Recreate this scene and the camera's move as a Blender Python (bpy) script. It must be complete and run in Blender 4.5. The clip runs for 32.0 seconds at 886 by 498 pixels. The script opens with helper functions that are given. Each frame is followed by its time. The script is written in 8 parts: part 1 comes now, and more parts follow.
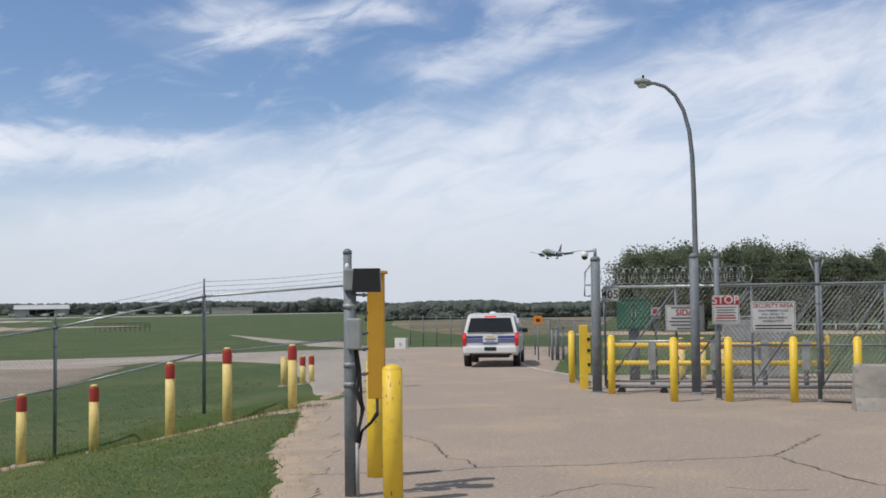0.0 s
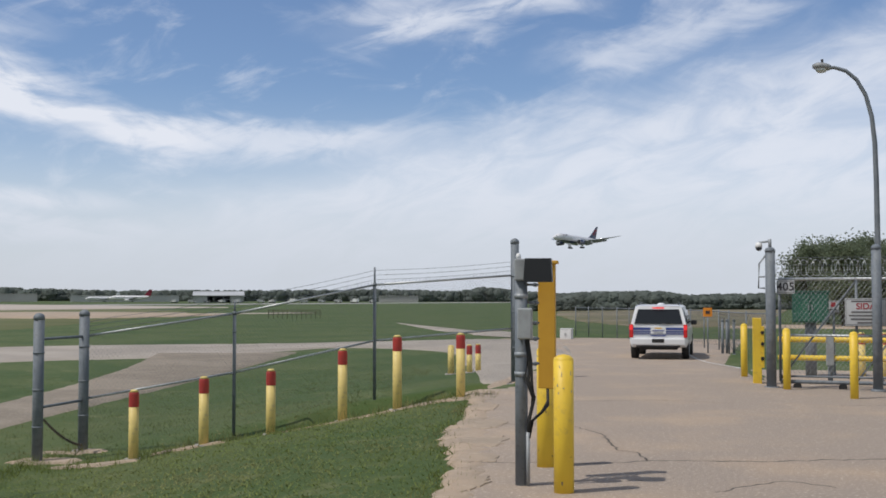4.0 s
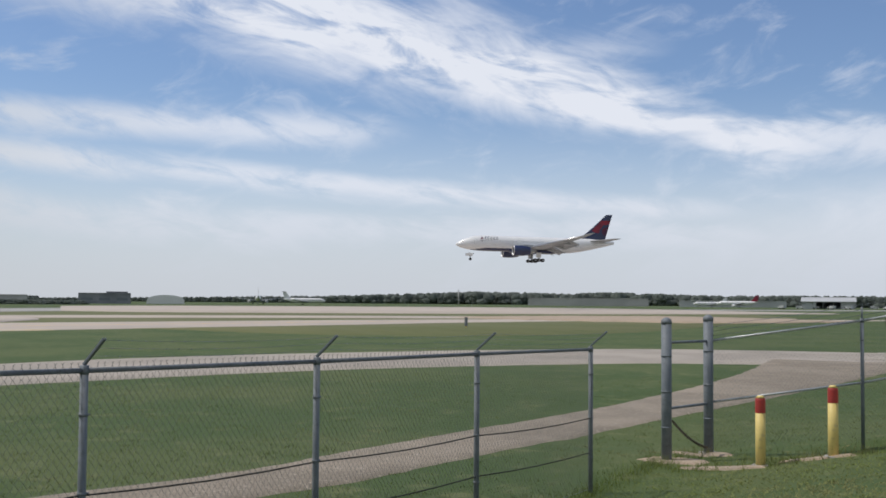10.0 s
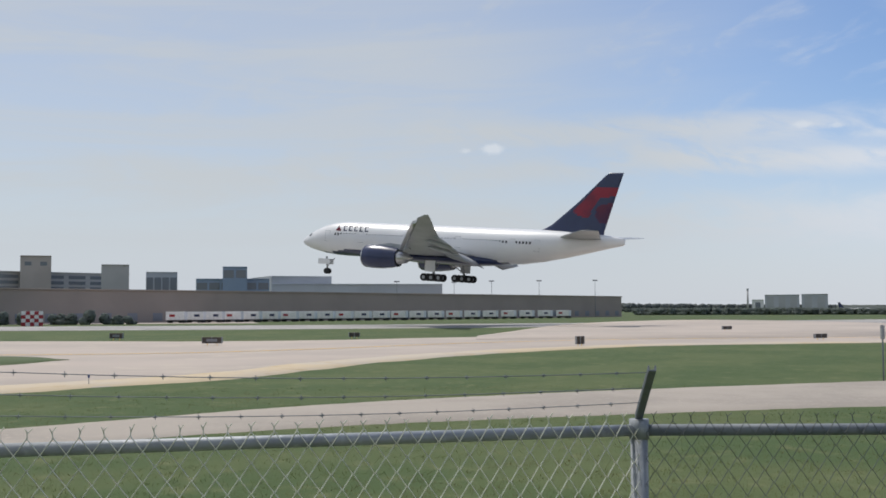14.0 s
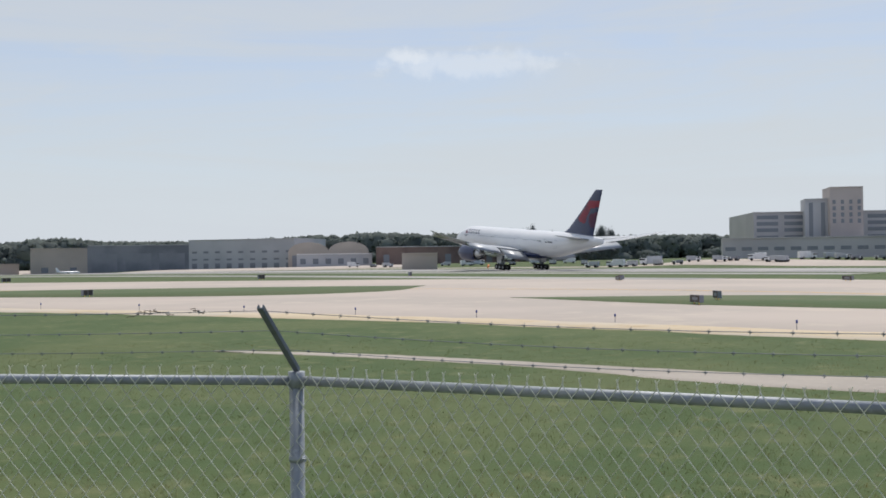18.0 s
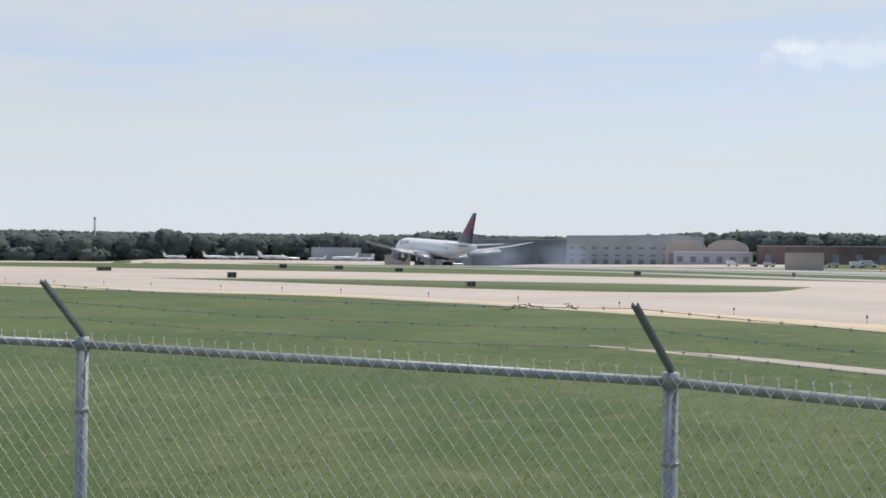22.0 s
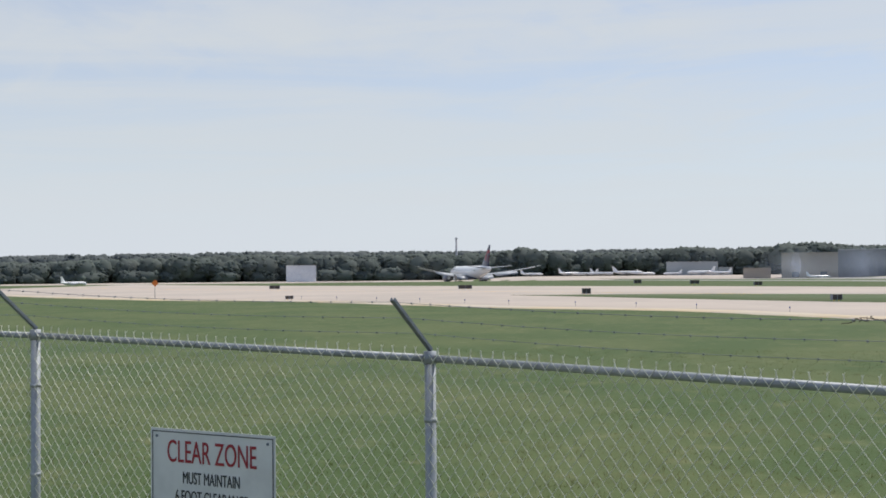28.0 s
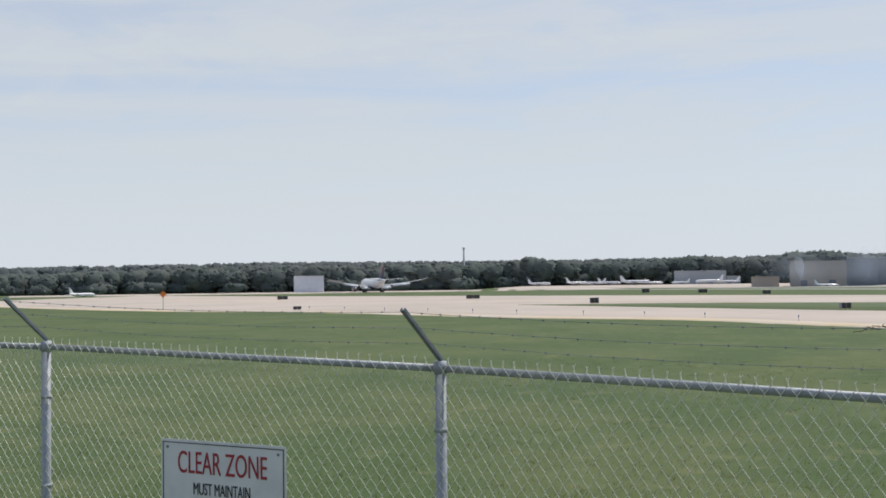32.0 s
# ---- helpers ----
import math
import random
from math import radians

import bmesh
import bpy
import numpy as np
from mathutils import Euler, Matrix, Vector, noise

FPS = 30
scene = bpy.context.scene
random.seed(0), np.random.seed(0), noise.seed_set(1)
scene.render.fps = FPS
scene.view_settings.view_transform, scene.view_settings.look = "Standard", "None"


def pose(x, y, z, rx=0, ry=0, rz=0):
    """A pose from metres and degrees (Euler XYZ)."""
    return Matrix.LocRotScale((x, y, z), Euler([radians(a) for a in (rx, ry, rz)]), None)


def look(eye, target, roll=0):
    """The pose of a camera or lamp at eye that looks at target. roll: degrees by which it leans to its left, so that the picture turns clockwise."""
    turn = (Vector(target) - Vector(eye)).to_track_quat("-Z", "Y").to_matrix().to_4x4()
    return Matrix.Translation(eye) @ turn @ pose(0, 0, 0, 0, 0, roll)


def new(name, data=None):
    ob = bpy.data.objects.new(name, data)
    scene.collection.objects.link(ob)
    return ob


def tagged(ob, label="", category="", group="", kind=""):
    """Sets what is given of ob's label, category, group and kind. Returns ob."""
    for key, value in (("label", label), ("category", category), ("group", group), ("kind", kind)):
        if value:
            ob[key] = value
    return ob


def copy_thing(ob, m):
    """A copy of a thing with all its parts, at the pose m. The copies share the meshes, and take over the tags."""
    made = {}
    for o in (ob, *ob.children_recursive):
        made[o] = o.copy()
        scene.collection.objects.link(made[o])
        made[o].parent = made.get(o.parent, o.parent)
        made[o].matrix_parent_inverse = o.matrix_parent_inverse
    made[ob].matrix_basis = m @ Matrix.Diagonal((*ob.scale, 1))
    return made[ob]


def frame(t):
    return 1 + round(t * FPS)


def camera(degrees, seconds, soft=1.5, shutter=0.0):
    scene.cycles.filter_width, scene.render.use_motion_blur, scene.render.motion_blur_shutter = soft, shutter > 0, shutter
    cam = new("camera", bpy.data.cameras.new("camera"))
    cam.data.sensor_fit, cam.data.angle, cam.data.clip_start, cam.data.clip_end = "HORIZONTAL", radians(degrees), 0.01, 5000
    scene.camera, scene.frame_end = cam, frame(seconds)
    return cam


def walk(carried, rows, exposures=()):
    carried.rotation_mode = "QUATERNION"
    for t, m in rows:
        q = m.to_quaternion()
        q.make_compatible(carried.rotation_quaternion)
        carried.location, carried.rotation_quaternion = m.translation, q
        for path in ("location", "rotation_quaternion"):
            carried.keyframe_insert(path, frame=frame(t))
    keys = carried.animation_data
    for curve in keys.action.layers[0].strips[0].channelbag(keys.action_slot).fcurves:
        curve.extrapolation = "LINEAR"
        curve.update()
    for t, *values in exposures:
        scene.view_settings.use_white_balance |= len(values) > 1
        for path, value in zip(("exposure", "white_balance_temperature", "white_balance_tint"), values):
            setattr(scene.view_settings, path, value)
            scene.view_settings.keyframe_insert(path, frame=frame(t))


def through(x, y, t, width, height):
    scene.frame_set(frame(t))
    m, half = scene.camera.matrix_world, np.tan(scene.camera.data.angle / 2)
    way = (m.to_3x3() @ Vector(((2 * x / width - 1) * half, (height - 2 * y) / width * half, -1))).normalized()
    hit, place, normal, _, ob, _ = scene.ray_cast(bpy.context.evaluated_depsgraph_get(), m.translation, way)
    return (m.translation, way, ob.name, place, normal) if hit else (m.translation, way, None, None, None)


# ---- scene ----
EYE = 1.66
SCREEN = 42.85
cam = camera(SCREEN, 32.0, soft=1.7)
PATH = [  # seconds, x, y, z, heading to the right of +y, tilt up, lean
    (0, 0.170, 0.075, 1.660, -1.919, 2.969, 0.630),
    (0.5, 0.163, 0.081, 1.660, -2.819, 2.629, 0.448),
    (1, 0.155, 0.080, 1.660, -3.195, 2.388, -0.175),
    (1.5, 0.150, 0.072, 1.660, -3.420, 2.402, -0.359),
    (2, 0.147, 0.059, 1.660, -4.230, 2.445, -0.176),
    (2.5, 0.142, 0.051, 1.660, -5.585, 2.353, 0.113),
    (3, 0.133, 0.055, 1.660, -7.147, 2.301, 0.324),
    (3.5, 0.118, 0.055, 1.660, -8.804, 2.373, 0.176),
    (5.5, 0.099, 0.018, 1.660, -14.200, 2.945, -0.266),
    (6, 0.081, -0.037, 1.660, -15.850, 3.059, -0.258),
    (6.5, 0.061, -0.058, 1.660, -17.840, 3.049, -0.022),
    (7, 0.043, -0.042, 1.660, -20.033, 2.964, 0.333),
    (7.5, 0.031, -0.030, 1.660, -22.151, 2.927, 0.369),
    (8, 0.018, -0.026, 1.660, -24.701, 2.939, 0.439),
    (8.5, -0.008, -0.022, 1.660, -27.912, 2.870, 0.379),
    (9, -0.042, -0.037, 1.660, -31.758, 2.777, 0.174),
    (9.5, -0.087, -0.056, 1.660, -36.059, 2.705, -0.225),
    (10, -0.140, -0.046, 1.660, -40.315, 2.664, -0.431),
    (10.5, -0.149, -0.040, 1.660, -45.420, 2.684, -0.442),
    (11, -0.166, -0.039, 1.660, -50.781, 2.688, -0.170),
    (11.5, -0.164, -0.077, 1.652, -55.617, 2.591, -0.079),
    (12, -1.313, 0.525, 1.637, -60.070, 2.735, -0.060),
    (12.5, -2.521, 0.816, 1.611, -62.947, 2.569, -0.138),
    (13, -3.643, 1.266, 1.566, -69.739, 2.334, -0.440),
    (13.5, -3.786, 1.436, 1.555, -77.546, 3.101, -0.012),
    (15.5, -3.605, 1.236, 1.660, -107.483, 2.172, 0.950),
    (16, -3.574, 1.251, 1.660, -114.741, 3.195, 1.041),
    (17, -3.460, 1.277, 1.660, -127.537, 1.543, 1.345),
    (17.5, -3.451, 1.283, 1.660, -133.534, 1.136, 1.031),
    (18, -3.472, 1.274, 1.660, -138.802, 0.622, 0.707),
    (18.5, -3.520, 1.221, 1.660, -142.865, 0.146, 0.518),
    (19, -3.570, 1.150, 1.660, -146.464, 0.170, 0.100),
    (19.5, -3.586, 1.121, 1.660, -149.514, 0.202, -0.297),
    (20, -3.568, 1.142, 1.660, -152.568, 0.543, -0.618),
    (20.5, -3.542, 1.174, 1.660, -154.965, 0.612, -0.623),
    (21, -3.529, 1.188, 1.660, -156.245, 0.308, -0.397),
    (21.5, -3.530, 1.186, 1.660, -156.729, 0.158, -0.553),
    (22, -3.535, 1.182, 1.660, -157.741, 0.452, -0.647),
    (22.5, -3.543, 1.182, 1.660, -159.661, 1.054, -0.705),
    (23, -3.553, 1.185, 1.660, -161.810, 1.035, -0.408),
    (23.5, -3.562, 1.192, 1.660, -163.670, 0.266, -0.088),
    (24, -3.573, 1.204, 1.660, -165.661, -0.194, 0.220),
    (24.5, -3.585, 1.222, 1.660, -167.763, 0.253, 0.376),
    (25, -3.598, 1.247, 1.660, -169.449, 1.246, -0.060),
    (25.5, -3.608, 1.266, 1.660, -171.241, 1.188, -0.008),
    (26, -3.615, 1.272, 1.660, -172.843, 0.915, 0.125),
    (26.5, -3.620, 1.275, 1.660, -174.148, 1.049, 0.227),
    (28.5, -3.626, 1.281, 1.660, -175.617, 1.268, 0.500),
    (29, -3.627, 1.287, 1.660, -175.484, 1.412, 0.568),
    (29.5, -3.623, 1.295, 1.660, -175.461, 1.831, 0.487),
    (30, -3.619, 1.304, 1.660, -175.399, 2.248, 0.544),
    (30.5, -3.615, 1.304, 1.660, -175.322, 2.245, 0.601),
    (31, -3.613, 1.298, 1.660, -175.363, 2.043, 0.677),
    (31.5, -3.612, 1.290, 1.660, -175.610, 1.774, 0.742),
    (32, -3.612, 1.282, 1.660, -175.957, 1.728, 0.709),
]

walk(cam, [(t, pose(x, y, z, 90 + tilt, 0, -turn) @ pose(0, 0, 0, 0, 0, -lean)) for t, x, y, z, turn, tilt, lean in PATH],
     exposures=[(0, -0.02), (5, -0.1), (12, -0.08), (15.5, 0.14), (18, 0.18), (20.5, 0.3), (26, 0.32), (29, 0.24), (32, 0.24)])

# ---- light: high hazy sun behind the left shoulder at the gate ----
SUN_ELEV, SUN_AZ = 60.0, -122.0  # degrees, azimuth to the right of +y
sun = new("sun", bpy.data.lights.new("sun", "SUN"))
sun.data.energy, sun.data.angle, sun.data.color = 3.0, radians(0.6), (1.0, 0.95, 0.88)
_a, _e = radians(SUN_AZ), radians(SUN_ELEV)
sun.matrix_world = look((0, 0, 0), (-math.sin(_a) * math.cos(_e), -math.cos(_a) * math.cos(_e), -math.sin(_e)))


def nodes_of(tree):
    tree.nodes.clear()
    return tree.nodes, tree.links


def math_node(nd, lk, op, a, b=None, c=None, clamp=False):
    n = nd.new("ShaderNodeMath")
    n.operation, n.use_clamp = op, clamp
    for i, v in enumerate((a, b, c)):
        if v is None:
            continue
        if isinstance(v, (int, float)):
            n.inputs[i].default_value = v
        else:
            lk.new(v, n.inputs[i])
    return n.outputs[0]


def ramp(nd, lk, src, lo, hi, a=0.0, b=1.0):
    n = nd.new("ShaderNodeMapRange")
    n.interpolation_type = "SMOOTHSTEP"
    n.inputs[1].default_value, n.inputs[2].default_value = lo, hi
    n.inputs[3].default_value, n.inputs[4].default_value = a, b
    lk.new(src, n.inputs[0])
    return n.outputs[0]


def noise_of(nd, lk, vec, scale, detail=4.0, rough=0.55, warp=0.0):
    n = nd.new("ShaderNodeTexNoise")
    n.inputs["Scale"].default_value, n.inputs["Detail"].default_value = scale, detail
    n.inputs["Roughness"].default_value, n.inputs["Distortion"].default_value = rough, warp
    if vec is not None:
        lk.new(vec, n.inputs["Vector"])
    return n.outputs[0]


def build_world():
    world = bpy.data.worlds.new("sky")
    scene.world = world
    world.use_nodes = True
    nd, lk = nodes_of(world.node_tree)
    sky = nd.new("ShaderNodeTexSky")
    sky.sky_type, sky.sun_disc = "NISHITA", False
    sky.sun_elevation, sky.sun_rotation = radians(SUN_ELEV), radians(SUN_AZ)
    sky.air_density, sky.dust_density, sky.ozone_density = 1.0, 0.3, 4.0
    co = nd.new("ShaderNodeTexCoord")
    sep = nd.new("ShaderNodeSeparateXYZ")
    lk.new(co.outputs["Generated"], sep.inputs[0])
    x, y, z = sep.outputs
    az = math_node(nd, lk, "ARCTAN2", x, y)  # radians to the right of +y
    el = math_node(nd, lk, "ARCSINE", z)
    deg = 180 / math.pi
    azd, eld = math_node(nd, lk, "MULTIPLY", az, deg), math_node(nd, lk, "MULTIPLY", el, deg)
    azd = math_node(nd, lk, "SUBTRACT", azd, math_node(nd, lk, "MULTIPLY", math_node(nd, lk, "GREATER_THAN", azd, 95.0), 360.0))  # from -265 to 95
    # combed texture of the high cloud: long fibres, fraying at the edges
    def combed(slope, sx, sy, scale, detail, warp):
        c = nd.new("ShaderNodeCombineXYZ")
        v = math_node(nd, lk, "SUBTRACT", eld, math_node(nd, lk, "MULTIPLY", azd, slope))
        lk.new(math_node(nd, lk, "MULTIPLY", azd, sx), c.inputs[0])
        lk.new(math_node(nd, lk, "MULTIPLY", v, sy), c.inputs[1])
        return noise_of(nd, lk, c.outputs[0], scale, detail, 0.6, warp)
    fray = combed(-0.15, 0.10, 0.28, 1.0, 6.0, 0.8)
    fibre = combed(-0.22, 0.17, 0.52, 1.3, 9.0, 0.45)
    fibre2 = combed(0.22, 0.22, 0.55, 1.0, 9.0, 0.6)
    bent = math_node(nd, lk, "ADD", eld, math_node(nd, lk, "MULTIPLY", math_node(nd, lk, "SUBTRACT", fray, 0.5), 4.0))
    level = math_node(nd, lk, "ADD", eld, math_node(nd, lk, "MULTIPLY", math_node(nd, lk, "SUBTRACT", fray, 0.5), 1.2))
    total = None

    def join(d):
        return d if total is None else math_node(nd, lk, "ADD", total, math_node(nd, lk, "MULTIPLY", d, math_node(nd, lk, "SUBTRACT", 1.0, total, clamp=True)))
    # cirrus banks: azimuth, elevation of both ends, half widths, density
    for a0, e0, a1, e1, w0, w1, dens, fib in (
            (-60, 17.8, -25, 8.0, 3.3, 1.2, 1.25, fibre), (-46, 15.5, -34, 12.6, 1.3, 0.9, 0.6, fibre), (-72, 7.7, -30, 4.7, 0.75, 0.55, 0.9, fibre), (-100, 7.0, -72, 7.4, 1.1, 0.8, 0.7, fibre), (-84, 9.0, -47, 8.6, 0.7, 0.9, 0.8, fibre),
            (-84, 4.6, -28, 3.3, 1.3, 0.7, 0.8, fibre), (-13, 13.8, -6, 15.0, 1.3, 1.0, 0.8, fibre2), (-23, 8.2, -16, 8.0, 1.0, 0.8, 0.75, fibre2), (-1, 12.0, 4, 13.8, 1.2, 1.2, 0.6, fibre2),
            (-200, 11.6, -165, 12.0, 1.6, 1.6, 0.5, fibre), (4, 17.0, 24, 22.0, 2.5, 3.0, 0.8, fibre2)):
        t = math_node(nd, lk, "DIVIDE", math_node(nd, lk, "SUBTRACT", azd, a0), a1 - a0, clamp=True)
        mid = math_node(nd, lk, "MULTIPLY_ADD", t, e1 - e0, e0)
        wid = math_node(nd, lk, "MULTIPLY_ADD", t, w1 - w0, w0)
        d = math_node(nd, lk, "DIVIDE", math_node(nd, lk, "SUBTRACT", level if w0 < 0.8 else bent, mid), wid)
        over = math_node(nd, lk, "DIVIDE", math_node(nd, lk, "MAXIMUM", math_node(nd, lk, "SUBTRACT", a0, azd), math_node(nd, lk, "SUBTRACT", azd, a1)), 4.0)
        over = math_node(nd, lk, "MAXIMUM", over, 0.0)
        rr = math_node(nd, lk, "SQRT", math_node(nd, lk, "ADD", math_node(nd, lk, "MULTIPLY", d, d), math_node(nd, lk, "MULTIPLY", over, over)))
        g = ramp(nd, lk, rr, 1.5, 0.1, 0.0, dens)
        g = math_node(nd, lk, "MULTIPLY", g, ramp(nd, lk, fib, 0.30, 0.57, 0.15, 1.0))
        total = join(g)
    # broad bright veil over the gate, its upper edge rising to the right
    edge = math_node(nd, lk, "MULTIPLY_ADD", azd, 0.22, 10.4)
    below = ramp(nd, lk, math_node(nd, lk, "SUBTRACT", bent, edge), 1.6, -2.2, 0.0, 0.86)
    span = math_node(nd, lk, "MULTIPLY", ramp(nd, lk, azd, -42, -14), ramp(nd, lk, azd, 75, 40))
    total = join(math_node(nd, lk, "MULTIPLY", math_node(nd, lk, "MULTIPLY", below, span), ramp(nd, lk, fibre2, 0.30, 0.62, 0.55, 1.0)))
    # thin scattered fibres, haze near the horizon, milky air round to the south
    total = join(ramp(nd, lk, fibre2, 0.5, 0.8, 0.0, 0.45))
    total = join(ramp(nd, lk, eld, 11, 0.3, 0.0, 0.62))
    milky = math_node(nd, lk, "MAXIMUM", ramp(nd, lk, azd, -62, -90, 0.0, 0.78), ramp(nd, lk, azd, 50, 94, 0.0, 0.7))
    band = combed(0.02, 0.035, 0.42, 1.0, 6.0, 0.7)
    total = join(math_node(nd, lk, "MULTIPLY", milky, ramp(nd, lk, band, 0.34, 0.64, 0.78, 1.1)))
    mix = nd.new("ShaderNodeMixRGB")
    lk.new(math_node(nd, lk, "MULTIPLY", total, 0.96, clamp=True), mix.inputs[0])
    air = nd.new("ShaderNodeMixRGB")  # clear air a touch deeper in blue
    air.blend_type = "MULTIPLY"
    air.inputs[0].default_value, air.inputs[2].default_value = 1.0, (0.98, 0.98, 1.06, 1)
    lk.new(sky.outputs[0], air.inputs[1])
    lk.new(air.outputs[0], mix.inputs[1])
    # cloud lit from behind is bright, the thin sheet to the south duller
    lit = nd.new("ShaderNodeMixRGB")
    lk.new(math_node(nd, lk, "MAXIMUM", ramp(nd, lk, azd, -48, -80), ramp(nd, lk, azd, 55, 94)), lit.inputs[0])
    lit.inputs[1].default_value, lit.inputs[2].default_value = (7.75, 8.1, 8.95, 1), (5.25, 5.5, 5.65, 1)
    lk.new(lit.outputs[0], mix.inputs[2])
    # small fair-weather puffs: azimuth, elevation, half width, half height, density
    c = nd.new("ShaderNodeCombineXYZ")
    lk.new(azd, c.inputs[0])
    lk.new(eld, c.inputs[1])
    fluff = math_node(nd, lk, "MULTIPLY", math_node(nd, lk, "SUBTRACT", noise_of(nd, lk, c.outputs[0], 0.9, 6.0, 0.6, 0.3), 0.5), 2.2)
    heap = None
    for pa, pe, pw, ph, dens in ((-82.6, 8.2, 0.8, 0.3, 0.7), (-84.0, 8.1, 0.45, 0.2, 0.5), (-67.4, 8.9, 0.5, 0.2, 0.6), (-65.8, 8.8, 0.45, 0.18, 0.5), (-137.2, 9.9, 5.2, 0.75, 0.45), (-140.4, 10.3, 1.1, 0.5, 0.75)):
        u = math_node(nd, lk, "DIVIDE", math_node(nd, lk, "SUBTRACT", azd, pa), pw)
        v = math_node(nd, lk, "DIVIDE", math_node(nd, lk, "SUBTRACT", eld, pe), ph)
        rr = math_node(nd, lk, "SQRT", math_node(nd, lk, "ADD", math_node(nd, lk, "MULTIPLY", u, u), math_node(nd, lk, "MULTIPLY", v, v)))
        g = ramp(nd, lk, math_node(nd, lk, "ADD", rr, fluff), 1.15, 0.35, 0.0, dens)
        heap = g if heap is None else math_node(nd, lk, "MAXIMUM", heap, g)
    puffs = nd.new("ShaderNodeMixRGB")
    lk.new(heap, puffs.inputs[0])
    lk.new(mix.outputs[0], puffs.inputs[1])
    puffs.inputs[2].default_value = (6.5, 6.9, 7.4, 1)
    # grey-blue haze low over the horizon
    low = nd.new("ShaderNodeMixRGB")
    lk.new(ramp(nd, lk, eld, 7.0, 0.2, 0.0, 0.6), low.inputs[0])
    lk.new(puffs.outputs[0], low.inputs[1])
    low.inputs[2].default_value = (5.2, 5.7, 6.5, 1)
    bg = nd.new("ShaderNodeBackground")
    bg.inputs[1].default_value = 0.105
    lk.new(low.outputs[0], bg.inputs[0])
    out = nd.new("ShaderNodeOutputWorld")
    lk.new(bg.outputs[0], out.inputs[0])


build_world()


# ---- materials ----
def material(name, color, rough=0.6, metal=0.0, second=None, scale=2.0, spots=None, spot_scale=12.0, bump=0.0, bump_scale=40.0,
             coat=0.0, island=0.0, stretch=(1, 1, 1), lo=0.4, hi=0.62, per_object=0.0, through=0.0):
    """A surface with broad variation (second), finer spots, grain relief and, where asked, a tint that differs from piece to piece."""
    m = bpy.data.materials.new(name)
    m.use_nodes = True
    nd, lk = nodes_of(m.node_tree)
    out, bs = nd.new("ShaderNodeOutputMaterial"), nd.new("ShaderNodeBsdfPrincipled")
    lk.new(bs.outputs[0], out.inputs[0])
    bs.inputs["Roughness"].default_value, bs.inputs["Metallic"].default_value = rough, metal
    if coat:
        bs.inputs["Coat Weight"].default_value, bs.inputs["Coat Roughness"].default_value = coat, 0.08
    co = nd.new("ShaderNodeTexCoord")
    mp = nd.new("ShaderNodeMapping")
    mp.inputs["Scale"].default_value = stretch
    lk.new(co.outputs["Object"], mp.inputs[0])
    vec = mp.outputs[0]
    base = nd.new("ShaderNodeRGB")
    base.outputs[0].default_value = (*color, 1)
    col = base.outputs[0]

    def blend(fac, rgb, src):
        x = nd.new("ShaderNodeMixRGB")
        lk.new(fac, x.inputs[0])
        lk.new(src, x.inputs[1])
        x.inputs[2].default_value = (*rgb, 1)
        return x.outputs[0]

    if second:
        col = blend(ramp(nd, lk, noise_of(nd, lk, vec, scale, 5.0), lo, hi), second, col)
    if spots:
        col = blend(ramp(nd, lk, noise_of(nd, lk, vec, spot_scale, 6.0, 0.7), 0.52, 0.7), spots, col)
    if island or per_object:
        rnd = nd.new("ShaderNodeNewGeometry").outputs["Random Per Island"] if island else nd.new("ShaderNodeObjectInfo").outputs["Random"]
        hs = nd.new("ShaderNodeHueSaturation")
        amount = island or per_object
        lk.new(ramp(nd, lk, rnd, 0, 1, 1 - amount, 1 + amount), hs.inputs["Value"])
        lk.new(col, hs.inputs["Color"])
        col = hs.outputs[0]
    lk.new(col, bs.inputs["Base Color"])
    if through:  # thin leaves let light through
        tl, mx = nd.new("ShaderNodeBsdfTranslucent"), nd.new("ShaderNodeMixShader")
        mx.inputs[0].default_value = through
        lk.new(col, tl.inputs[0])
        lk.new(bs.outputs[0], mx.inputs[1])
        lk.new(tl.outputs[0], mx.inputs[2])
        lk.new(mx.outputs[0], out.inputs[0])
    if bump:
        bp = nd.new("ShaderNodeBump")
        bp.inputs["Strength"].default_value, bp.inputs["Distance"].default_value = bump, 0.02
        lk.new(noise_of(nd, lk, vec, bump_scale, 4.0, 0.6), bp.inputs["Height"])
        lk.new(bp.outputs[0], bs.inputs["Normal"])
    return m


M_GRASS = material("grass_ground", (0.045, 0.080, 0.014), 0.95, second=(0.074, 0.10, 0.025), scale=0.16, spots=(0.118, 0.132, 0.047), spot_scale=1.3, bump=0.8, bump_scale=14)
M_ISLAND = material("mown_grass", (0.062, 0.098, 0.03), 0.95, second=(0.08, 0.105, 0.04), scale=0.08, spots=(0.11, 0.115, 0.05), spot_scale=0.5, bump=0.6, bump_scale=9)
M_BLADE = material("grass_blade", (0.152, 0.19, 0.046), 0.8, second=(0.21, 0.208, 0.078), scale=0.3, lo=0.42, hi=0.66, island=0.32, through=0.35)
M_WEED = material("weed_blade", (0.15, 0.19, 0.045), 0.8, second=(0.22, 0.21, 0.08), scale=0.6, island=0.35, through=0.5)
M_BLADEF = material("field_blade", (0.08, 0.12, 0.027), 0.8, second=(0.14, 0.138, 0.056), scale=0.3, lo=0.42, hi=0.62, island=0.45, through=0.3)
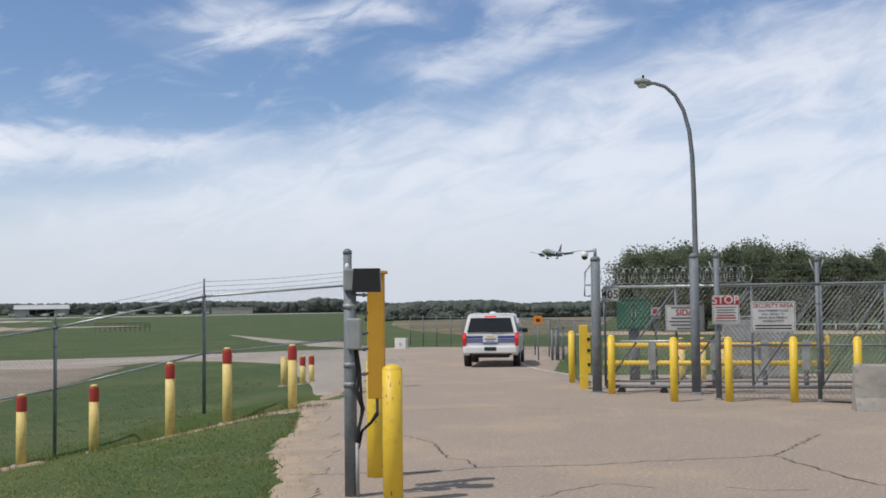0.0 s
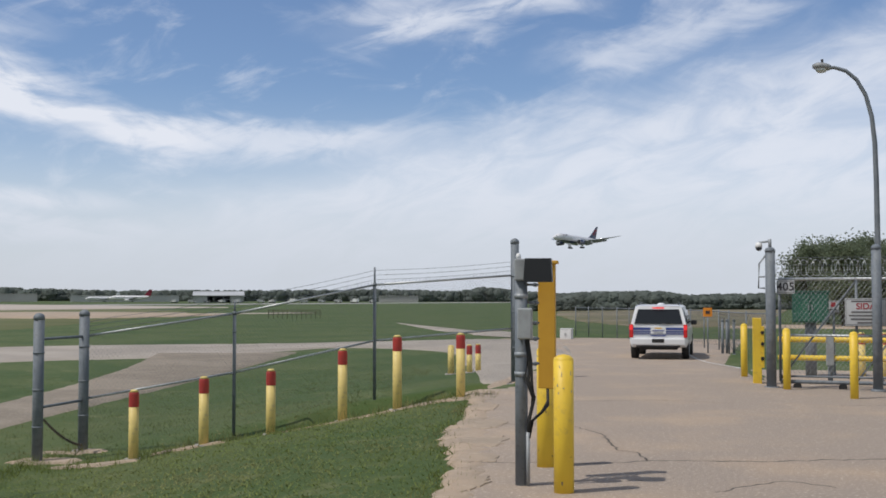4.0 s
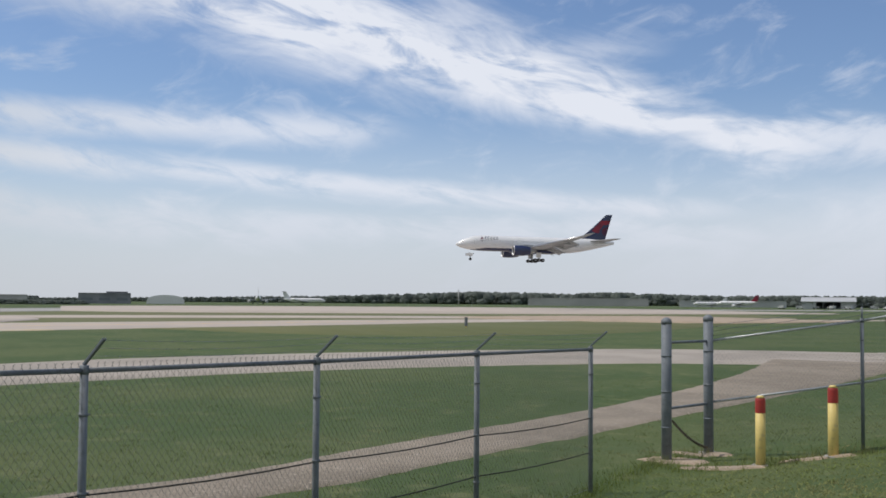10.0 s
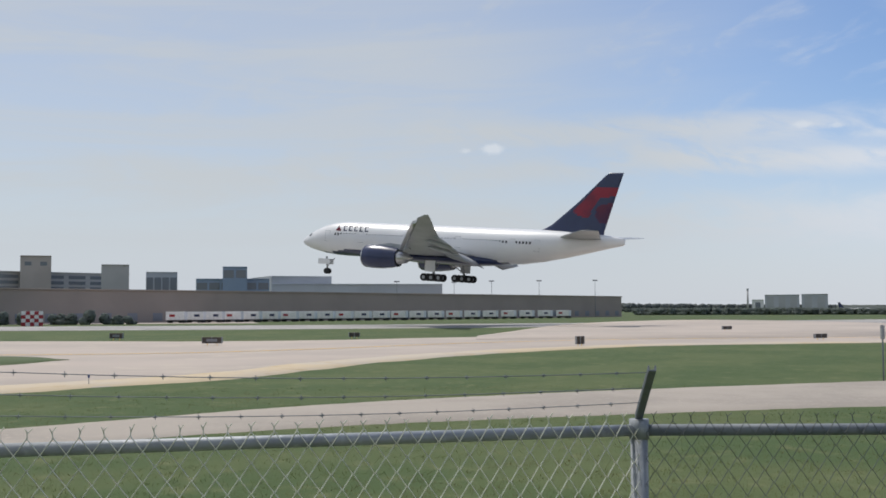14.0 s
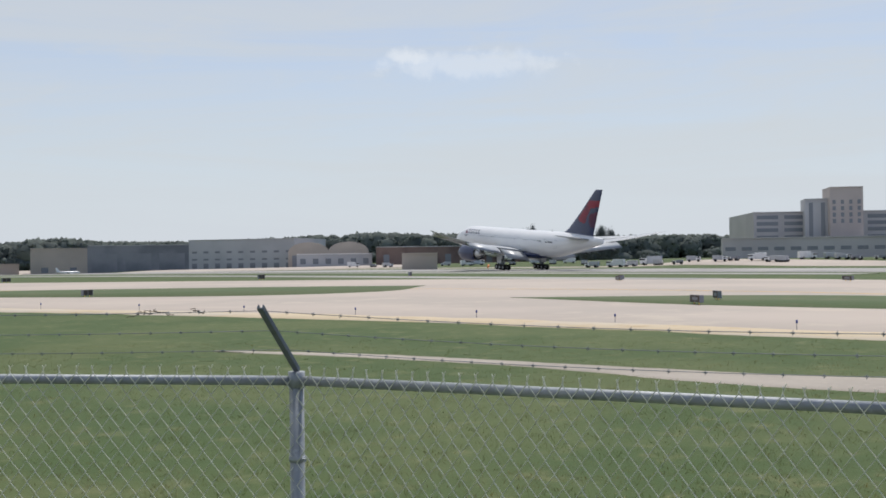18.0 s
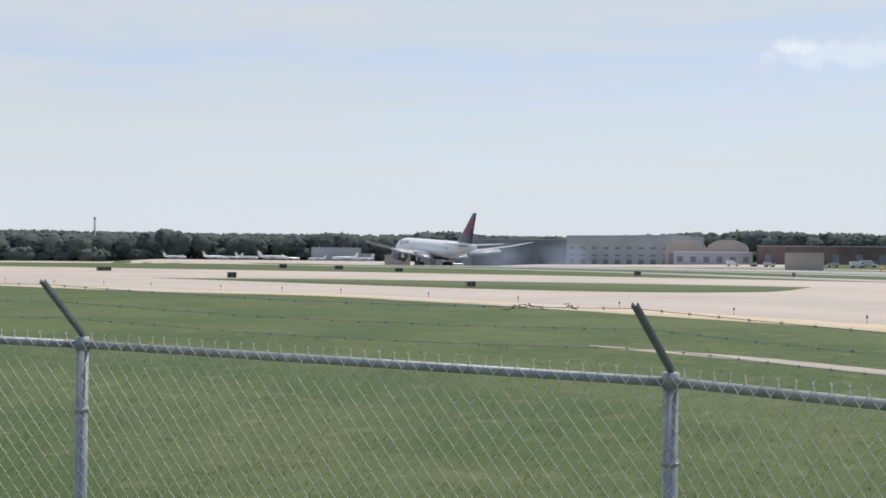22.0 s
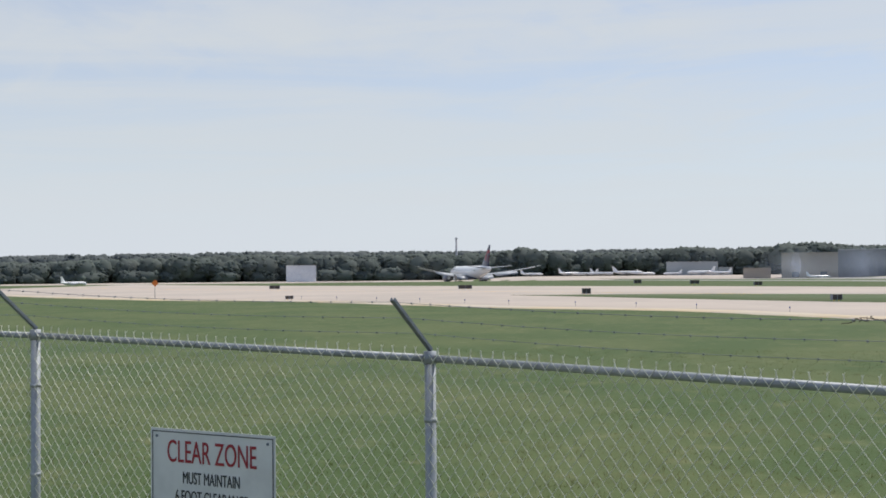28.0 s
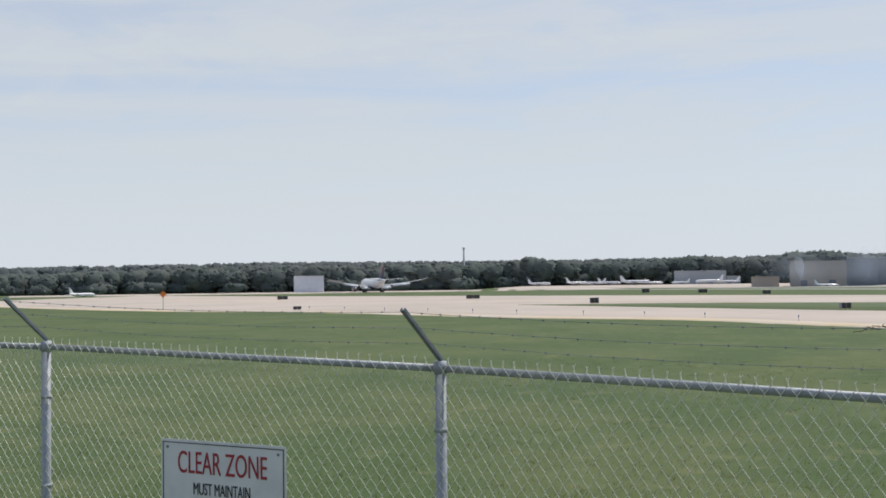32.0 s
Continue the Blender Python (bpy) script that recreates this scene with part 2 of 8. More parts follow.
M_STRAW = material("dry_stalk", (0.30, 0.24, 0.12), 0.85, island=0.4)
M_ROAD = material("worn_concrete_road", (0.325, 0.264, 0.213), 0.9, second=(0.41, 0.31, 0.225), scale=0.5, lo=0.45, hi=0.72, spots=(0.60, 0.50, 0.40), spot_scale=26, bump=1.0, bump_scale=40)
M_DIRT = material("sandy_dirt", (0.41, 0.315, 0.23), 0.95, second=(0.33, 0.265, 0.20), scale=1.2, spots=(0.46, 0.37, 0.28), spot_scale=8, bump=0.8, bump_scale=30)
M_DRYG = material("dry_field", (0.145, 0.13, 0.07), 0.95, second=(0.20, 0.165, 0.11), scale=0.04, spots=(0.09, 0.105, 0.04), spot_scale=0.12, bump=0.6, bump_scale=9)
M_OLIVE = material("dry_olive_grass", (0.112, 0.124, 0.042), 0.95, second=(0.135, 0.137, 0.055), scale=0.05, spots=(0.09, 0.112, 0.034), spot_scale=0.4)
M_SVC = material("service_road", (0.37, 0.325, 0.275), 0.9, second=(0.30, 0.265, 0.225), scale=0.2, spots=(0.42, 0.36, 0.30), spot_scale=5)
M_GRAVEL = material("tan_gravel", (0.215, 0.18, 0.138), 0.95, second=(0.275, 0.23, 0.178), scale=0.5, spots=(0.42, 0.365, 0.30), spot_scale=9, bump=1.0, bump_scale=22)
M_CONC = material("taxiway_concrete", (0.46, 0.392, 0.335), 0.9, second=(0.40, 0.345, 0.298), scale=0.05, spots=(0.49, 0.425, 0.35), spot_scale=0.3)
M_RUNWAY = material("runway_concrete", (0.36, 0.345, 0.33), 0.9, second=(0.27, 0.26, 0.25), scale=0.03, spots=(0.40, 0.37, 0.33), spot_scale=0.2)
M_CRACK = material("open_crack", (0.075, 0.062, 0.05), 0.9, second=(0.12, 0.10, 0.08), scale=3)
M_LINE = material("white_line", (0.72, 0.70, 0.66), 0.7, second=(0.5, 0.48, 0.45), scale=3)
M_YLINE = material("yellow_line", (0.75, 0.45, 0.06), 0.7)
M_GALV = material("galvanised_steel", (0.34, 0.36, 0.38), 0.62, 0.4, second=(0.26, 0.28, 0.30), scale=4, spots=(0.42, 0.44, 0.46), spot_scale=25, bump=0.1)
M_GALVD = material("weathered_grey_steel", (0.15, 0.172, 0.198), 0.66, 0.1, second=(0.19, 0.21, 0.232), scale=5, spots=(0.12, 0.135, 0.15), spot_scale=18)
# sunlit brightness of rails and razor wire is put into this paler steel
M_GALVL = material("bright_galvanised_rail", (0.56, 0.58, 0.59), 0.42, 0.5, second=(0.48, 0.50, 0.51), scale=3)
# yellow-white of the sun's glints on the mesh is put into this wire colour
M_WIRE = material("chain_link_wire", (0.74, 0.74, 0.62), 0.34, 0.35)
M_WIREG = material("grey_gate_mesh", (0.27, 0.285, 0.29), 0.5, 0.3)
M_WIREV = material("old_chain_link", (0.12, 0.13, 0.13), 0.5, 0.4)
M_YELLOW = material("yellow_paint", (0.78, 0.54, 0.045), 0.5, second=(0.72, 0.48, 0.04), scale=2.5, spots=(0.62, 0.42, 0.06), spot_scale=9, bump=0.15)
M_PALE = material("pale_yellow_paint", (0.74, 0.58, 0.20), 0.55, second=(0.66, 0.50, 0.17), scale=3, spots=(0.55, 0.42, 0.18), spot_scale=12)
M_AMBER = material("amber_panel_paint", (0.62, 0.34, 0.035), 0.5, second=(0.56, 0.30, 0.03), scale=2)
M_RED = material("red_paint", (0.44, 0.04, 0.025), 0.5, second=(0.36, 0.035, 0.03), scale=6)
M_BLACK = material("black_plastic", (0.016, 0.017, 0.02), 0.35)
M_DARK = material("dark_rubber", (0.02, 0.02, 0.021), 0.8)
M_GREYP = material("grey_box_paint", (0.33, 0.35, 0.36), 0.5, second=(0.26, 0.27, 0.28), scale=6)
M_WHITE = material("white_paint", (0.78, 0.78, 0.77), 0.45, second=(0.70, 0.70, 0.70), scale=1.5)
# grey of the shade behind the gate mesh is put into this white
M_SIGN = material("sign_white", (0.52, 0.54, 0.55), 0.45, second=(0.45, 0.46, 0.47), scale=3)
# sign white without the mesh dimming, for the clear zone sign
M_SIGNW = material("clean_sign_white", (0.68, 0.68, 0.66), 0.45, second=(0.60, 0.60, 0.585), scale=3)
M_INK = material("sign_ink", (0.03, 0.03, 0.035), 0.5)
M_GREYD0 = material("faded_sign_ink", (0.12, 0.12, 0.125), 0.6)
M_INKRED = material("sign_red", (0.33, 0.02, 0.03), 0.5)
M_CONCB = material("barrier_concrete", (0.36, 0.34, 0.31), 0.9, second=(0.28, 0.26, 0.24), scale=2, spots=(0.22, 0.2, 0.18), spot_scale=7, bump=0.5)
M_GREEN = material("green_utility_paint", (0.03, 0.13, 0.085), 0.5, second=(0.025, 0.10, 0.07), scale=2)
M_SAND = material("stained_concrete", (0.52, 0.42, 0.28), 0.9, second=(0.48, 0.42, 0.34), scale=0.12, spots=(0.45, 0.34, 0.2), spot_scale=0.6)
M_BARE = material("scraped_steel", (0.10, 0.085, 0.07), 0.8)
M_STRAWG = material("straw_grass", (0.27, 0.24, 0.12), 0.95, second=(0.20, 0.19, 0.085), scale=0.2, spots=(0.33, 0.29, 0.17), spot_scale=1.0)
M_TUFT = material("field_tuft", (0.115, 0.145, 0.04), 0.8, second=(0.18, 0.17, 0.068), scale=0.3, lo=0.42, hi=0.62, island=0.35, through=0.5)


# ---- mesh helpers ----
def part(name, bm, mat, parent=None, label="", smooth=False):
    me = bpy.data.meshes.new(name)
    bm.normal_update()
    bm.to_mesh(me)
    bm.free()
    return mesh_part(name, me, mat, parent, label, smooth)


def mesh_part(name, me, mat, parent=None, label="", smooth=False):
    for m in (mat if isinstance(mat, (list, tuple)) else [mat]):
        me.materials.append(m)
    if smooth:
        me.polygons.foreach_set("use_smooth", [True] * len(me.polygons))
    ob = new(name, me)
    if parent is not None:
        ob.parent = parent
    if label:
        ob["label"] = label
    return ob


def again(ob, parent, m):
    """Another part on the same mesh."""
    o = new(ob.name.split(".")[0], ob.data)
    o.parent = parent
    o.matrix_basis = m
    return o


def empty(name, m, label="", category="", group="", kind=""):
    ob = new(name)
    ob.empty_display_size = 0.2
    ob.matrix_basis = m
    return tagged(ob, label, category, group, kind)


def box(bm, cx, cy, cz, sx, sy, sz, bevel=0.0, m=None, mat=0):
    """A box of full sizes sx, sy, sz about its centre, with rounded edges."""
    r = bmesh.ops.create_cube(bm, size=1.0, matrix=Matrix.Translation((cx, cy, cz)) @ Matrix.Diagonal((sx, sy, sz, 1)))
    vs = r["verts"]
    if bevel:
        es = list({e for v in vs for e in v.link_edges})
        b = bmesh.ops.bevel(bm, geom=es, offset=bevel, segments=2, affect="EDGES", profile=0.5)
        vs = list({v for f in b["faces"] for v in f.verts} | {v for v in vs if v.is_valid})
    for f in {f for v in vs for f in v.link_faces}:
        f.material_index = mat
    if m is not None:
        bmesh.ops.transform(bm, matrix=m, verts=vs)
    return vs


def rod(bm, a, b, r0, r1=None, n=10, caps=True, mat=0):
    """A round bar from a to b."""
    a, b = Vector(a), Vector(b)
    r1 = r0 if r1 is None else r1
    d = b - a
    m = Matrix.Translation((a + b) / 2) @ d.to_track_quat("Z", "Y").to_matrix().to_4x4()
    r = bmesh.ops.create_cone(bm, cap_ends=caps, segments=n, radius1=r0, radius2=r1, depth=d.length, matrix=m)
    for f in {f for v in r["verts"] for f in v.link_faces}:
        f.material_index = mat
        f.smooth = len(f.verts) == 4 and n > 5
    return r["verts"]


def tube(bm, pts, r, n=6, closed=False, mat=0):
    """A round bar along a line of points; r is one radius or one for each point."""
    pts = [Vector(p) for p in pts]
    rs = r if isinstance(r, (list, tuple)) else [r] * len(pts)
    rings = []
    for i, p in enumerate(pts):
        d = (pts[(i + 1) % len(pts)] if closed or i + 1 < len(pts) else p) - (pts[i - 1] if closed or i else p)
        q = d.to_track_quat("Z", "Y")
        rings.append([bm.verts.new(p + q @ Vector((math.cos(k * 2 * math.pi / n) * rs[i], math.sin(k * 2 * math.pi / n) * rs[i], 0))) for k in range(n)])
    for i in range(len(rings) - (0 if closed else 1)):
        a, b = rings[i], rings[(i + 1) % len(rings)]
        for k in range(n):
            f = bm.faces.new((a[k], a[(k + 1) % n], b[(k + 1) % n], b[k]))
            f.smooth, f.material_index = n > 3, mat
    if not closed:
        for ring, flip in ((rings[0], True), (rings[-1], False)):
            f = bm.faces.new(ring[::-1] if flip else ring)
            f.material_index = mat


def loft(bm, rings, caps=True, mat=0, smooth=True):
    vs = [[bm.verts.new(p) for p in ring] for ring in rings]
    n = len(vs[0])
    for a, b in zip(vs, vs[1:]):
        for k in range(n):
            f = bm.faces.new((a[k], a[(k + 1) % n], b[(k + 1) % n], b[k]))
            f.smooth, f.material_index = smooth, mat
    if caps:
        bm.faces.new(vs[0][::-1]).material_index = mat
        bm.faces.new(vs[-1]).material_index = mat
    return vs


def lettering(text, size, mat, parent, m, width=None, bold=0.0):
    """Flat letters of the built-in font as a mesh part, in the parent's space; x along the line, z up in m."""
    cu = bpy.data.curves.new("lettering", "FONT")
    cu.body, cu.size, cu.align_x, cu.align_y, cu.offset, cu.extrude = text, size, "CENTER", "CENTER", bold, 0.0015
    tmp = bpy.data.objects.new("lettering", cu)
    me = bpy.data.meshes.new_from_object(tmp)
    bpy.data.objects.remove(tmp)
    if width:
        xs = [v.co.x for v in me.vertices]
        k = width / (max(xs) - min(xs))
        me.transform(Matrix.Diagonal((k, 1, 1, 1)))
    ob = mesh_part("lettering", me, mat, parent)
    ob.matrix_basis = m
    return ob


def smoothstep(a, b, x):
    t = min(1.0, max(0.0, (x - a) / (b - a)))
    return t * t * (3 - 2 * t)


# ---- the lie of the land ----
FENCE = [(-2.55, 23.0), (-5.1, 21.4), (-7.35, 19.8), (-9.5, 18.25), (-9.55, 16.85), (-8.75, 13.29), (-8.40, 10.32), (-8.04, 7.42), (-7.86, 4.81),
         (-7.79, 2.45), (-7.15, 0.07), (-6.22, -2.84), (-4.03, -4.95), (-1.45, -6.6), (1.15, -8.2), (3.75, -9.8), (6.35, -11.4)]
CREST = [(-2.5, 23.4), (-2.9, 19.2), (-2.35, 14.0), (-1.8, 10.6), (-2.2, 6.0), (-4.2, 3.2), (-4.7, 1.0), (-4.0, -0.6), (-2.2, -2.0), (2.0, -4.2), (9.0, -8.5)]


def line_distance(x, y, pts):
    best = 1e9
    for (ax, ay), (bx, by) in zip(pts, pts[1:]):
        dx, dy = bx - ax, by - ay
        t = min(1.0, max(0.0, ((x - ax) * dx + (y - ay) * dy) / (dx * dx + dy * dy)))
        best = min(best, math.hypot(x - ax - t * dx, y - ay - t * dy))
    return best


def inside(x, y, poly):
    hit, j = False, len(poly) - 1
    for i in range(len(poly)):
        (ax, ay), (bx, by) = poly[i], poly[j]
        if (ay > y) != (by > y) and x < (bx - ax) * (y - ay) / (by - ay) + ax:
            hit = not hit
        j = i
    return hit


COMPOUND = FENCE + [(40, -30), (40, 23)]
TABLE = CREST + [(40, -26), (40, 23.4)]


def land(x, y):
    """Height of the ground: level with the gate road at 0, a bank down to the fence, the airfield below it."""
    if x * x + y * y > 6400:
        near = -1.05
        if y > 0:
            near += 0.55 * smoothstep(-30, 10, x) * smoothstep(0, 30, y)
    elif inside(x, y, TABLE):
        near = -0.04 * smoothstep(1.6, 3.0, x) * smoothstep(14, 18.5, y)
    elif inside(x, y, COMPOUND):
        dc, df = line_distance(x, y, CREST), line_distance(x, y, FENCE)
        near = -0.95 * smoothstep(0, 1, dc / (dc + df + 1e-6)) - 0.02
    elif y > 18 and x > -40:
        w = smoothstep(-2.2, -9.7 - 0.3 * max(0.0, y - 18.2), x)
        near = -0.08 - 0.42 * smoothstep(23.5, 41, y)
        near += (-1.05 - near) * w
        if x > -2.55:
            near = -0.5 * smoothstep(23.5, 41, y) - 0.04 * smoothstep(1.6, 3.0, x) * (1 - smoothstep(23.5, 30, y))
    else:
        near = -0.97 - 0.08 * min(1.0, line_distance(x, y, FENCE) / 6)
    hump = 0.35 * math.exp(-((x + 185) ** 2 + (y + 230) ** 2) / 33800) * smoothstep(900, 8100, x * x + y * y)
    r = math.hypot(x, y)
    if x < -200 and r > 300:  # the terminal and the hangars stand a little higher
        bearing = math.degrees(math.atan2(x, y))
        near += 2.2 * smoothstep(300, 372, r) * smoothstep(-104, -109, bearing) * smoothstep(-130, -124, bearing)
        near += 2.4 * smoothstep(430, 545, r) * smoothstep(-122, -130, bearing) * smoothstep(-158, -152, bearing)
    return near + hump - 2.6 * smoothstep(-330, -520, y) + 2.3 * smoothstep(-560, -700, y) * smoothstep(-80, -125, x)


def build_ground():
    rings = [0.0] + [0.6 * 1.045 ** k for k in range(205)]
    rings = [r for r in rings if r < 4600]
    n = 300
    vs, fs = [(0, 4, land(0, 4))], []
    for r in rings[1:]:
        for k in range(n):
            a = 2 * math.pi * k / n
            x, y = r * math.sin(a), 4 + r * math.cos(a)
            vs.append((x, y, land(x, y)))
    for k in range(n):
        fs.append((0, 1 + (k + 1) % n, 1 + k))
    for i in range(len(rings) - 2):
        for k in range(n):
            a, b = 1 + i * n, 1 + (i + 1) * n
            fs.append((a + k, a + (k + 1) % n, b + (k + 1) % n, b + k))
    me = bpy.data.meshes.new("ground")
    me.from_pydata(vs, [], fs)
    tagged(mesh_part("ground", me, M_GRASS, smooth=True), "mown green airfield grass with dry patches", "grass", kind="structure")


build_ground()


def spline(pts, step):
    """Points about step apart on a smooth curve through pts."""
    out = []
    p = [Vector((*q, 0)) for q in pts]
    p = [2 * p[0] - p[1]] + p + [2 * p[-1] - p[-2]]
    for i in range(1, len(p) - 2):
        n = max(1, int((p[i + 1] - p[i]).length / step))
        for k in range(n):
            t = k / n
            a, b, c, d = p[i - 1:i + 3]
            q = 0.5 * ((2 * b) + (c - a) * t + (2 * a - 5 * b + 4 * c - d) * t * t + (3 * b - a - 3 * c + d) * t ** 3)
            out.append((q.x, q.y))
    out.append((p[-2].x, p[-2].y))
    return out


def paving(name, left, right, mat, lift, label, category, along=60, across=8, edge=0.0):
    """A paved sheet between two edge lines, lying on the land."""
    def even(pts):
        s = spline(pts, 1.0)
        d = [0.0]
        for a, b in zip(s, s[1:]):
            d.append(d[-1] + math.hypot(b[0] - a[0], b[1] - a[1]))
        res, j = [], 0
        for i in range(along + 1):
            want = d[-1] * i / along
            while j + 1 < len(d) - 1 and d[j + 1] < want:
                j += 1
            t = (want - d[j]) / (d[j + 1] - d[j])
            res.append((s[j][0] + t * (s[j + 1][0] - s[j][0]), s[j][1] + t * (s[j + 1][1] - s[j][1])))
        return res
    L, R = even(left), even(right)
    vs, fs = [], []
    rnd = random.Random(name)
    near_rim = 1 if across >= 4 else 0
    for (ax, ay), (bx, by) in zip(L, R):
        ragged = (rnd.uniform(-edge, edge), rnd.uniform(-edge, edge))
        for k in range(across + 1):
            t = k / across
            rim = 0.14 / max(0.6, math.hypot(bx - ax, by - ay))
            if across >= 4 and k in (1, across - 1):  # the rim dips into the soil
                t = rim if k == 1 else 1 - rim
            if k <= near_rim or k >= across - near_rim:
                t += ragged[0 if k <= near_rim else 1] / max(1.0, math.hypot(bx - ax, by - ay))
            x, y = ax + (bx - ax) * t, ay + (by - ay) * t
            vs.append((x, y, land(x, y) + (lift if across < 4 or k not in (0, across) else -0.03)))
    w = across + 1
    for i in range(along):
        for k in range(across):
            a = i * w + k
            fs.append((a, a + 1, a + w + 1, a + w))
    me = bpy.data.meshes.new(name)
    me.from_pydata(vs, [], fs)
    if sum(p.normal.z for p in me.polygons) < 0:
        me.flip_normals()
    return tagged(mesh_part(name, me, mat, smooth=True), label, category, kind="structure")


def offset(pts, d):
    """The line pts moved d metres to its left."""
    out = []
    for i, p in enumerate(pts):
        a, b = pts[max(0, i - 1)], pts[min(len(pts) - 1, i + 1)]
        l = math.hypot(b[0] - a[0], b[1] - a[1])
        out.append((p[0] - (b[1] - a[1]) / l * d, p[1] + (b[0] - a[0]) / l * d))
    return out


# roads by the gate
paving("gate_road", [(-1.2, -1.4), (-1.25, 2), (-1.45, 9), (-1.75, 11.5), (-2.1, 14), (-2.45, 17), (-3.05, 20.2), (-3.15, 22.6), (-2.65, 30), (-2.7, 40), (-4.2, 50), (-8, 62)],
       [(16, -1.4), (15, 2), (13, 10), (10, 15), (4.2, 21.4), (2.6, 23), (2.45, 30), (2.5, 36), (3.4, 46), (5.0, 60)], M_ROAD, 0.036,
       "cracked sandy concrete gate road with worn patches", "road", 120, 16, 0.06)
paving("road_verge", [(-1.6, 8.0), (-1.75, 10.2), (-1.95, 11.6), (-2.4, 13.4), (-2.45, 15.2), (-2.6, 17.2), (-3.2, 20.4)], [(-1.2, 8.0), (-1.3, 10.2), (-1.45, 11.6), (-1.6, 13.4), (-1.95, 15.2), (-2.25, 17.2), (-2.8, 20.4)], M_DIRT, 0.041,
       "bare sandy dirt along the edge of the road", "dirt", 110, 4, 0.14)
paving("gate_yard", [(2.3, 21.0), (2.45, 24), (2.5, 29)], [(15, 17.0), (16, 23), (16, 28)], M_ROAD, 0.022, "worn sandy paving behind the gate", "paving", 20, 8, 0.1)
paving("dry_field", [(-13, 165), (-7, 118), (-2.5, 98), (2.6, 88), (9, 92)], [(-20, 260), (-14, 235), (-7, 225), (4, 222), (26, 220)], M_DRYG, 0.035, "dry brown field grass beyond the gate road", "field", 40, 10, 2.0)
paving("dirt_track", [(5.5, 84), (16, 83), (40, 76)], [(5.5, 96), (18, 94), (44, 86)], M_DIRT, 0.03, "bare tan dirt track behind the fence", "track", 30, 4)
CROSS_NEAR = [(-2.6, 23.05), (-3.3, 23.3), (-3.7, 25.6), (-4.4, 29.6), (-5.5, 35.4), (-6.6, 40), (-8.2, 47.5), (-12.2, 54), (-16.2, 57), (-20.5, 54.5)]
CROSS_FAR = [(-2.55, 24), (-2.55, 28), (-2.55, 33), (-2.6, 38), (-2.8, 45), (-4.4, 56), (-8.5, 62), (-13, 63.4), (-17.4, 64), (-22.5, 64)]
paving("road_crossing", CROSS_NEAR, CROSS_FAR, M_SVC, 0.036, "pale service road joining at the gate", "road", 60, 8)
ROAD_NEAR = [(-16.5, 57.2), (-19.5, 51.5), (-22.1, 47.6), (-26, 44.5), (-29.5, 38), (-32, 31), (-33, 24), (-33.2, 16), (-32, 9), (-29.8, 1), (-26.2, -6), (-24, -12.5), (-23.9, -19), (-22.6, -25), (-21.0, -29.6)]
ROAD_FAR = [(-15, 65.2), (-23, 63.8), (-33, 59), (-38.5, 51), (-42, 42), (-44, 34), (-44.3, 25), (-42.3, 16.5), (-39.5, 8), (-35.8, 0.5), (-30.5, -6), (-27, -11.5), (-25.2, -18.5), (-23.8, -25), (-21.4, -30)]
paving("service_road", ROAD_NEAR, ROAD_FAR, M_SVC, 0.02, "pale concrete service road round the airfield", "road", 220, 10, 0.1)
TRACK_NEAR = [(-16.6, 53), (-15.2, 42), (-14.2, 33), (-13.4, 24.5), (-12.7, 18.5), (-12.2, 14), (-11.95, 11), (-12.6, 5), (-13.8, 0)]
TRACK_FAR = [(-23.5, 52), (-20.0, 41.7), (-17.5, 32.5), (-15.8, 24), (-15.1, 18.5), (-14.5, 14), (-14.1, 10.6), (-15.0, 5), (-16.6, 1)]
paving("gravel_track", TRACK_NEAR, TRACK_FAR, M_GRAVEL, 0.045, "tan gravel track beside the fence", "track", 120, 8, 0.05)
paving("service_track", [(-10.4, 69.5), (-12.5, 77.4), (-16.2, 87.7), (-21.2, 103), (-27, 121)], [(-4.6, 58), (-9.0, 75.2), (-12.1, 83.5), (-18.5, 100), (-26, 119)], M_SVC, 0.03, "pale track leaving the service road", "track", 50, 6, 0.2)
PAVED = [CROSS_NEAR + CROSS_FAR[::-1], ROAD_NEAR + ROAD_FAR[::-1], TRACK_NEAR + TRACK_FAR[::-1]]

# airfield paving
TAXI_NEAR = [(-60, 200), (-78, 170), (-90, 140), (-92, 115), (-90, 90), (-89, 70), (-88, 52), (-87, 36), (-83, 22), (-73, 11), (-61, 2.5), (-50, -2.5), (-43, -9), (-38.3, -14.5), (-37, -29.5), (-34.3, -44.5),
             (-30.5, -58), (-24.3, -72.5), (-14.4, -82), (3, -108), (18, -120), (40, -150), (80, -215)]
TAXI_FAR = [(-66, 203), (-90, 173), (-106, 142), (-112, 116), (-114, 90), (-115, 70), (-116, 52), (-118, 36), (-117, 22), (-112, 9), (-106, 0), (-104, -12), (-107, -22), (-112, -45), (-118, -60), (-119, -82),
            (-105, -118), (-88, -142), (-66, -170), (-43, -195), (-10, -230), (20, -265), (60, -330)]
paving("taxiway", TAXI_NEAR, TAXI_FAR, M_CONC, 0.03, "broad pale concrete taxiway", "taxiway", 200, 16)


def islet(name, a, b, c, d, e, f):
    """A grass island between two taxiways: tip, near side, tip, far side."""
    paving(name, [a, b, c, d], [a, f, e, d], M_ISLAND, 0.06, "mown grass island between taxiways", "grass", 50, 4)


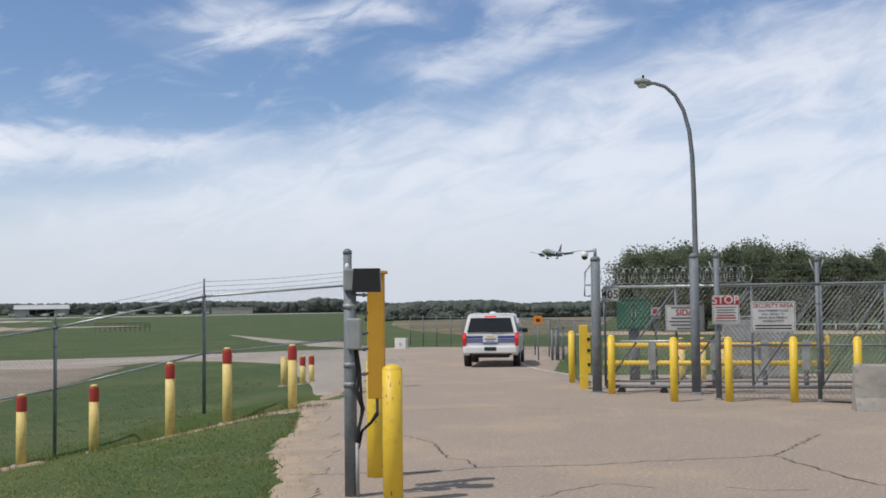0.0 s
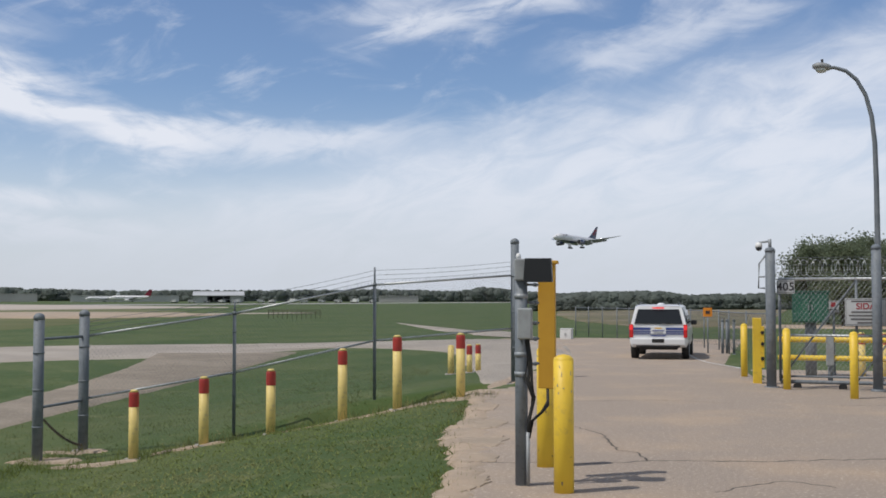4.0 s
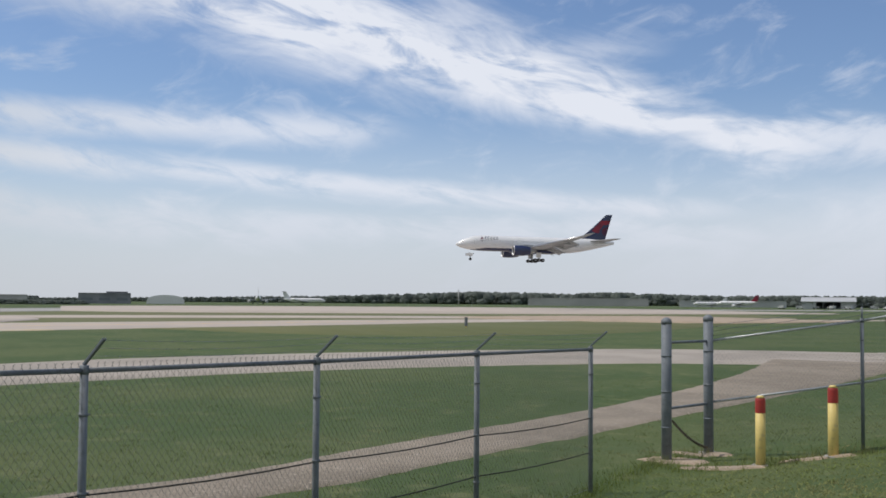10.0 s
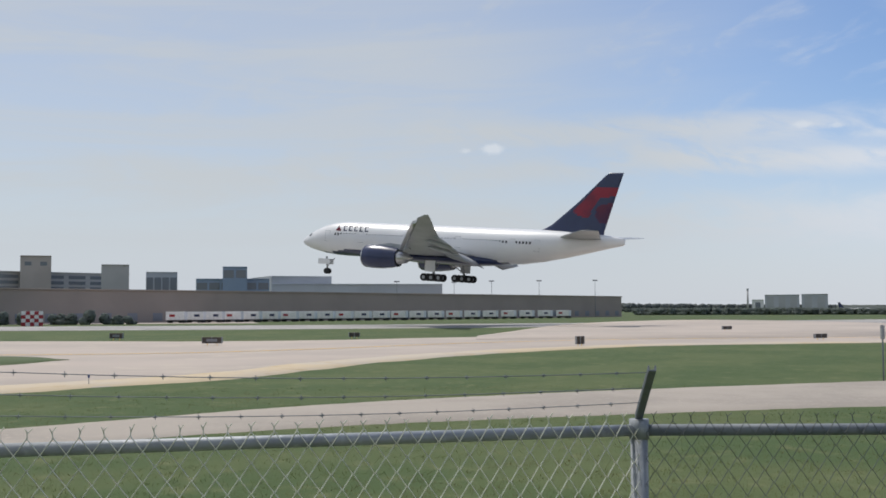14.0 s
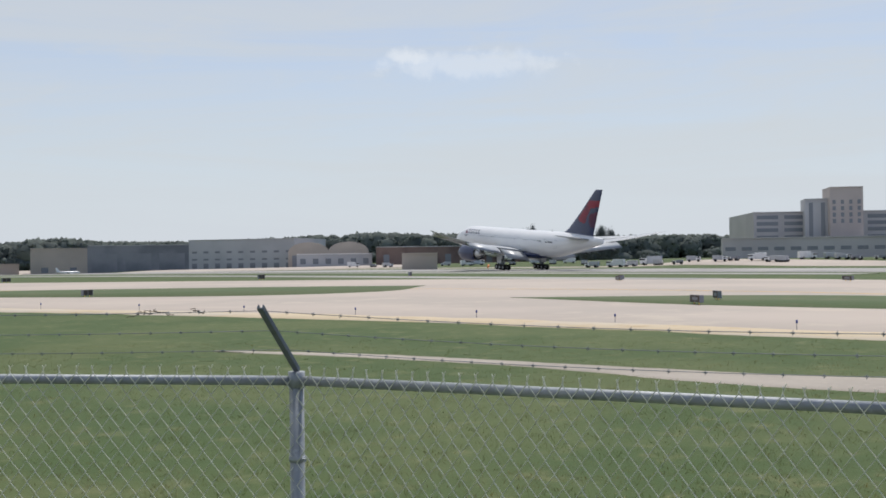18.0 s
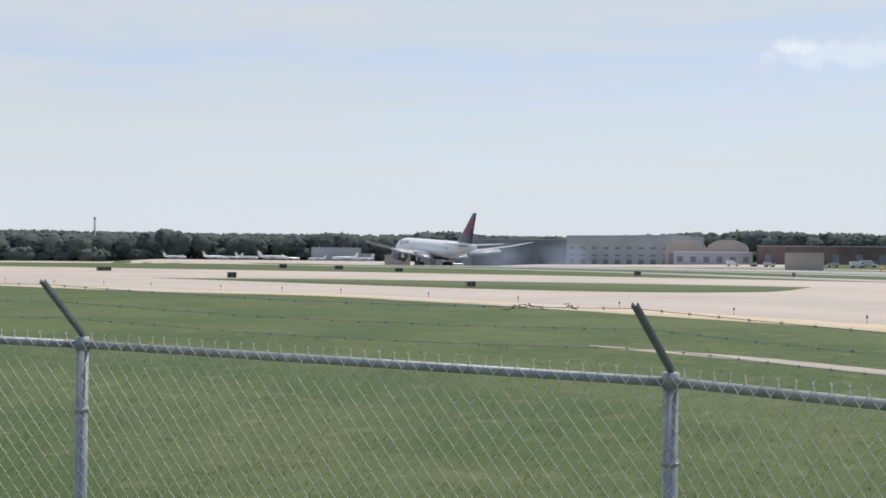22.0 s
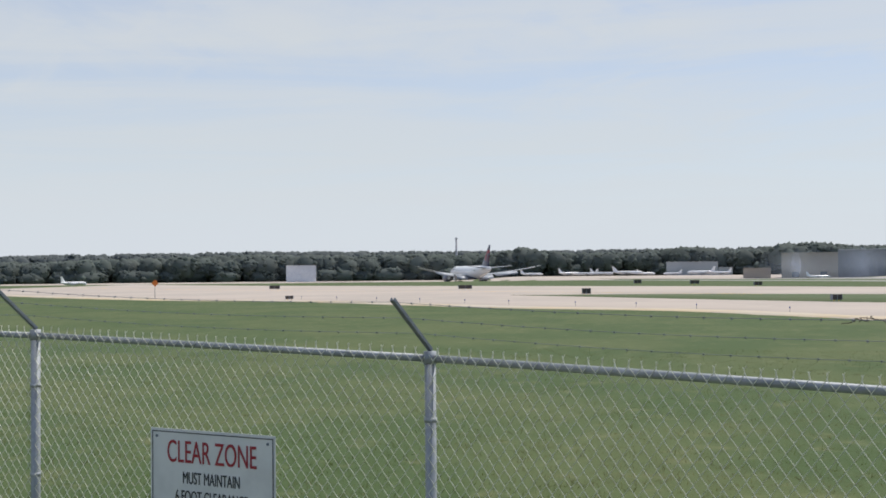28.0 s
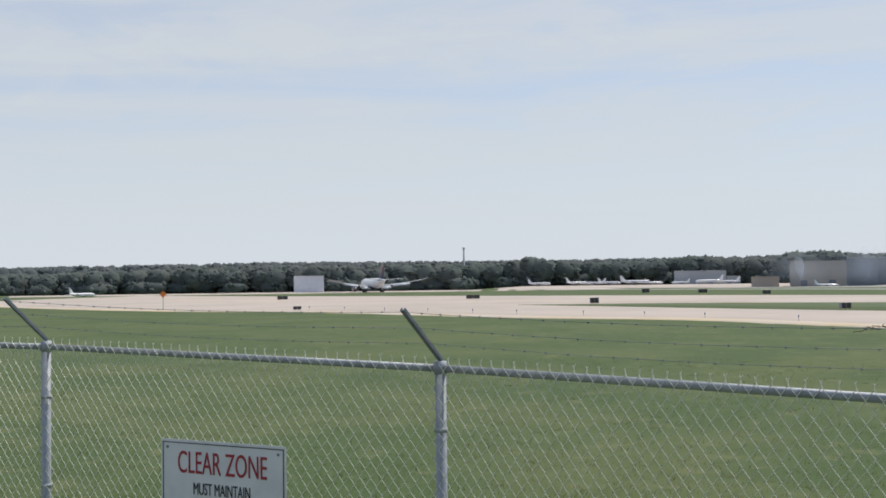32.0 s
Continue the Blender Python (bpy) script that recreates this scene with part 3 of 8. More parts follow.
islet("grass_island", (-67.3, -13.8), (-59.5, -17.8), (-56.3, -36), (-59, -55), (-72, -40), (-72.8, -20))
islet("grass_island", (-80, -89), (-63, -76), (-45, -83), (-21, -125.3), (-42, -120), (-68, -102))
RUN_MID = [(420, 1500), (150, 1150), (-40, 850), (-130, 640), (-205, 440), (-262, 300), (-285, 220), (-240, 115), (-212, 60), (-196, -10), (-194, -80), (-195, -136), (-195, -191), (-189, -243),
           (-176, -286), (-162, -326), (-149, -368), (-134, -407), (-117, -441), (-102, -474), (-88, -507), (-45, -588), (-8, -700), (40, -850)]
paving("runway", offset(RUN_MID, 24), offset(RUN_MID, -24), M_RUNWAY, 0.05, "long grey concrete runway with darker rubber marks", "runway", 260, 8)


def sector(azimuths, dists, eye=(0.0, 0.0)):
    """Points at the given bearings and distances from a standpoint."""
    return [(eye[0] + d * math.sin(radians(a)), eye[1] + d * math.cos(radians(a))) for a, d in zip(azimuths, dists)]


_az = (-23, -26, -31, -38, -46, -54, -60, -64)
paving("dry_grass", sector(_az, (240, 150, 104, 90, 90, 104, 122, 140)), sector(_az, (243, 300, 400, 380, 350, 300, 260, 230)), M_OLIVE, 0.02, "dry olive airfield grass between the taxiways", "grass", 120, 12, 1.2)
paving("cross_taxiway", sector(_az, (214, 204, 192, 182, 176, 170, 166, 160)), sector(_az, (215, 213, 212, 206, 200, 194, 190, 184)), M_CONC, 0.085, "narrow pale taxiway across the dry grass", "taxiway", 80, 4)
_az = (-21, -32, -40, -47, -54, -59)
paving("apron", sector(_az, (330, 268, 250, 245, 245, 262)), sector(_az, (345, 520, 540, 520, 500, 440)), M_CONC, 0.08, "wide pale concrete apron beyond the dry grass", "apron", 60, 8)
_az = (-20.5, -23, -26, -30, -35, -40)
paving("bare_dirt", sector(_az, (186, 170, 160, 158, 168, 190)), sector(_az, (189, 204, 222, 232, 222, 196)), M_DIRT, 0.09, "bare pale dirt where turf was stripped", "dirt", 60, 6, 2.5)
_az = (-60, -64, -68, -73, -78, -83)
paving("taxiway_junction", sector(_az, (150, 120, 112, 108, 106, 104)), sector(_az, (158, 225, 270, 300, 230, 118)), M_CONC, 0.095, "broad pale concrete junction of taxiways", "taxiway", 60, 10)
for o0, o1 in ((44, 36), (82, 73)):
    paving("parallel_taxiway", offset(RUN_MID, o0)[10:], offset(RUN_MID, o1)[10:], M_RUNWAY, 0.05, "narrow grey taxiway strip along the runway", "taxiway", 200, 4)
paving("far_apron", offset(RUN_MID, -70)[9:], offset(RUN_MID, -105)[9:], M_CONC, 0.05, "pale concrete parallel taxiway beyond the runway", "taxiway", 120, 6)


# ---- fences and posts ----
def chain_link(width, top_a, top_b, bot_a, bot_b, pitch=0.0415, r=0.0023, barbs=True):
    """A chain-link panel in its own space: x along the fence, z up, with sloping top and bottom; each wire is a bent bar."""
    vs, fs = [], []
    n = int(width / pitch)
    step = pitch * 1.3

    def seg(p, q):
        base = len(vs)
        d = Vector(q) - Vector(p)
        sx = Vector((d.z, 0, -d.x)).normalized() * r
        sy = Vector((0, r * 1.2, 0))
        for o in (p, q):
            o = Vector(o)
            vs.extend([tuple(o + sx), tuple(o - sx * 0.5 + sy), tuple(o - sx * 0.5 - sy)])
        for k in range(3):
            fs.append((base + k, base + (k + 1) % 3, base + 3 + (k + 1) % 3, base + 3 + k))

    for i in range(n):
        x0 = (i + 0.5) * pitch
        t = x0 / width
        zt, zb = top_a + (top_b - top_a) * t, bot_a + (bot_b - bot_a) * t
        z, side = zt + (0.034 if barbs else 0.0), i % 2
        m = int((z - zb) / step)
        if barbs and side and i + 1 < n:  # two wires twisted into a stem over the rail, with forked ends
            xk = x0 + pitch / 2
            lean, tip = 0.004 * math.sin(i * 1.7), 0.011 + 0.003 * math.sin(i * 2.9)
            for o in (-0.0016, 0.0016):
                seg((xk + o, o, z - 0.002), (xk + lean - o, -o, z + 0.02))
            seg((xk + lean, 0.0, z + 0.018), (xk + lean - tip, 0.004, z + 0.033 + 0.004 * math.sin(i * 5.1)))
            seg((xk + lean, 0.0, z + 0.018), (xk + lean + tip * 0.6, -0.004, z + 0.029))
        for k in range(m):
            xa = x0 + (pitch / 2 if side else -pitch / 2) * 0.98
            xb = x0 + (pitch / 2 if not side else -pitch / 2) * 0.98
            y = 0.004 if side else -0.004
            seg((xa, y, z - k * step), (xb, -y, z - (k + 1) * step))
            side = 1 - side
    me = bpy.data.meshes.new("chain_link_fabric")
    me.from_pydata(vs, [], fs)
    return me


def fence_run(pts, rails, bases, arms, wire, steel, label, post_r=0.032, rail_r=0.021, mid=None, bottom=False, ends=(None, None), out=1, arm_len=0.42, group="perimeter fence spans", pitch=0.0415, thick=0.0023, twist=(), rise=(), rail=None, wires=()):
    """One run of fence, a thing: posts, rails, chain-link and, on slanting arms, three barbed wires. out=1: the arms lean to the left of the run."""
    th = empty("fence", pose(0, 0, 0), label, "fence", group)
    tips = []
    for i, (x, y) in enumerate(pts):
        a, b = pts[max(0, i - 1)], pts[min(len(pts) - 1, i + 1)]
        d = Vector((b[0] - a[0], b[1] - a[1], 0)).normalized()
        nrm = Vector((-d.y, d.x, 0)) * out
        if i < len(twist):  # arms knocked out of line
            nrm.rotate(Matrix.Rotation(radians(twist[i]), 3, "Z"))
        special = ends[0] if i == 0 else ends[1] if i == len(pts) - 1 else None
        bm = bmesh.new()
        if special is None:
            rod(bm, (0, 0, bases[i] - 0.1), (0, 0, rails[i] + 0.02), post_r, n=14)
            rod(bm, (0, 0, rails[i] - 0.03), (0, 0, rails[i] + 0.04), post_r + 0.004, n=14)
            ps = part("post", bm, steel, th)
            ps.matrix_basis = pose(x, y, 0)
            if arms:
                bm = bmesh.new()
                tip = nrm * arm_len * 0.84 + Vector((0, 0, arm_len * (rise[i] if i < len(rise) else 0.69)))
                q = (tip.to_track_quat("Z", "Y")).to_matrix().to_4x4()
                L = tip.length
                box(bm, 0, 0, L / 2, 0.026, 0.006, L, 0.002, q)
                box(bm, 0.011, 0.009, L / 2, 0.005, 0.02, L, 0.002, q)
                box(bm, -0.011, 0.009, L / 2, 0.005, 0.02, L, 0.002, q)
                am = part("barbed_wire_arm", bm, M_GALVD, th)
                am.matrix_basis = pose(x, y, rails[i] + 0.04)
                tips.append((Vector((x, y, rails[i] + 0.04)), tip))
        if special is None:
            for z in (rails[i] - 0.35, rails[i] - 0.95, rails[i] - 1.5):
                bm = bmesh.new()
                rod(bm, (0, 0, 0), (0, 0, 0.025), post_r + 0.005, n=12)
                box(bm, 0, post_r + 0.012, 0.012, 0.014, 0.03, 0.012)
                ps = part("tie_band", bm, steel, th)
                ps.matrix_basis = pose(x, y, z)
    for i in range(len(pts) - 1):
        a, b = Vector((*pts[i], 0)), Vector((*pts[i + 1], 0))
        d = b - a
        L = d.length
        za, zb = rails[i], rails[i + 1]
        bm = bmesh.new()
        rod(bm, (*pts[i], za), (*pts[i + 1], zb), rail_r, n=12)
        part("top_rail", bm, rail or steel, th)
        for off in (mid or []):
            bm = bmesh.new()
            rod(bm, (*pts[i], za - off), (*pts[i + 1], zb - off), rail_r * 0.95, n=10)
            part("middle_rail", bm, rail or steel, th)
        if bottom:
            bm = bmesh.new()
            tube(bm, [a.lerp(b, t) + Vector((0, 0, (1 - t) * bases[i] + t * bases[i + 1] + 0.06 - 0.02 * math.sin(t * math.pi))) for t in (0, 0.25, 0.5, 0.75, 1)], 0.005, 4)
            part("tension_wire", bm, steel, th)
        for off in wires:  # tension wires drawn along the mesh
            bm = bmesh.new()
            tube(bm, [a.lerp(b, t) + Vector((0, 0, (1 - t) * za + t * zb - off - 0.03 * math.sin(t * math.pi))) for t in (0, 0.25, 0.5, 0.75, 1)], 0.008, 5)
            part("tension_wire", bm, M_DARK, th)
        me = chain_link(L, za - 0.0, zb - 0.0, bases[i] + 0.05, bases[i + 1] + 0.05, pitch, thick)
        fb = mesh_part("chain_link_fabric", me, wire, th, smooth=True)
        fb.matrix_basis = Matrix.Translation(a) @ Matrix.Rotation(math.atan2(d.y, d.x), 4, "Z") @ Matrix.Translation((0, 0.028 * out, 0))
    for k in range(3):
        f = (0.36, 0.66, 0.96)[k]
        for (p, t), (q, s) in zip(tips, tips[1:]):
            bm = bmesh.new()
            u, v = p + t * f, q + s * f
            n = 8
            tube(bm, [u.lerp(v, i / n) - Vector((0, 0, 0.025 * math.sin(math.pi * i / n))) for i in range(n + 1)], 0.0013, 4)
            m = int((v - u).length / 0.127)
            for j in range(1, m):
                c = u.lerp(v, j / m) - Vector((0, 0, 0.025 * math.sin(math.pi * j / m)))
                ax = (v - u).normalized()
                rod(bm, c - ax * 0.007, c + ax * 0.007, 0.0026, n=5)
                for ang in (0.6, 2.2):
                    w = Vector((-ax.y * math.cos(ang), ax.x * math.cos(ang), math.sin(ang))) * 0.010
                    rod(bm, c - w, c + w, 0.0014, 0.001, n=3)
            part("barbed_wire", bm, M_GALVD, th)
    return th


NEAR = FENCE[5:]
RAIL_NEAR = [1.01, 1.05, 1.08, 1.11, 1.14, 1.17, 1.15, 1.19, 1.26, 1.28, 1.3, 1.32]
fence_run(NEAR[:5], RAIL_NEAR[:5], [land(*p) for p in NEAR[:5]], True, M_WIREV, M_GALVD, "grey chain-link perimeter fence with barbed wire on slanting arms", out=1, bottom=True, ends=(None, "shared"), thick=0.0014, arm_len=0.3, pitch=0.034, wires=(0.95, 1.42))
fence_run(NEAR[4:], RAIL_NEAR[4:], [land(*p) for p in NEAR[4:]], True, M_WIRE, M_GALV, "galvanised chain-link perimeter fence with barbed wire on slanting arms", out=1, bottom=True, twist=(-22, -8), rise=(0.46, 0.56), pitch=0.037, thick=0.0021)
GATE_SIDE = FENCE[:4]
fence_run(GATE_SIDE, [2.13, 1.92, 1.38, 1.0], [-0.1, -0.2, -0.75, -0.96], False, M_WIREV, M_GALVD, "sloping chain-link fence from the gate down to the corner posts", mid=[1.08], bottom=False, ends=("shared", "shared"), thick=0.0016, rail=M_GALVL, pitch=0.036)


def corner_post(name, x, y, z0, z1, r, label, cap=True):
    th = empty(name, pose(x, y, z0), label, "post")
    bm = bmesh.new()
    rod(bm, (0, 0, -0.2), (0, 0, z1 - z0), r, n=18)
    part("shaft", bm, M_GALVD, th)
    bm = bmesh.new()
    n = 6
    loft(bm, [[(math.cos(k * math.pi / 9) * rr, math.sin(k * math.pi / 9) * rr, z1 - z0 + zz) for k in range(18)] for rr, zz in ((r + 0.006, -0.05), (r + 0.006, 0.0), (r * 0.9, 0.03), (r * 0.5, 0.055), (0.004, 0.065))])
    part("cap", bm, M_GALVD, th)
    for f in (0.25, 0.5, 0.75):
        z = (z1 - z0) * f
        bm = bmesh.new()
        rod(bm, (0, 0, z), (0, 0, z + 0.03), r + 0.006, n=18)
        part("band", bm, M_GALVD, th)
    bm = bmesh.new()
    rod(bm, (0, 0, -0.12), (0, 0, 0.02), r * 2.3, r * 2.0, n=16)
    part("footing", bm, M_CONCB, th)
    return th


corner_post("corner_post", -9.55, 16.85, -1.02, 1.36, 0.085, "thick grey steel corner post of the fence")
corner_post("corner_post", -9.5, 18.25, -0.97, 1.40, 0.085, "thick grey steel corner post where the slope begins")
corner_post("gate_post", -2.55, 23.0, -0.08, 2.82, 0.085, "tall grey steel gate post with a domed cap")


def bollard(x, y, r, h, tip, mat, label, group, z=None):
    z = land(x, y) if z is None else z
    th = empty("bollard", pose(x, y, z), label, "bollard", group)
    bm = bmesh.new()
    top = h - (0.24 if tip else 0)
    loft(bm, [[(math.cos(k * math.pi / 10) * rr, math.sin(k * math.pi / 10) * rr, zz) for k in range(20)] for rr, zz in ((r, -0.15), (r, top * 0.5), (r, top))])
    part("pipe", bm, mat, th)
    bm = bmesh.new()
    prof = ((r + 0.001, top), (r + 0.001, h - 0.05), (r * 0.97, h - 0.025), (r * 0.75, h - 0.005), (r * 0.4, h + 0.01), (0.003, h + 0.014)) if tip else ((r, top), (r * 0.93, top + 0.02), (r * 0.6, top + 0.04), (0.003, top + 0.05))
    loft(bm, [[(math.cos(k * math.pi / 10) * rr, math.sin(k * math.pi / 10) * rr, zz) for k in range(20)] for rr, zz in prof], caps=False)
    part("painted_top", bm, M_RED if tip else mat, th, "red painted top" if tip else "domed concrete-filled top")
    if tip:
        bm = bmesh.new()
        rod(bm, (0, 0, h - 0.012), (0, 0, h + 0.022), r * 0.93, r * 0.55, n=18)
        part("cap", bm, M_PALE, th, "cream concrete cap")
    bm = bmesh.new()
    rod(bm, (0, 0, -0.1), (0, 0, 0.025), r * 2.0, r * 1.75, n=18)
    part("footing", bm, M_CONCB, th)
    return th


for x, y, h in ((-7.66, 16.35, 1.05), (-6.68, 16.73, 1.05), (-5.84, 17.45, 1.04), (-4.77, 17.87, 1.17), (-3.93, 18.18, 1.21), (-2.99, 18.86, 1.08), (-4.48, 29.3, 0.72), (-4.37, 30.1, 0.72)):
    bollard(x, y, 0.076, h, True, M_PALE, "pale yellow steel bollard with a red top", "red-topped bollards")
for x, y in ((2.1, 24.6), (2.60, 21.5), (3.48, 19.8), (4.4, 19.7), (5.44, 19.45), (6.4, 19.1)):
    bollard(x, y, 0.068, 1.10, False, M_YELLOW, "bright yellow steel bollard before the gate", "yellow bollards at the gate")
for x, y, h in ((-0.59, 9.62, 1.14), (-0.87, 11.05, 1.15)):
    bo = bollard(x, y, 0.085, h, False, M_YELLOW, "scuffed bright yellow bollard guarding the card reader", "yellow bollards at the reader")
    rnd = random.Random(int(y * 10))
    for k in range(11):
        a, z = radians(rnd.uniform(195, 345)), rnd.choice((rnd.uniform(0.85, 1.1), rnd.uniform(0.08, 0.6)))
        bm = bmesh.new()
        n = 3
        w, hh = rnd.uniform(0.06, 0.16), rnd.uniform(0.008, 0.035)
        low = [bm.verts.new((0.0862 * math.cos(a + w * i / n), 0.0862 * math.sin(a + w * i / n), z + rnd.uniform(-0.006, 0.006))) for i in range(n + 1)]
        top = [bm.verts.new((0.0862 * math.cos(a + w * i / n), 0.0862 * math.sin(a + w * i / n), z + hh + rnd.uniform(-0.01, 0.01))) for i in range(n + 1)]
        for i in range(n):
            bm.faces.new((low[i], low[i + 1], top[i + 1], top[i]))
        part("scuff", bm, M_GREYP if z > 0.8 else M_BARE, bo, "dark scrape in the paint")


# ---- the landing airliner ----
M_HULL = material("white_aircraft_paint", (0.80, 0.80, 0.80), 0.32, second=(0.76, 0.76, 0.77), scale=0.15, coat=0.3)
M_NAVY = material("navy_aircraft_paint", (0.012, 0.022, 0.075), 0.3, second=(0.016, 0.028, 0.09), scale=0.3, coat=0.4)
M_CRIMSON = material("crimson_paint", (0.26, 0.014, 0.035), 0.4, second=(0.16, 0.012, 0.035), scale=0.3)
M_MAROON = material("maroon_paint", (0.10, 0.012, 0.04), 0.4, second=(0.06, 0.012, 0.05), scale=0.3)
M_WING = material("grey_wing_paint", (0.40, 0.42, 0.44), 0.4, second=(0.34, 0.36, 0.38), scale=0.3)
M_METAL = material("bare_engine_metal", (0.55, 0.55, 0.56), 0.3, 0.9)
M_PANE = material("dark_window", (0.02, 0.022, 0.028), 0.15)


def hull_ring(x, w, zc, h, n=56):
    return [(x, w * math.cos(2 * math.pi * k / n), zc + h * math.sin(2 * math.pi * k / n)) for k in range(n)]


def wing_half(bm, side, stations, n=14, mat=0):
    """stations: y, leading x, trailing x, z, thickness."""
    rings = []
    for y, xl, xt, z, th in stations:
        c = xl - xt
        pts = []
        for k in range(n):
            a = 2 * math.pi * k / n
            u = 0.5 + 0.5 * math.cos(a)
            t = th * (math.sin(a)) * (0.55 + 0.45 * u) * (1.0 if math.sin(a) > 0 else 0.65)
            pts.append((xt + c * u, side * y, z + t))
        rings.append(pts if side > 0 else pts[::-1])
    loft(bm, rings, mat=mat)


def airliner():
    """A twin-engined wide-body airliner, 63.7 m long; x forward, the origin on the ground under the main wheels."""
    th = empty("airliner", pose(0, 0, 0), "white twin-engined airliner, navy belly, dark red tail, landing gear down", "airplane")
    shape = [(31.8, 0.05, 4.75, 0.05), (31.5, 0.45, 4.78, 0.42), (30.8, 0.95, 4.85, 0.90), (29.6, 1.55, 5.0, 1.45), (28.0, 2.15, 5.2, 2.05), (26.2, 2.6, 5.4, 2.55), (24.0, 2.93, 5.55, 2.93),
             (22.4, 3.05, 5.6, 3.05), (21.0, 3.1, 5.62, 3.1), (10, 3.1, 5.62, 3.1), (0, 3.1, 5.62, 3.1), (-4, 3.1, 5.62, 3.1), (-6, 3.1, 5.62, 3.1), (-8, 3.1, 5.62, 3.1), (-10, 3.09, 5.63, 3.09), (-12, 3.06, 5.68, 3.04), (-14, 3.02, 5.75, 2.98), (-18, 2.75, 6.05, 2.66), (-22, 2.25, 6.45, 2.2), (-26, 1.6, 6.85, 1.6), (-29.5, 0.9, 7.15, 1.0), (-31.6, 0.3, 7.25, 0.6), (-31.9, 0.12, 7.25, 0.42)]
    bm = bmesh.new()
    loft(bm, [hull_ring(*s) for s in shape])
    for f in bm.faces:
        c = f.calc_center_median()
        line = 3.72 if c.x > -4 else 3.72 - 0.115 * (-4 - c.x)
        if c.x > 20:
            line = 3.72 - 0.14 * (c.x - 20)
        if c.z < line and -15.5 < c.x < 26:
            f.material_index = 1
    part("fuselage", bm, [M_HULL, M_NAVY], th)
    bm = bmesh.new()  # belly fairing
    loft(bm, [[(x, w * math.cos(2 * math.pi * k / 20), z + h * math.sin(2 * math.pi * k / 20)) for k in range(20)] for x, w, z, h in ((12.5, 0.4, 3.0, 0.3), (10, 2.4, 3.0, 0.75), (6, 3.25, 3.0, 1.0), (-5, 3.3, 3.0, 1.05), (-9, 2.4, 3.0, 0.75), (-11.5, 0.4, 3.0, 0.3))])
    part("belly_fairing", bm, M_NAVY, th, "navy belly fairing")
    # tail fin, its red shape painted on the skin
    bm = bmesh.new()
    prof = ((8.0, -15.0, -28.2, 0.55), (8.9, -17.6, -28.3, 0.5), (9.6, -18.9, -28.5, 0.45), (13.5, -23.4, -29.6, 0.3), (18.0, -28.0, -30.9, 0.16), (18.45, -28.7, -31.0, 0.05))
    rings, n = [], 64
    for (z0, l0, t0, w0), (z1, l1, t1, w1) in zip(prof, prof[1:]):
        k = max(1, round((z1 - z0) / 0.28))
        for i in range(k):
            q = i / k
            rings.append((z0 + (z1 - z0) * q, l0 + (l1 - l0) * q, t0 + (t1 - t0) * q, w0 + (w1 - w0) * q))
    rings.append(prof[-1])
    loft(bm, [[(t + (l - t) * (0.5 + 0.5 * math.cos(2 * math.pi * k / n)), w * math.sin(2 * math.pi * k / n), z) for k in range(n)] for z, l, t, w in rings])
    upper = [(-22.6, 12.0), (-26.3, 15.9), (-30.7, 16.1), (-30.2, 14.7), (-27.2, 14.2), (-26.0, 12.4), (-25.6, 10.9), (-24.0, 11.2)]
    lower = [(-27.0, 13.0), (-29.8, 13.6), (-29.2, 10.4), (-27.6, 10.0), (-26.6, 11.5)]
    for f in bm.faces:
        c = f.calc_center_median()
        f.material_index = 1 if inside(c.x, c.z, upper) else 2 if inside(c.x, c.z, lower) else 0
    part("fin", bm, [M_NAVY, M_CRIMSON, M_MAROON], th, "tall navy tail fin with a dark red shape")
    for side in (1, -1):
        bm = bmesh.new()
        wing_half(bm, side, ((1.0, -20.6, -28.2, 7.5, 0.45), (4.0, -22.9, -29.2, 7.8, 0.32), (10.4, -28.4, -31.4, 8.4, 0.14), (10.8, -29.4, -31.4, 8.45, 0.05)))
        part("tailplane", bm, M_WING, th)
        bm = bmesh.new()
        wing_half(bm, side, ((1.5, 9.8, -5.2, 3.6, 0.95), (3.1, 8.6, -5.0, 3.75, 0.85), (10.2, 3.3, -5.2, 4.6, 0.5), (18.0, -2.2, -8.0, 5.7, 0.32), (26.0, -7.8, -11.4, 7.2, 0.2), (30.8, -11.2, -13.4, 8.4, 0.12), (32.4, -13.3, -14.0, 8.8, 0.04)))
        part("wing", bm, M_WING, th)
        bm = bmesh.new()  # landing flaps, drooped behind the wing
        for y0, y1, x0, x1, z0, z1, ch, dr in ((3.4, 9.6, -5.0, -5.1, 3.5, 4.35, 3.6, 1.9), (10.8, 21.0, -5.6, -9.0, 4.6, 6.1, 2.6, 1.3)):
            loft(bm, [[(x + 0.6 - ch * 0.0, side * y, z), (x + 0.2, side * y, z + 0.16), (x - ch * 0.5, side * y, z - dr * 0.38), (x - ch, side * y, z - dr), (x - ch * 0.5, side * y, z - dr * 0.62), (x + 0.3, side * y, z - 0.22)] for y, x, z in ((y0, x0, z0), (y1, x1, z1))])
        part("flap", bm, M_WING, th, "drooped grey landing flaps")
        bm = bmesh.new()  # slats
        for (y0, x0, z0), (y1, x1, z1) in (((4.2, 8.3, 3.5), (9.4, 4.4, 4.2)), ((10.8, 3.4, 4.3), (30.0, -10.3, 7.9))):
            loft(bm, [[(x + 0.6, side * y, z - 0.35), (x + 0.25, side * y, z + 0.12), (x - 0.5, side * y, z + 0.2), (x - 0.2, side * y, z - 0.3)] for y, x, z in ((y0, x0, z0), (y1, x1, z1))])
        part("slats", bm, M_METAL, th, "pale extended slats")
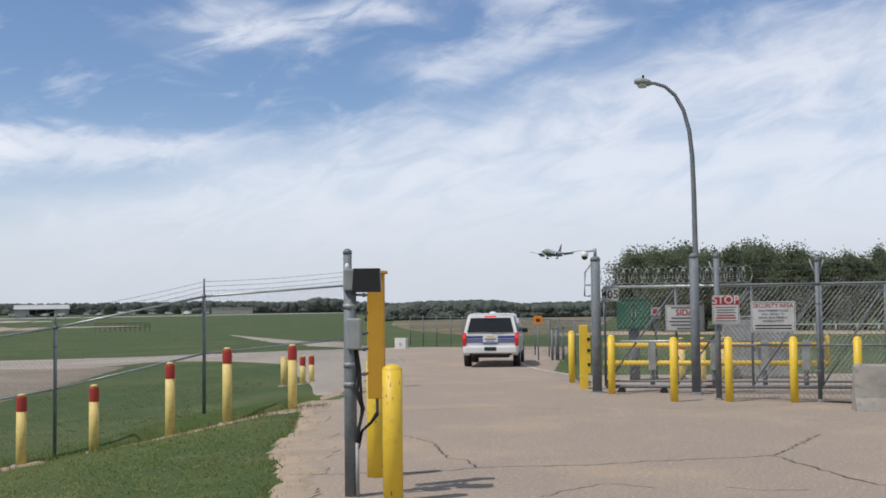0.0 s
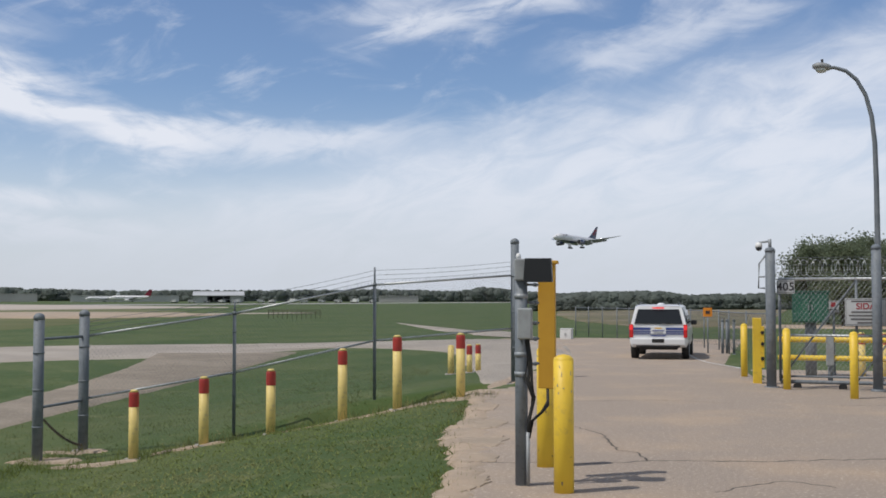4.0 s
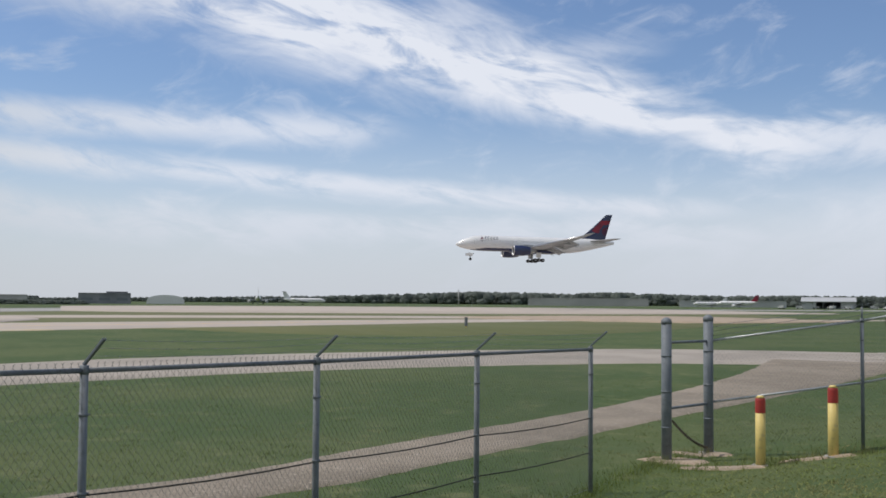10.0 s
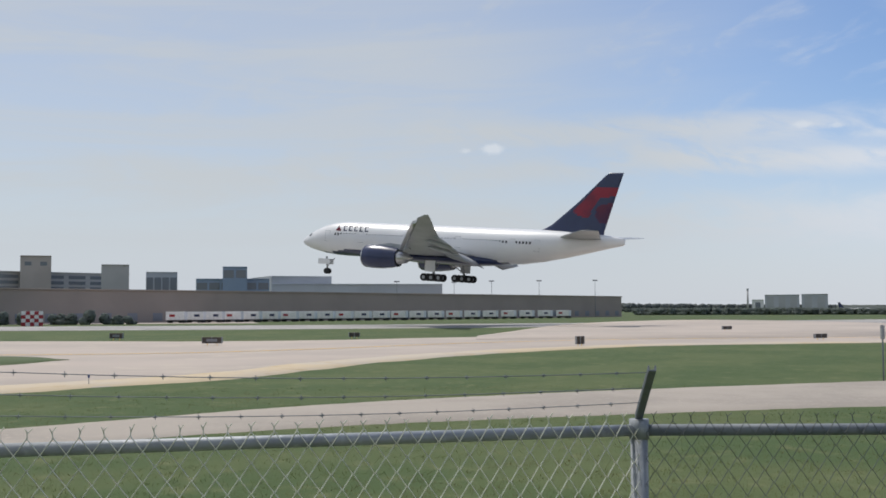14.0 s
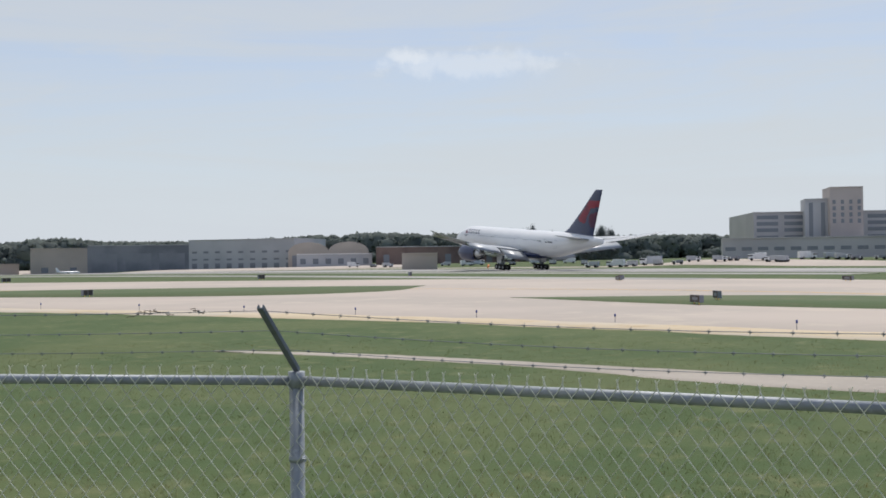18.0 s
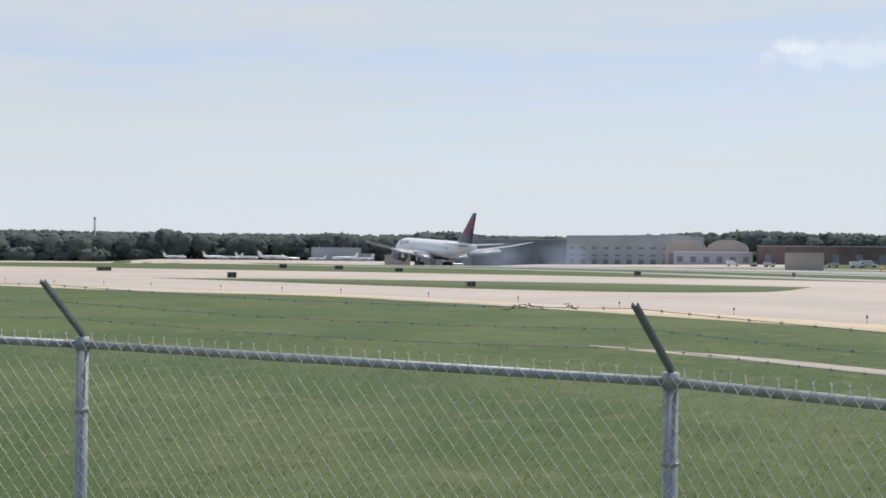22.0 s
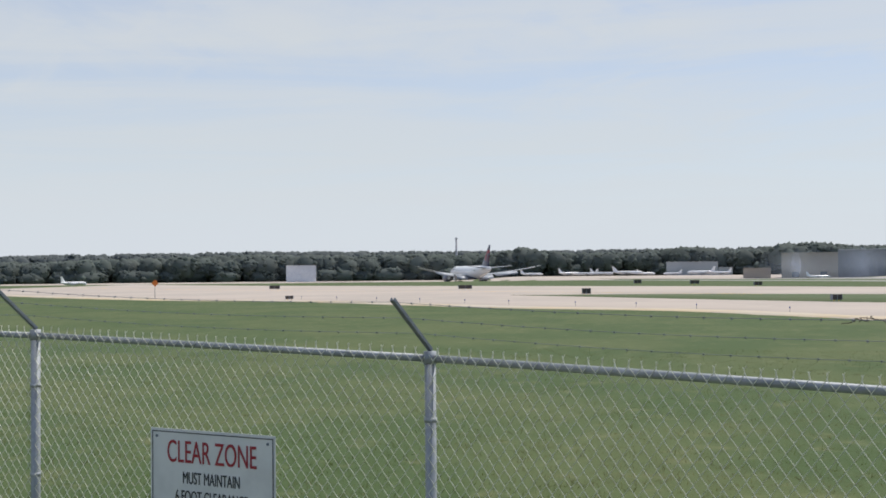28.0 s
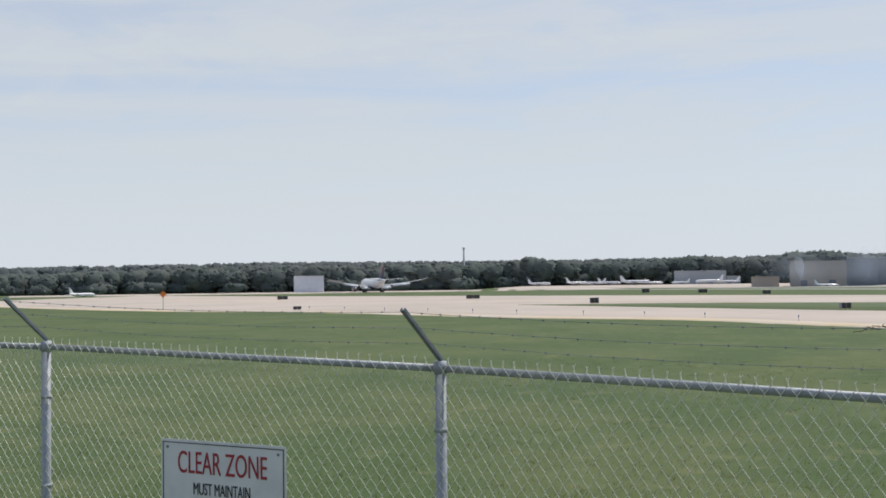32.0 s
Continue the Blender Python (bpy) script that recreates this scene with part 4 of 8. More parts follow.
        for y, x, z in ((6.3, -4.6, 3.6), (13.5, -5.6, 4.6), (19.0, -8.2, 5.5)):
            bm = bmesh.new()
            loft(bm, [[(x + dx, side * y + 0.28 * s * math.cos(k * math.pi / 4), z - dz + 0.4 * s * math.sin(k * math.pi / 4)) for k in range(8)] for dx, dz, s in ((2.4, -0.05, 0.1), (1.0, 0.2, 0.9), (-1.5, 0.7, 1.0), (-3.4, 1.35, 0.12))])
            part("flap_fairing", bm, M_WING, th)
        # engine
        ey = side * 9.6
        bm = bmesh.new()
        prof = ((11.0, 1.62), (11.25, 1.78), (11.0, 1.92), (9.5, 2.02), (7.5, 1.98), (5.5, 1.72), (4.6, 1.55))
        loft(bm, [[(x, ey + r * math.cos(k * math.pi / 12), 2.62 + r * math.sin(k * math.pi / 12)) for k in range(24)] for x, r in prof], caps=False)
        nac = part("nacelle", bm, M_NAVY, th, "navy engine nacelle")
        bm = bmesh.new()
        loft(bm, [[(x, ey + r * math.cos(k * math.pi / 12), 2.62 + r * math.sin(k * math.pi / 12)) for k in range(24)] for x, r in ((10.9, 1.60), (11.27, 1.70), (11.29, 1.80), (11.0, 1.935))], caps=False)
        part("intake_lip", bm, M_METAL, nac, "bright metal intake lip")
        bm = bmesh.new()
        loft(bm, [[(x, ey + r * math.cos(k * math.pi / 12), 2.62 + r * math.sin(k * math.pi / 12)) for k in range(24)] for x, r in ((10.9, 1.6), (10.0, 1.5), (9.6, 1.48))])
        part("fan", bm, M_DARK, nac, "dark fan face")
        bm = bmesh.new()
        loft(bm, [[(x, ey + r * math.cos(k * math.pi / 10), 2.62 + r * math.sin(k * math.pi / 10)) for k in range(20)] for x, r in ((5.2, 1.45), (4.4, 1.15), (3.0, 0.85), (2.9, 0.6), (1.9, 0.15))])
        part("exhaust_cone", bm, M_METAL, nac)
        bm = bmesh.new()
        loft(bm, [[(xa, ey - 0.22, za), (xa, ey + 0.22, za), (xb, ey + 0.22, zb), (xb, ey - 0.22, zb)] for xa, za, xb, zb in ((10.0, 4.45, 9.4, 4.0), (6.5, 5.0, 5.0, 3.9), (3.0, 4.7, 2.4, 4.1))], smooth=False)
        part("pylon", bm, M_WING, nac)
    # windows and doors on both sides
    for side in (1, -1):
        for i in range(64):
            x = 22.6 - 0.62 * i
            if 16.4 < x < 17.7 or 6.6 < x < 8.2 or -3.6 < x < -2.2 or -13.8 < x < -12.6:
                continue
            bm = bmesh.new()
            yy = math.sqrt(max(0.0, 3.1 ** 2 - 0.72 ** 2)) + 0.012
            if x < -12:
                yy -= 0.018 * (-12 - x)
            fc = bm.faces.new([bm.verts.new((x + dx, side * (yy - (0.06 if dz > 0 else -0.0)), 6.34 + dz)) for dx, dz in ((-0.16, -0.2), (0.16, -0.2), (0.16, 0.2), (-0.16, 0.2))])
            part("cabin_window", bm, M_PANE, th)
        for x in (24.4, 17.0, 7.4, -2.9, -13.2, -17.6):
            bm = bmesh.new()
            yy = 3.105 if x < 24 and x > -13 else 2.9 if x > 0 else 2.95 if x > -15 else 2.78
            for dx0, dx1, z0, z1 in ((-0.53, 0.53, 6.85, 6.9), (-0.53, 0.53, 4.95, 5.0), (-0.53, -0.48, 4.95, 6.9), (0.48, 0.53, 4.95, 6.9)):
                bm.faces.new([bm.verts.new((x + a, side * (yy + 0.01 - abs(b - 5.62) * 0.10), b)) for a, b in ((dx0, z0), (dx1, z0), (dx1, z1), (dx0, z1))])
            part("door_outline", bm, M_WING, th)
        bm = bmesh.new()
        for k, (xa, xb) in enumerate(((29.6, 29.0), (28.9, 28.2), (28.1, 27.4))):
            bm.faces.new([bm.verts.new((x, side * w, z)) for x, w, z in ((xa, 1.35 + 0.28 * k, 5.75), (xb, 1.66 + 0.25 * k, 5.8), (xb - 0.1, 1.38 + 0.25 * k, 6.35 + 0.12 * k), (xa - 0.1, 1.0 + 0.3 * k, 6.2 + 0.12 * k))])
        part("cockpit_window", bm, M_PANE, th)
        # title and mark beside it, as plain coloured shapes
        bm = bmesh.new()
        yy = 2.93
        for k in range(5):
            x0 = 20.9 - side * 0 - k * 1.15
            for a, b, c, d in ((0, 0.22, 0, 1.0), (0.22, 0.75, 0.8, 1.0), (0.22, 0.75, 0, 0.2)):
                bm.faces.new([bm.verts.new((x0 - u, side * (yy - 0.22 * w), 6.95 + w)) for u, w in ((a, c), (b, c), (b, d), (a, d))])
        part("title_bars", bm, M_NAVY, th, "navy lettering shown as bars")
        bm = bmesh.new()
        bm.faces.new([bm.verts.new((x, side * (yy - 0.22 * w + 0.0), 6.95 + w)) for x, w in ((22.6, 0), (21.4, 0), (22.0, 1.0))])
        part("airline_mark", bm, M_CRIMSON, th, "small red triangular mark")
    # landing gear
    def wheel(bm, x, y, z, r, w):
        rod(bm, (x, y - w / 2, z), (x, y + w / 2, z), r, n=20)
    for side in (1, -1):
        y = side * 5.5
        gear = part_from(lambda bm: (rod(bm, (0, y, 0.9), (0.2, y - side * 0.3, 3.4), 0.24, n=10), rod(bm, (0, y, 1.6), (2.2, y - side * 1.2, 3.2), 0.1, n=8), rod(bm, (0, y, 1.8), (0.2, y - side * 2.0, 3.1), 0.1, n=8), box(bm, 0, y, 0.72, 3.3, 0.3, 0.3, 0.05)), "main_gear", M_WING, th)
        for i in (-1.46, 0, 1.46):
            for j in (-0.7, 0.7):
                part_from(lambda bm: wheel(bm, i, y + j, 0.66, 0.66, 0.48), "tyre", M_DARK, gear)
                part_from(lambda bm: wheel(bm, i, y + j, 0.66, 0.3, 0.5), "hub", M_WING, gear)
        part_from(lambda bm: box(bm, 0.3, y + side * 0.9, 2.6, 2.0, 0.08, 1.9, 0.03), "gear_door", M_HULL, gear)
    gear = part_from(lambda bm: (rod(bm, (25.9, 0, 0.6), (26.3, 0, 3.2), 0.17, n=10), rod(bm, (25.9, 0, 1.5), (24.4, 0, 3.0), 0.08, n=8), rod(bm, (25.9, -0.4, 0.55), (25.9, 0.4, 0.55), 0.1, n=8)), "nose_gear", M_WING, th)
    for j in (-0.36, 0.36):
        part_from(lambda bm: wheel(bm, 25.9, j, 0.53, 0.53, 0.36), "tyre", M_DARK, gear)
    for side in (1, -1):
        part_from(lambda bm: box(bm, 26.4, side * 0.6, 2.3, 2.6, 0.06, 1.0, 0.02), "gear_door", M_HULL, gear)
    return th


def part_from(make, name, mat, parent, label="", smooth=False):
    bm = bmesh.new()
    make(bm)
    return part(name, bm, mat, parent, label, smooth)


jet = airliner()
LEGS = [o for o in jet.children if o.name.startswith(("main_gear", "nose_gear"))]


# ---- the gate, its signs and the things round it ----
def sign_plate(name, m, w, h, label, rows, edge=M_INK, category="sign", plate=M_SIGN):
    """A flat sign: m stands its face in the x-z plane, facing -y. rows: (z, text or bar width, size, material)."""
    th = empty(name, m, label, category)
    bm = bmesh.new()
    box(bm, 0, 0.004, 0, w, 0.004, h, 0.0015)
    part("plate", bm, plate, th)
    bm = bmesh.new()
    t = 0.006
    for cx, cz, sx, sz in ((0, h / 2 - 0.02, w - 0.03, t), (0, -h / 2 + 0.02, w - 0.03, t), (-w / 2 + 0.018, 0, t, h - 0.04), (w / 2 - 0.018, 0, t, h - 0.04)):
        box(bm, cx, 0.0005, cz, sx, 0.002, sz)
    part("border", bm, edge, th)
    for z, what, size, mat in rows:
        if isinstance(what, (str, tuple)):
            text, wide = (what, None) if isinstance(what, str) else what
            lettering(text, size * 1.38, mat, th, Matrix.Translation((0, -0.001, z)) @ Matrix.Rotation(radians(90), 4, "X"), width=wide, bold=size * 0.02 if wide is None else 0.0)
        else:
            bm = bmesh.new()
            box(bm, 0, 0, z, what, 0.003, size)
            part("text_bar", bm, mat, th)
    return th


def facing(x, y, z, bearing):
    """Stands a sign at x, y, z with its face turned to a viewer who looks along this bearing (degrees to the right of +y)."""
    return pose(x, y, z, 0, 0, -bearing)


# clear-zone sign, wired to the fence
_sd = Vector((-4.03 + 1.45, -4.95 + 6.6, 0)).normalized()
clear = sign_plate("sign", Matrix.Translation((-2.735, -5.722, 0.375)) @ Matrix.Rotation(math.atan2(_sd.y, _sd.x), 4, "Z"), 0.97, 0.66, "white clear zone sign with red heading, wired to the fence",
                   [(0.185, ("CLEAR ZONE", 0.69), 0.142, M_INKRED), (0.03, ("MUST MAINTAIN", 0.44), 0.076, M_INK), (-0.085, ("6 FOOT CLEARANCE", 0.56), 0.076, M_INK), (-0.178, 0.84, 0.03, M_GREYD0), (-0.235, 0.80, 0.025, M_GREYD0)], plate=M_SIGNW)
for dx in (-0.43, 0.43):
    for dz in (-0.28, 0.28):
        bm = bmesh.new()
        rod(bm, (dx, -0.004, dz), (dx, 0.012, dz), 0.009, n=8)
        part("bolt", bm, M_GALVD, clear)


def card_reader():
    x, y = -0.98, 9.93
    th = empty("card_reader", pose(x, y, 0), "grey card reader pole with amber panel and dark screen hood", "card reader")
    bm = bmesh.new()
    rod(bm, (0, 0, -0.1), (0, 0, 2.0), 0.055, n=18)
    part("pole", bm, M_GALVD, th)
    bm = bmesh.new()
    box(bm, 0, 0, 0.012, 0.24, 0.24, 0.03, 0.006)
    part("base_plate", bm, M_GALVD, th)
    bm = bmesh.new()
    box(bm, 0.195, 0.36, 1.42, 0.155, 0.10, 1.14, 0.008)
    box(bm, 0.205, 0.36, 1.985, 0.185, 0.14, 0.03, 0.006)
    part("amber_panel", bm, M_AMBER, th, "tall amber painted panel")
    bm = bmesh.new()
    loft(bm, [[(0.035 + d, yy, 1.80 - s), (0.285 - d * 0.4, yy, 1.80 - s), (0.275 - d * 0.4, yy, 2.005 + s * 0.5), (0.05 + d, yy, 2.005 + s * 0.5)] for yy, d, s in ((-0.16, 0.0, 0.0), (-0.02, 0.005, 0.0), (0.04, 0.02, -0.01))], smooth=False)
    part("screen_hood", bm, M_BLACK, th, "dark plastic screen hood")
    bm = bmesh.new()
    box(bm, 0.0, 0.0, 1.91, 0.10, 0.16, 0.19, 0.012)
    part("reader_housing", bm, M_GREYP, th)
    bm = bmesh.new()
    loft(bm, [[(-0.02 + r * math.cos(k * math.pi / 5), -0.02 + r * math.sin(k * math.pi / 5), z) for k in range(10)] for r, z in ((0.022, 2.0), (0.022, 2.03), (0.016, 2.05), (0.003, 2.057))])
    part("cap_light", bm, M_WHITE, th, "small white dome")
    bm = bmesh.new()
    box(bm, 0.045, -0.10, 1.44, 0.125, 0.10, 0.27, 0.012)
    jb = part("junction_box", bm, M_GREYP, th, "grey junction box with a hinged lid")
    bm = bmesh.new()
    box(bm, 0.045, -0.155, 1.44, 0.115, 0.012, 0.255, 0.006)
    part("lid", bm, M_GREYP, jb)
    for z in (1.30, 1.44, 1.62, 1.78, 1.08):
        bm = bmesh.new()
        rod(bm, (0.05, 0.04, z), (0.13, 0.22, z), 0.011, n=8)
        rod(bm, (0.1, 0.15, z), (0.115, 0.18, z), 0.019, n=6)
        part("stand_off", bm, M_GALVD, th)
    for z in (1.15, 0.98, 1.66):
        bm = bmesh.new()
        rod(bm, (0, 0, z), (0, 0, z + 0.04), 0.061, n=18)
        part("clamp", bm, M_GALV, th)
    rnd = random.Random(5)
    for k in range(5):
        a = 0.02 + 0.03 * k
        bm = bmesh.new()
        pts = [(0.04 + a * 0.3, -0.06, 1.31), (0.06 + a * 0.4, -0.075, 1.12), (0.02 + a, -0.075, 0.98 - 0.03 * k), (0.10 + a * 0.25, -0.06, 0.80), (0.07 + 0.004 * k, -0.055, 0.62), (0.062, -0.05, 0.45)]
        if k > 2:
            pts = [(0.20, 0.34, 0.86), (0.21, 0.25, 0.74 - 0.03 * (k - 3)), (0.17, 0.1, 0.66), (0.10, -0.02, 0.60), (0.07, -0.05, 0.45)]
        tube(bm, pts, 0.013, 8)
        part("cable", bm, M_DARK, th, "sagging black cable")
    bm = bmesh.new()
    rod(bm, (0.062, -0.05, 0.0), (0.062, -0.05, 0.5), 0.017, n=10)
    part("conduit", bm, M_GALV, th)


card_reader()


def round_post(name, x, y, z1, r, label, z0=0.0, cap=True):
    th = empty(name, pose(x, y, z0), label, "post")
    bm = bmesh.new()
    rod(bm, (0, 0, -0.2), (0, 0, z1 - z0), r, n=18)
    part("shaft", bm, M_GALVD, th)
    if cap:
        bm = bmesh.new()
        loft(bm, [[(math.cos(k * math.pi / 9) * rr, math.sin(k * math.pi / 9) * rr, z1 - z0 + zz) for k in range(18)] for rr, zz in ((r + 0.006, -0.04), (r + 0.006, 0.0), (r * 0.8, 0.035), (r * 0.4, 0.05), (0.004, 0.055))])
        part("cap", bm, M_GALVD, th)
    bm = bmesh.new()
    rod(bm, (0, 0, -0.05), (0, 0, 0.03), r * 1.5, n=18)
    part("base_collar", bm, M_GALVD, th)
    return th


latch = round_post("gate_post", 2.36, 21.8, 2.56, 0.09, "thick grey steel gate post carrying a dome camera", z0=0.0)
bm = bmesh.new()
tube(bm, [(0, 0, 2.62), (0, 0, 2.70), (-0.02, 0, 2.72), (-0.2, 0, 2.70)], 0.018, 8)
rod(bm, (0, 0, 2.6), (0, 0, 2.76), 0.03, n=10)
part("camera_arm", bm, M_GALV, latch)
bm = bmesh.new()
loft(bm, [[(-0.2 + r * math.cos(k * math.pi / 8), r * math.sin(k * math.pi / 8), z) for k in range(16)] for r, z in ((0.03, 2.70), (0.06, 2.685), (0.068, 2.63), (0.062, 2.61))])
dome = part("dome_camera", bm, M_WHITE, latch, "white dome camera")
bm = bmesh.new()
loft(bm, [[(-0.2 + r * math.cos(k * math.pi / 8), r * math.sin(k * math.pi / 8), z) for k in range(16)] for r, z in ((0.06, 2.612), (0.055, 2.575), (0.035, 2.55), (0.004, 2.54))])
part("lens_bubble", bm, M_BLACK, dome)
bm = bmesh.new()
tube(bm, [(-0.09, 0, 2.45), (-0.2, -0.02, 2.30), (-0.215, -0.02, 1.85), (-0.1, 0, 1.85)], 0.017, 8)
tube(bm, [(-0.1, 0, 2.06), (-0.2, -0.02, 2.06)], 0.014, 8)
part("loop_bracket", bm, M_GALV, latch)
round_post("gate_post", 4.17, 21.45, 2.58, 0.085, "thick grey steel post guiding the sliding gate")


def sliding_gate():
    a, b = Vector((2.55, 22.05, -0.06)), Vector((7.6, 21.15, -0.06))
    d = (b - a).normalized()
    L = (b - a).length
    th = empty("sliding_gate", Matrix.Translation(a) @ Matrix.Rotation(math.atan2(d.y, d.x), 4, "Z"), "open grey sliding chain-link gate topped with razor wire", "gate")

    def bar(name, p, q, r=0.026, mat=M_GALVD):
        bm = bmesh.new()
        rod(bm, p, q, r, n=10)
        part(name, bm, mat, th)
    bar("top_rail", (0, 0, 2.08), (L, 0, 2.08), 0.028, M_GALVL)
    bar("middle_rail", (0, 0, 1.03), (2.75, 0, 1.03), 0.024, M_GALVL)
    bar("track_rail", (0, 0, 0.17), (L, 0, 0.17), 0.035)
    bar("bottom_rail", (0, 0, 0.27), (L, 0, 0.27), 0.02)
    xs = (0.0, 1.35, 2.75, 4.0, L)
    for x in xs:
        bar("upright", (x, 0, 0.17), (x, 0, 2.1))
    for x0, x1 in zip(xs, xs[1:]):
        bar("brace", (x0, 0.02, 0.2), (x1, 0.02, 2.05), 0.018)
        me = chain_link(x1 - x0 - 0.03, 2.04, 2.04, 0.3, 0.3, pitch=0.042, r=0.0032)
        fb = mesh_part("chain_link_fabric", me, M_WIREG, th)
        fb.matrix_basis = pose(x0 + 0.015, -0.02, 0)
    for x in (0.3, 1.1, 2.3):
        bm = bmesh.new()
        rod(bm, (x, -0.06, 0.08), (x, 0.06, 0.08), 0.075, n=14)
        part("roller", bm, M_DARK, th)
    # razor wire coil
    bm = bmesh.new()
    for k in range(26):  # overlapping loops, leaning by turns
        cx, lean, r = -0.12 + 0.112 * k, radians(38 if k % 2 else -30), 0.155 + 0.012 * math.sin(k * 2.3)
        loop = [Vector((cx + r * math.cos(a) * math.sin(lean), r * math.cos(a) * math.cos(lean), 2.29 + r * math.sin(a))) for a in (2 * math.pi * q / 22 for q in range(22))]
        tube(bm, loop, 0.004, 4, closed=True)
        for p in loop[::3]:
            box(bm, p.x, p.y, p.z, 0.03, 0.004, 0.012)
    part("razor_wire", bm, M_GALVL, th, "grey coil of razor wire")
    for z in (2.2, 2.34, 2.48):
        bar("strand", (0, 0, z), (L, 0, z), 0.003)
    return th


sliding_gate()
GATE_RIGHT = [(4.3, 20.05), (5.92, 19.62), (7.55, 19.2), (9.2, 18.8), (10.9, 18.4), (12.6, 18.0)]
fence_run(GATE_RIGHT, [2.0] * 6, [-0.08] * 6, False, M_WIREG, M_GALVD, "tall grey chain-link fence beside the gate", post_r=0.038, mid=[1.05], out=1, group="gate fence", pitch=0.042, thick=0.003)
for x, y, z1 in ((4.3, 20.05, 2.52), (5.92, 19.62, 2.42)):
    th = round_post("fence_post", x, y, z1, 0.05 if x < 5 else 0.038, "grey steel fence post rising over the rail", cap=True)
    bm = bmesh.new()
    rod(bm, (0, 0, 2.05), (0.13, 0.05, 2.42), 0.012, n=6)
    rod(bm, (0, 0, 2.05), (-0.13, -0.02, 2.42), 0.012, n=6)
    part("wire_arm", bm, M_GALV, th)

sign_plate("gate_number_sign", facing(2.64, 21.88, 1.87, 7), 0.32, 0.25, "white gate number sign reading 405", [(0.0, "405", 0.155, M_INK)])
sign_plate("sign", facing(4.02, 21.67, 1.41, 10), 0.72, 0.50, "white identification display sign on the gate mesh",
           [(0.195, 0.5, 0.025, M_GREYD0), (0.10, "SIDA", 0.115, M_INKRED), (0.0, 0.5, 0.028, M_GREYD0), (-0.065, 0.58, 0.028, M_GREYD0), (-0.13, 0.52, 0.032, M_GREYD0), (-0.195, 0.3, 0.03, M_GREYD0)])
st = sign_plate("sign", facing(4.42, 19.92, 1.57, 12), 0.46, 0.50, "red and white stop sign board on the fence", [(0.04, 0.36, 0.018, M_GREYD0), (-0.005, 0.30, 0.018, M_GREYD0), (-0.05, 0.33, 0.018, M_GREYD0), (-0.10, 0.30, 0.022, M_INKRED), (-0.145, 0.34, 0.022, M_INKRED), (-0.195, 0.36, 0.016, M_GREYD0)])
bm = bmesh.new()
box(bm, 0, -0.0005, 0.165, 0.45, 0.003, 0.16)
part("red_panel", bm, M_INKRED, st)
lettering("STOP", 0.19, M_SIGN, st, Matrix.Translation((0, -0.004, 0.165)) @ Matrix.Rotation(radians(90), 4, "X"), bold=0.003)
sign_plate("sign", facing(5.18, 19.70, 1.44, 14), 0.74, 0.53, "white security area sign with red heading on the fence",
           [(0.19, ("SECURITY AREA", 0.66), 0.075, M_INKRED), (0.105, ("UNAUTHORIZED ACCESS", 0.5), 0.036, M_INK), (0.045, ("WILL RESULT IN", 0.38), 0.036, M_INK), (-0.015, ("LOCAL AND FEDERAL", 0.48), 0.036, M_INK), (-0.075, ("PROSECUTION", 0.34), 0.036, M_INK), (-0.15, 0.6, 0.022, M_INK), (-0.20, 0.6, 0.022, M_INK)])


def gate_operator():
    th = empty("gate_operator", pose(2.2, 22.8, 0, 0, 0, -5), "yellow gate operator cabinet beside the gate post", "gate operator")
    bm = bmesh.new()
    box(bm, 0, 0, 0.64, 0.17, 0.3, 1.28, 0.012)
    part("cabinet", bm, M_YELLOW, th)
    bm = bmesh.new()
    box(bm, 0.11, -0.05, 0.72, 0.05, 0.22, 0.8, 0.01)
    part("guide_plate", bm, M_YELLOW, th)
    for z in (0.5, 0.78, 1.0):
        bm = bmesh.new()
        rod(bm, (0.1, -0.17, z), (0.1, -0.155, z), 0.035, n=12)
        part("bolt_hole", bm, M_DARK, th)


gate_operator()


def swing_barrier():
    a, b = Vector((2.72, 23.94, 0)), Vector((7.1, 23.06, 0))
    d = b - a
    th = empty("swing_barrier", Matrix.Translation(a) @ Matrix.Rotation(math.atan2(d.y, d.x), 4, "Z"), "yellow pipe barrier behind the gate mesh", "barrier")
    L = d.length
    for z in (0.83, 0.46):
        bm = bmesh.new()
        rod(bm, (0, 0, z), (L, 0, z), 0.055, n=14)
        part("pipe", bm, M_YELLOW, th)
    bm = bmesh.new()
    tube(bm, [(L, 0, 0.4), (L, 0, 0.98), (L - 0.03, 0, 1.0)], 0.05, 12)
    part("end_post", bm, M_YELLOW, th)
    for x in (1.0, 2.25, 3.25, 4.05):
        bm = bmesh.new()
        box(bm, x, -0.06, 0.62, 0.15, 0.04, 0.6, 0.01)
        part("clamp_plate", bm, M_GREYP, th)
        bm = bmesh.new()
        rod(bm, (x, 0.02, -0.08), (x, 0.02, 0.5), 0.05, n=10)
        part("leg", bm, M_GALVD, th)


swing_barrier()


